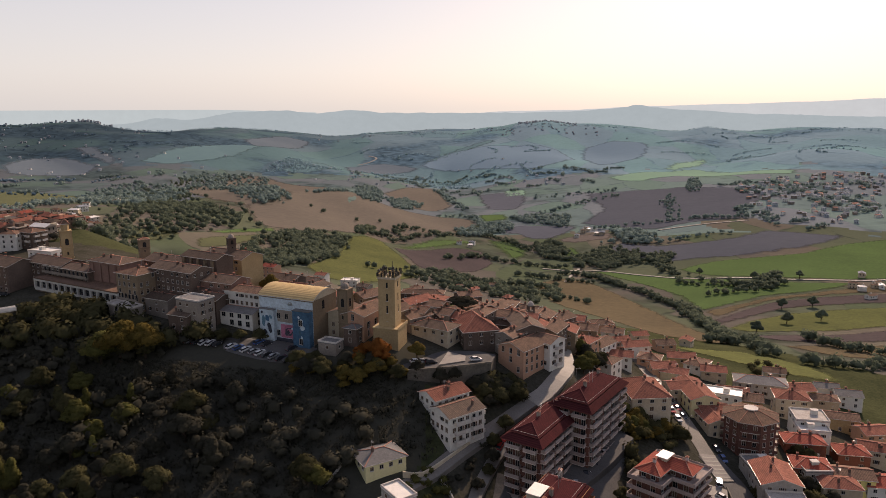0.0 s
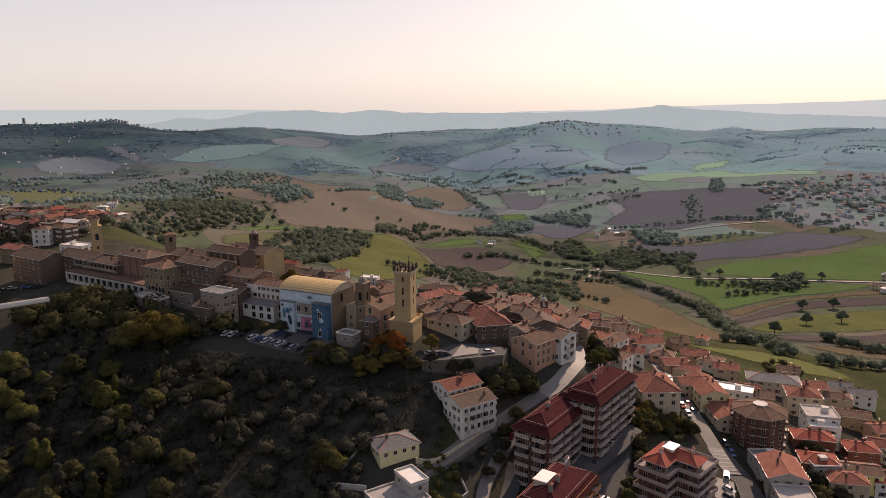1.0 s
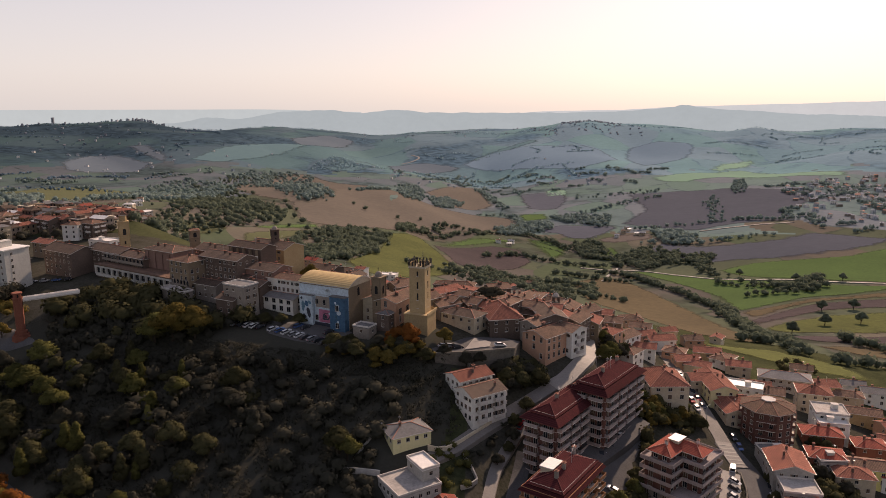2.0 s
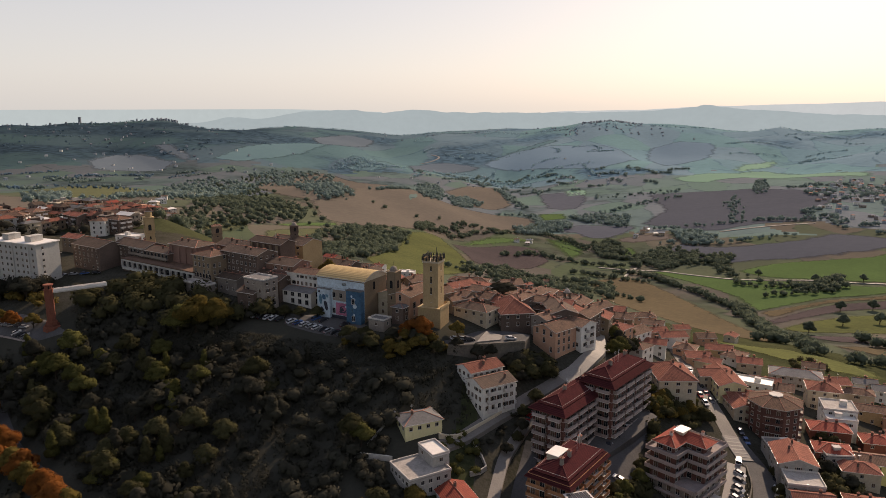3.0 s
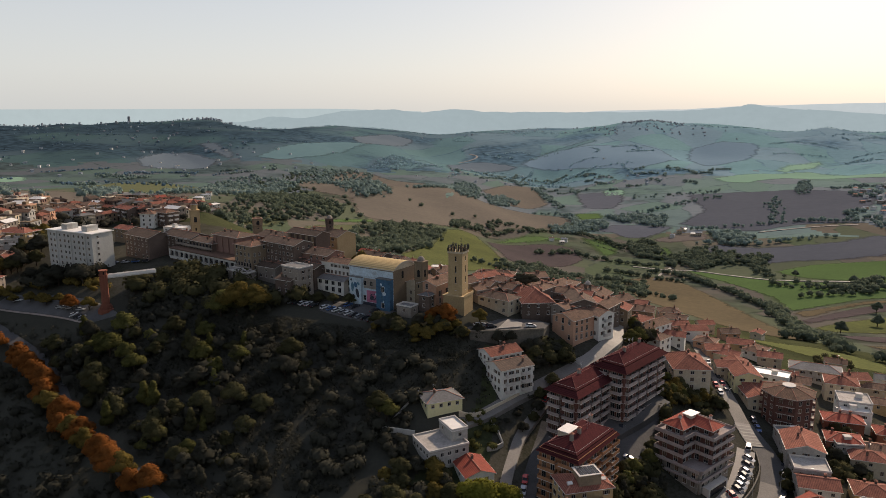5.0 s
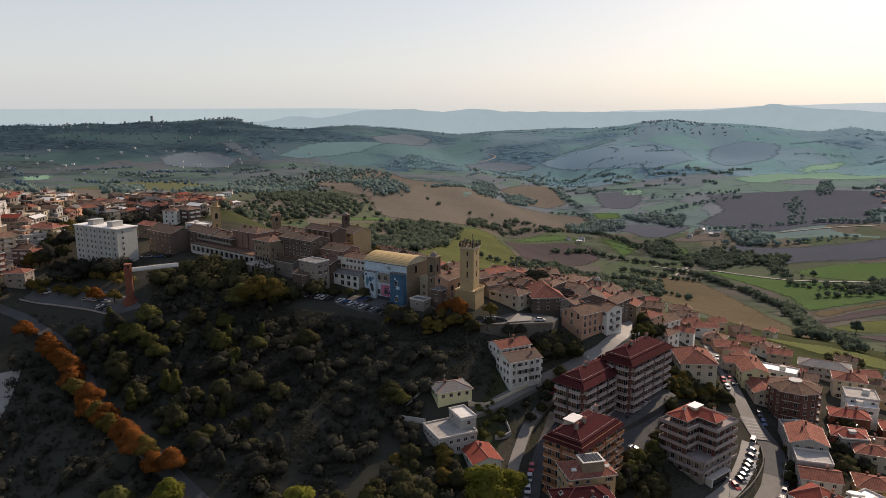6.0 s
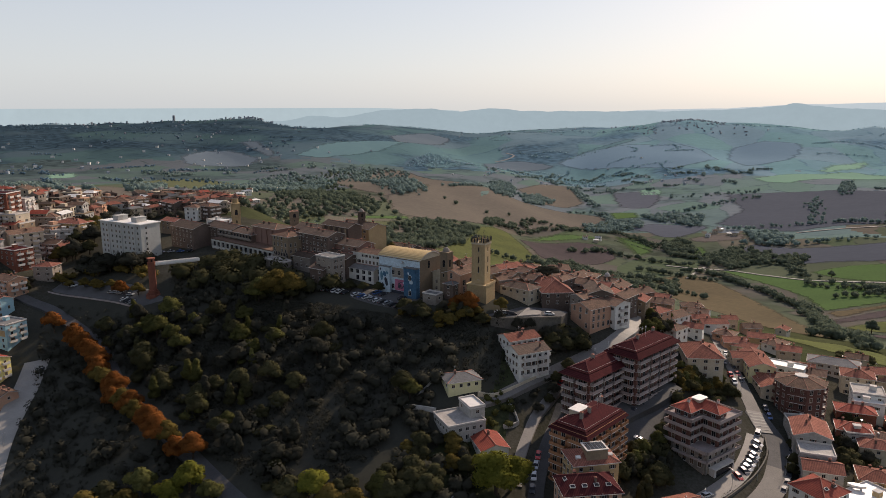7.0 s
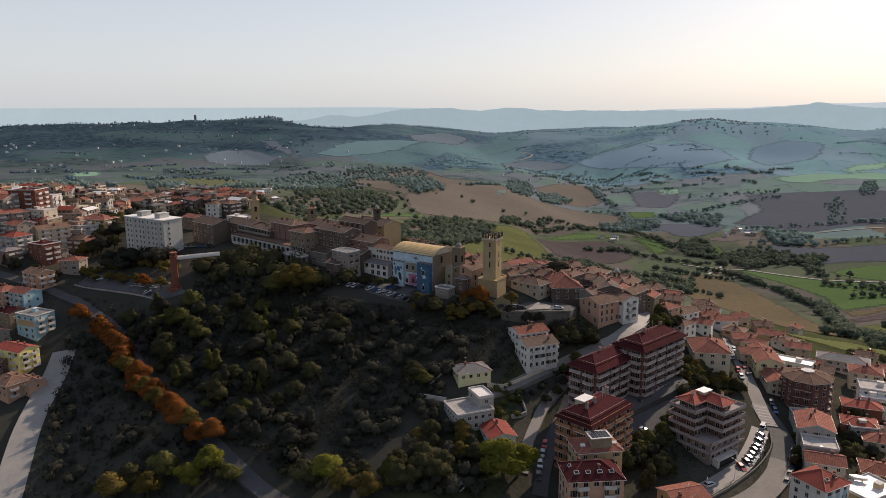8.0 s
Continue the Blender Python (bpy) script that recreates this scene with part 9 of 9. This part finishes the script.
thicket(within([(-95.0, 221.2), (-40.3, 209.3), (-13.7, 204.2), (-20.2, 190.9), (-35.4, 172.3), (-37.8, 151.3), (-55.5, 144.7), (-67.5, 189.2)], 70, 62), "leaf_dark", "dark shrubs grown together on the shaded slope", (3, 5.5), 31)
for x, y in along([(-226.6, 232.6), (-202.2, 218.6), (-182.2, 202.1), (-162.2, 183.7), (-147.3, 171.8), (-126.8, 155.7), (-109.4, 144.4), (-103.2, 144.0)], 6.2, 1.2, 64):
    tree(x, y, rt.uniform(8.5, 12), "round", rt.choice(("leaf_orange", "leaf_orange", "leaf_orange", "leaf_gold")), "orange trees along the road", rt.uniform(1.0, 1.2), 0.2, rt)
for x, y, s, k, leaf in ((-113.5, 235.0, 15, "round", "leaf_gold"), (-105.2, 235.7, 13, "round", "leaf_gold"), (-120.5, 234.6, 12, "round", "leaf_yellow"), (-0.1, 143.3, 15, "round", "leaf_lime"), (4.0, 146.2, 12, "round", "leaf_lime"), (-21.7, 221.1, 9, "round", "leaf_orange"), (-26.8, 222.5, 7, "round", "leaf_orange"), (-9.0, 227.1, 6, "round", "leaf_gold"), (-35.0, 175.0, 8, "round", "leaf_yellow"), (-37.9, 177.6, 9, "round", "leaf"), (-205.1, 253.0, 8, "round", "leaf_orange"), (-193.1, 250.3, 7, "round", "leaf_gold")):
    tree(x, y, s, k, leaf, "", 1.25, 0.3, rt)
for x, y in ((-124.7, 128.6), (-114.5, 123.9), (-112.5, 130.7), (-101.3, 127.3), (-126.6, 122.2), (-97.4, 133.8), (-87.9, 129.1), (-61.1, 129.1), (-56.0, 131.7), (-48.8, 128.8), (-39.7, 127.1)):
    tree(x, y, rt.uniform(7.5, 11), "round", rt.choice(("leaf_yellow", "leaf", "leaf_gold", "leaf_lime")), "trees below the road", 1.2, 0.3, rt)
for x, y in along([(-258.3, 271.5), (-243.6, 269.3), (-226.6, 263.5), (-215.6, 260.6)], 7, 1.5, 65):
    tree(x, y, rt.uniform(5, 7), "round", "leaf_gold", "trees in the car park", 1.3, 0.2, rt)
for x, y in along([(-250.0, 287.4), (-229.6, 280.3), (-213.2, 277.9), (-207.5, 280.1)], 7, 2, 66):
    tree(x, y, rt.uniform(9, 12), "round", "leaf_dark", "dark trees below the white block", 1.3, 0.3, rt)
thicket(within([(-180.9, 265.5), (-163.1, 275.6), (-110.1, 257.6), (-82.6, 246.5), (-95.2, 235.3), (-141.3, 235.0), (-164.1, 242.6)], 40, 67), "leaf", "olive green trees under the town wall", (5, 9), 32)
for x, y in along([(-95.1, 246.5), (-84.9, 245.0), (-76.3, 244.3), (-67.6, 243.0)], 4, 0.8, 68):
    tree(x, y, rt.uniform(4, 5.5), "round", "leaf", "trees along the promenade", 1.4, 0.2, rt)
for x, y in within([(-50.5, 229.5), (-36.1, 224.5), (-14.7, 222.9), (-10.7, 214.6), (-24.5, 210.4), (-41.6, 215.5), (-52.4, 221.7)], 34, 125):
    tree(x, y, rt.uniform(3.5, 6.5), rt.choice(("round", "round", "bush")), rt.choice(("leaf", "leaf_gold", "leaf_dark", "leaf")), "trees along the promenade", 1.3, 0.3, rt)
thicket(within([(-174.6, 283.5), (-151.3, 272.7), (-132.6, 265.7), (-118.7, 254.3), (-131.7, 245.3), (-155.7, 257.7), (-169.1, 270.8)], 30, 126), "leaf", "olive trees below the gallery", (5, 8.5), 33)
for x, y in within([(-298.4, 335.4), (-289.2, 348.6), (-261.3, 310.5), (-271.1, 304.7), (-278.5, 298.8), (-287.5, 315.6)], 22, 69):
    tree(x, y, rt.uniform(8, 12), "round", rt.choice(("leaf_dark", "leaf", "leaf_gold")), "trees beside the white block", 1.2, 0.2, rt)
for x, y in within([(9.7, 217.8), (25.3, 225.5), (27.7, 221.2), (12.7, 209.1)], 16, 71):
    tree(x, y, rt.uniform(5, 7), rt.choice(("round", "bush")), rt.choice(("leaf", "leaf_dark")), "trees under the retaining wall", 1.3, 0.3, rt)
for x, y in outside(YARD, within([(33.0, 181.8), (47.2, 197.0), (56.0, 207.0), (52.6, 183.4), (44.2, 166.4), (33.1, 159.6)], 12, 72)):
    tree(x, y, rt.uniform(4, 6.5), "round", rt.choice(("leaf", "leaf_yellow", "leaf_dark")), "trees between the flats", 1.15, 0.2, rt)
for x, y in within([(61.6, 223.9), (81.6, 239.2), (82.6, 230.8), (60.7, 213.0)], 14, 73):
    tree(x, y, rt.uniform(4, 6.5), "round", rt.choice(("leaf_yellow", "leaf", "leaf_gold")), "trees beside the street", 1.2, 0.2, rt)
for x, y in within([(50.2, 266.6), (62.5, 289.2), (62.4, 259.9), (51.0, 238.5)], 12, 74):
    tree(x, y, rt.uniform(5, 8), "round", rt.choice(("leaf", "leaf_yellow", "leaf_dark")), "trees at the bend of the road", 1.2, 0.2, rt)
for x, y in within([(131.8, 251.4), (142.3, 238.3), (129.3, 199.8), (115.6, 190.2), (118.6, 213.1)], 24, 75):
    tree(x, y, rt.uniform(4, 7), rt.choice(("round", "bush")), rt.choice(("leaf", "leaf_dark")), "garden trees", 1.2, 0.2, rt)
for x, y in within([(-53.2, 133.5), (-28.4, 131.9), (-7.8, 136.1), (-24.1, 143.8), (-45.5, 138.6)], 14, 76):
    tree(x, y, rt.uniform(6, 9), "round", rt.choice(("leaf", "leaf_yellow", "leaf")), "trees below the grey house", 1.2, 0.2, rt)
for x, y in within([(-306.1, 264.8), (-285.6, 266.9), (-258.9, 265.4), (-255.2, 256.5), (-283.7, 256.2)], 16, 77):
    tree(x, y, rt.uniform(4, 7), rt.choice(("round", "tall")), rt.choice(("leaf", "leaf_dark")), "garden trees", 1.1, 0.2, rt)
for x, y in along([(17.5, 204.4), (13.9, 194.2), (11.5, 185.7)], 5, 1, 78):
    tree(x, y, rt.uniform(4, 6.5), "round", rt.choice(("leaf", "leaf_dark")), "trees beside the lane", 1.1, 0.2, rt)
for x, y in within([(-34.0, 167.1), (-7.6, 155.5), (-9.5, 144.9), (-32.6, 147.1)], 22, 79):
    tree(x, y, rt.uniform(4, 7), rt.choice(("round", "bush")), rt.choice(("leaf", "leaf_dark", "leaf_gold")), "shrubs round the grey house", 1.3, 0.3, rt)

for x, y in outside(YARD, within([(34.9, 179.6), (46.8, 184.9), (55.2, 179.2), (52.7, 158.6), (36.7, 151.4)], 18, 121)):
    tree(x, y, rt.uniform(5.5, 8.5), rt.choice(("round", "round", "tall")), rt.choice(("leaf", "leaf_dark", "leaf")), "trees below the angled flats", 1.1, 0.2, rt)
for x, y in within([(58.6, 228.2), (74.7, 239.4), (82.6, 230.8), (67.8, 218.5), (59.0, 218.4)], 12, 123):
    tree(x, y, rt.uniform(4, 6.5), "round", rt.choice(("leaf_yellow", "leaf", "leaf_gold")), "trees beside the street", 1.1, 0.2, rt)
thicket(within([(62.6, 221.7), (72.0, 236.5), (82.3, 243.8), (86.0, 227.2), (77.8, 220.7), (67.7, 218.4)], 26, 151), "leaf", "garden shrubs beside the street", (2.0, 4.5), 34)
thicket(within([(-37.1, 148.9), (-19.8, 149.4), (-7.7, 145.4), (-5.7, 134.0), (-31.2, 129.0)], 46, 152), "leaf_dark", "dark shrubs below the grey house", (2.5, 5), 35)
thicket(within([(-35.4, 168.2), (-31.9, 175.2), (-27.5, 184.0), (-26.6, 189.7), (-27.2, 173.2), (-26.5, 161.6), (-32.2, 160.0)], 26, 153), "leaf_dark", "shrubs round the yellow villa", (1.8, 3.8), 36)
thicket(within([(10.7, 219.6), (27.7, 224.5), (25.6, 216.9), (11.3, 211.9)], 20, 154), "leaf", "olive trees under the retaining wall", (3.5, 6), 37)
thicket(outside(YARD, within([(57.3, 210.6), (61.9, 213.9), (62.6, 197.6), (58.0, 191.1), (42.8, 182.0), (40.5, 167.5), (47.8, 164.9), (54.2, 178.6)], 40, 155)), "leaf", "garden trees between the flats", (2.5, 5.5), 38)
thicket(within([(-12.8, 179.7), (-4.3, 186.1), (1.9, 187.1), (1.5, 173.5), (-7.8, 168.4)], 24, 156), "leaf_yellow", "rough shrubs in the sunken yard", (1.5, 3), 39)
thicket(within([(121.1, 222.2), (132.5, 232.7), (136.9, 222.4), (130.8, 204.1), (115.8, 197.0)], 30, 157), "leaf", "garden shrubs between the houses", (2, 4.5), 40)
thicket(within([(170.9, 378.3), (194.1, 385.3), (159.7, 288.9), (147.3, 302.8)], 30, 158), "leaf", "garden shrubs between the houses", (2, 4), 41)
thicket(along([(-258.0, 279.5), (-243.3, 281.0), (-218.7, 277.0), (-196.0, 266.0)], 3.0, 1.2, 161), "leaf_gold", "brown autumn shrubs behind the car park", (2.5, 5), 42)
thicket(within([(-262.0, 288.0), (-225.0, 293.0), (-200.0, 284.0), (-215.0, 279.0), (-250.0, 283.0)], 34, 162), "leaf_dark", "dark trees below the white block", (4, 7), 43)
undergrowth("hedge", along([(90.7, 206.7), (88.9, 196.0), (82.0, 182.2), (71.0, 168.0), (59.3, 154.7)], 0.7, 0.25, 124), "leaf_dark", "dark clipped hedge along the low wall", (0.7, 1.2), 13)
yard_tree_row([(-7.9, 219.6), (2.8, 217.9), (14.3, 218.1)], 6, (4.5, 7), "leaf_dark", 112, "trees under the retaining wall")
yard_tree_row([(101.1, 211.7), (101.2, 200.6), (95.3, 181.3)], 6, (3.5, 5.5), "leaf", 113, "trees beside the street")
yard_tree_row([(57.8, 217.3), (68.9, 228.8), (80.0, 228.5), (86.9, 230.2)], 5, (4, 7), "leaf", 114, "trees beside the street")
yard_tree_row([(2.2, 184.9), (7.9, 190.7), (12.4, 199.0)], 5, (3, 5), "leaf_dark", 116, "shrubs beside the road", "bush")
tree(-75.5, 295.8, 11, "round", "leaf_gold", "", 1.0, 0.0, rt)
tree(7.7, 268.7, 10, "pine", "leaf_dark", "", 1.3, 0.0, rt)
tree(-55.6, 270.6, 8, "pine", "leaf_dark", "", 1.0, 0.0, rt)
tree(248.4, 534.1, 11, "round", "leaf_far", "single trees in the meadow", 1.15, 0.0, rt)
tree(295.8, 580.8, 11, "round", "leaf_far", "single trees in the meadow", 1.15, 0.0, rt)
tree(331.5, 592.2, 11, "round", "leaf_far", "single trees in the meadow", 1.15, 0.0, rt)
tree(325.9, 652.2, 11, "round", "leaf_far", "single trees in the meadow", 1.15, 0.0, rt)
tree(357.6, 656.3, 11, "round", "leaf_far", "single trees in the meadow", 1.15, 0.0, rt)
tree(364.8, 802.0, 10, "round", "leaf_far", "single trees in the fields", 1.1, 0.0, rt)
tree(414.3, 794.1, 10, "round", "leaf_far", "single trees in the fields", 1.1, 0.0, rt)
tree(321.6, 858.8, 10, "round", "leaf_far", "single trees in the fields", 1.1, 0.0, rt)

# ---------------------------------------------------------------- cars and street things
car_row([(87.7, 202.2), (84.8, 193.9), (79.5, 183.0), (74.4, 176.2)], 3.0, 70, 1, 0.9, "parked nose in beside the street")
car_row([(90.1, 285.3), (90.4, 261.8), (91.4, 242.8)], 5.2, 0, 2, 0.95, "parked along the street")
car_row([(86.5, 282.5), (86.9, 258.0), (88.0, 239.1)], 5.4, 0, 22, 0.9, "parked along the street")
car_row([(99.5, 229.8), (100.0, 218.1)], 5.4, 0, 23, 0.9, "parked along the street")
car_row([(35.9, 187.2), (44.1, 195.0), (52.0, 203.3)], 5.2, 10, 24, 0.8, "parked behind the flats")
car_row([(96.9, 230.9), (97.3, 219.2)], 5.5, 0, 3, 0.95, "parked along the street")
car_row([(100.0, 203.7), (95.2, 187.5), (88.9, 172.7)], 5.2, 0, 4, 0.8, "parked along the street")
car_row([(11.3, 165.0), (10.6, 154.6), (10.7, 142.8)], 6.0, 0, 5, 0.8, "parked along the lane")
car_row([(35.9, 189.2), (43.1, 196.4), (50.6, 204.8)], 5.0, 40, 6, 0.8, "parked behind the flats")
car_row([(-199.3, 248.0), (-190.3, 243.6)], 2.6, 60, 7, 0.95, "parked in the car park")
car_row([(-212.2, 255.8), (-194.5, 249.8)], 3.5, 10, 8, 0.6, "parked in the car park")
car_row([(-92.2, 243.9), (-78.7, 240.4), (-66.7, 235.6), (-50.5, 227.9)], 2.7, 70, 9, 0.95, "parked under the painted hall")
car_row([(-66.4, 241.6), (-56.9, 237.8), (-50.5, 234.6)], 3.0, 70, 10, 0.6, "parked under the painted hall")
car_row([(-209.8, 297.8), (-185.2, 296.5)], 5, 0, 11, 0.8, "parked on the ridge")
car(-9.2, 223.0, 20, "car_white", False, "parked on the terrace", 0.84)
car(-6.9, 223.2, 20, "car_grey", False, "parked on the terrace", 1.40)
car(-4.3, 222.8, 20, "car_dark", False, "parked on the terrace", 2.22)
car(10.9, 225.2, 20, "car_white", False, "parked on the terrace", 5.19)
car_row([(-274.1, 259.7), (-255.1, 258.5)], 6, 0, 13, 0.6, "parked along the road")
car_row([(17.7, 200.9), (66.2, 225.0), (78.2, 231.3)], 9, 30, 14, 0.25, "parked beside the houses")
car(-244.7, 268.3, 10, "car_white", False)
car(64.9, 165.5, 40, "car_white", False)
car(-11.5, 136.4, 60, "car_white", True)
for x, y, turn, paint in ((44.8, 184.0, 150, "car_white"), (51.2, 206.1, 35, "car_white"), (50.0, 201.8, 40, "car_grey"), (44.4, 196.6, 160, "car_white")):
    car(x, y, turn, paint, False)
car(-216.9, 208.8, 60, "car_dark", False)
car(-166.9, 234.3, 0, "car_grey", False)
car(89.6, 209.4, 70, "car_grey", True)


def street_lamp(x, y, rot):
    root = thing("street_lamp", x, y, gz(x, y), rot)
    bm = bmesh.new()
    beam(bm, (0, 0, -0.5), (0, 0, 7.0), 0.09, 0, 6, 0.05)
    part("pole", bm, "steel", root)
    bm = bmesh.new()
    beam(bm, (0, 0, 6.9), (1.2, 0, 7.2), 0.05)
    part("arm", bm, "steel", root)
    bm = bmesh.new()
    box(bm, 0.9, 1.6, -0.14, 0.14, 7.1, 7.28)
    part("lamp_head", bm, "frame", root)
    tagged(root, "grey steel street lamp with one arm", "street lamp", "street lamps")


for x, y in [(73.8, 172.5), (93.8, 186.9), (83.4, 180.7), (63.3, 159.8), (88.3, 235.7), (46.0, 230.2), (-264.1, 233.7), (-210.9, 201.4), (-190.9, 158.4), (102.6, 204.8)]:
    street_lamp(x, y, rt.uniform(0, 360))
ribbon("crossing", [(91.0, 224.6), (91.7, 218.0), (92.9, 211.6)], 5.8, "pale_road", "worn pale pavement of a crossing", 0.36, "road marking", step=1.5)
for k in range(6):
    y = 223.2 - k * 1.9
    ribbon("zebra_stripe", [(91.0 + k * 0.3, y), (91.1 + k * 0.3, y - 0.6)], 5.0, "light_road", "worn white painted stripe of a zebra crossing", 0.50, "road marking", step=0.4)
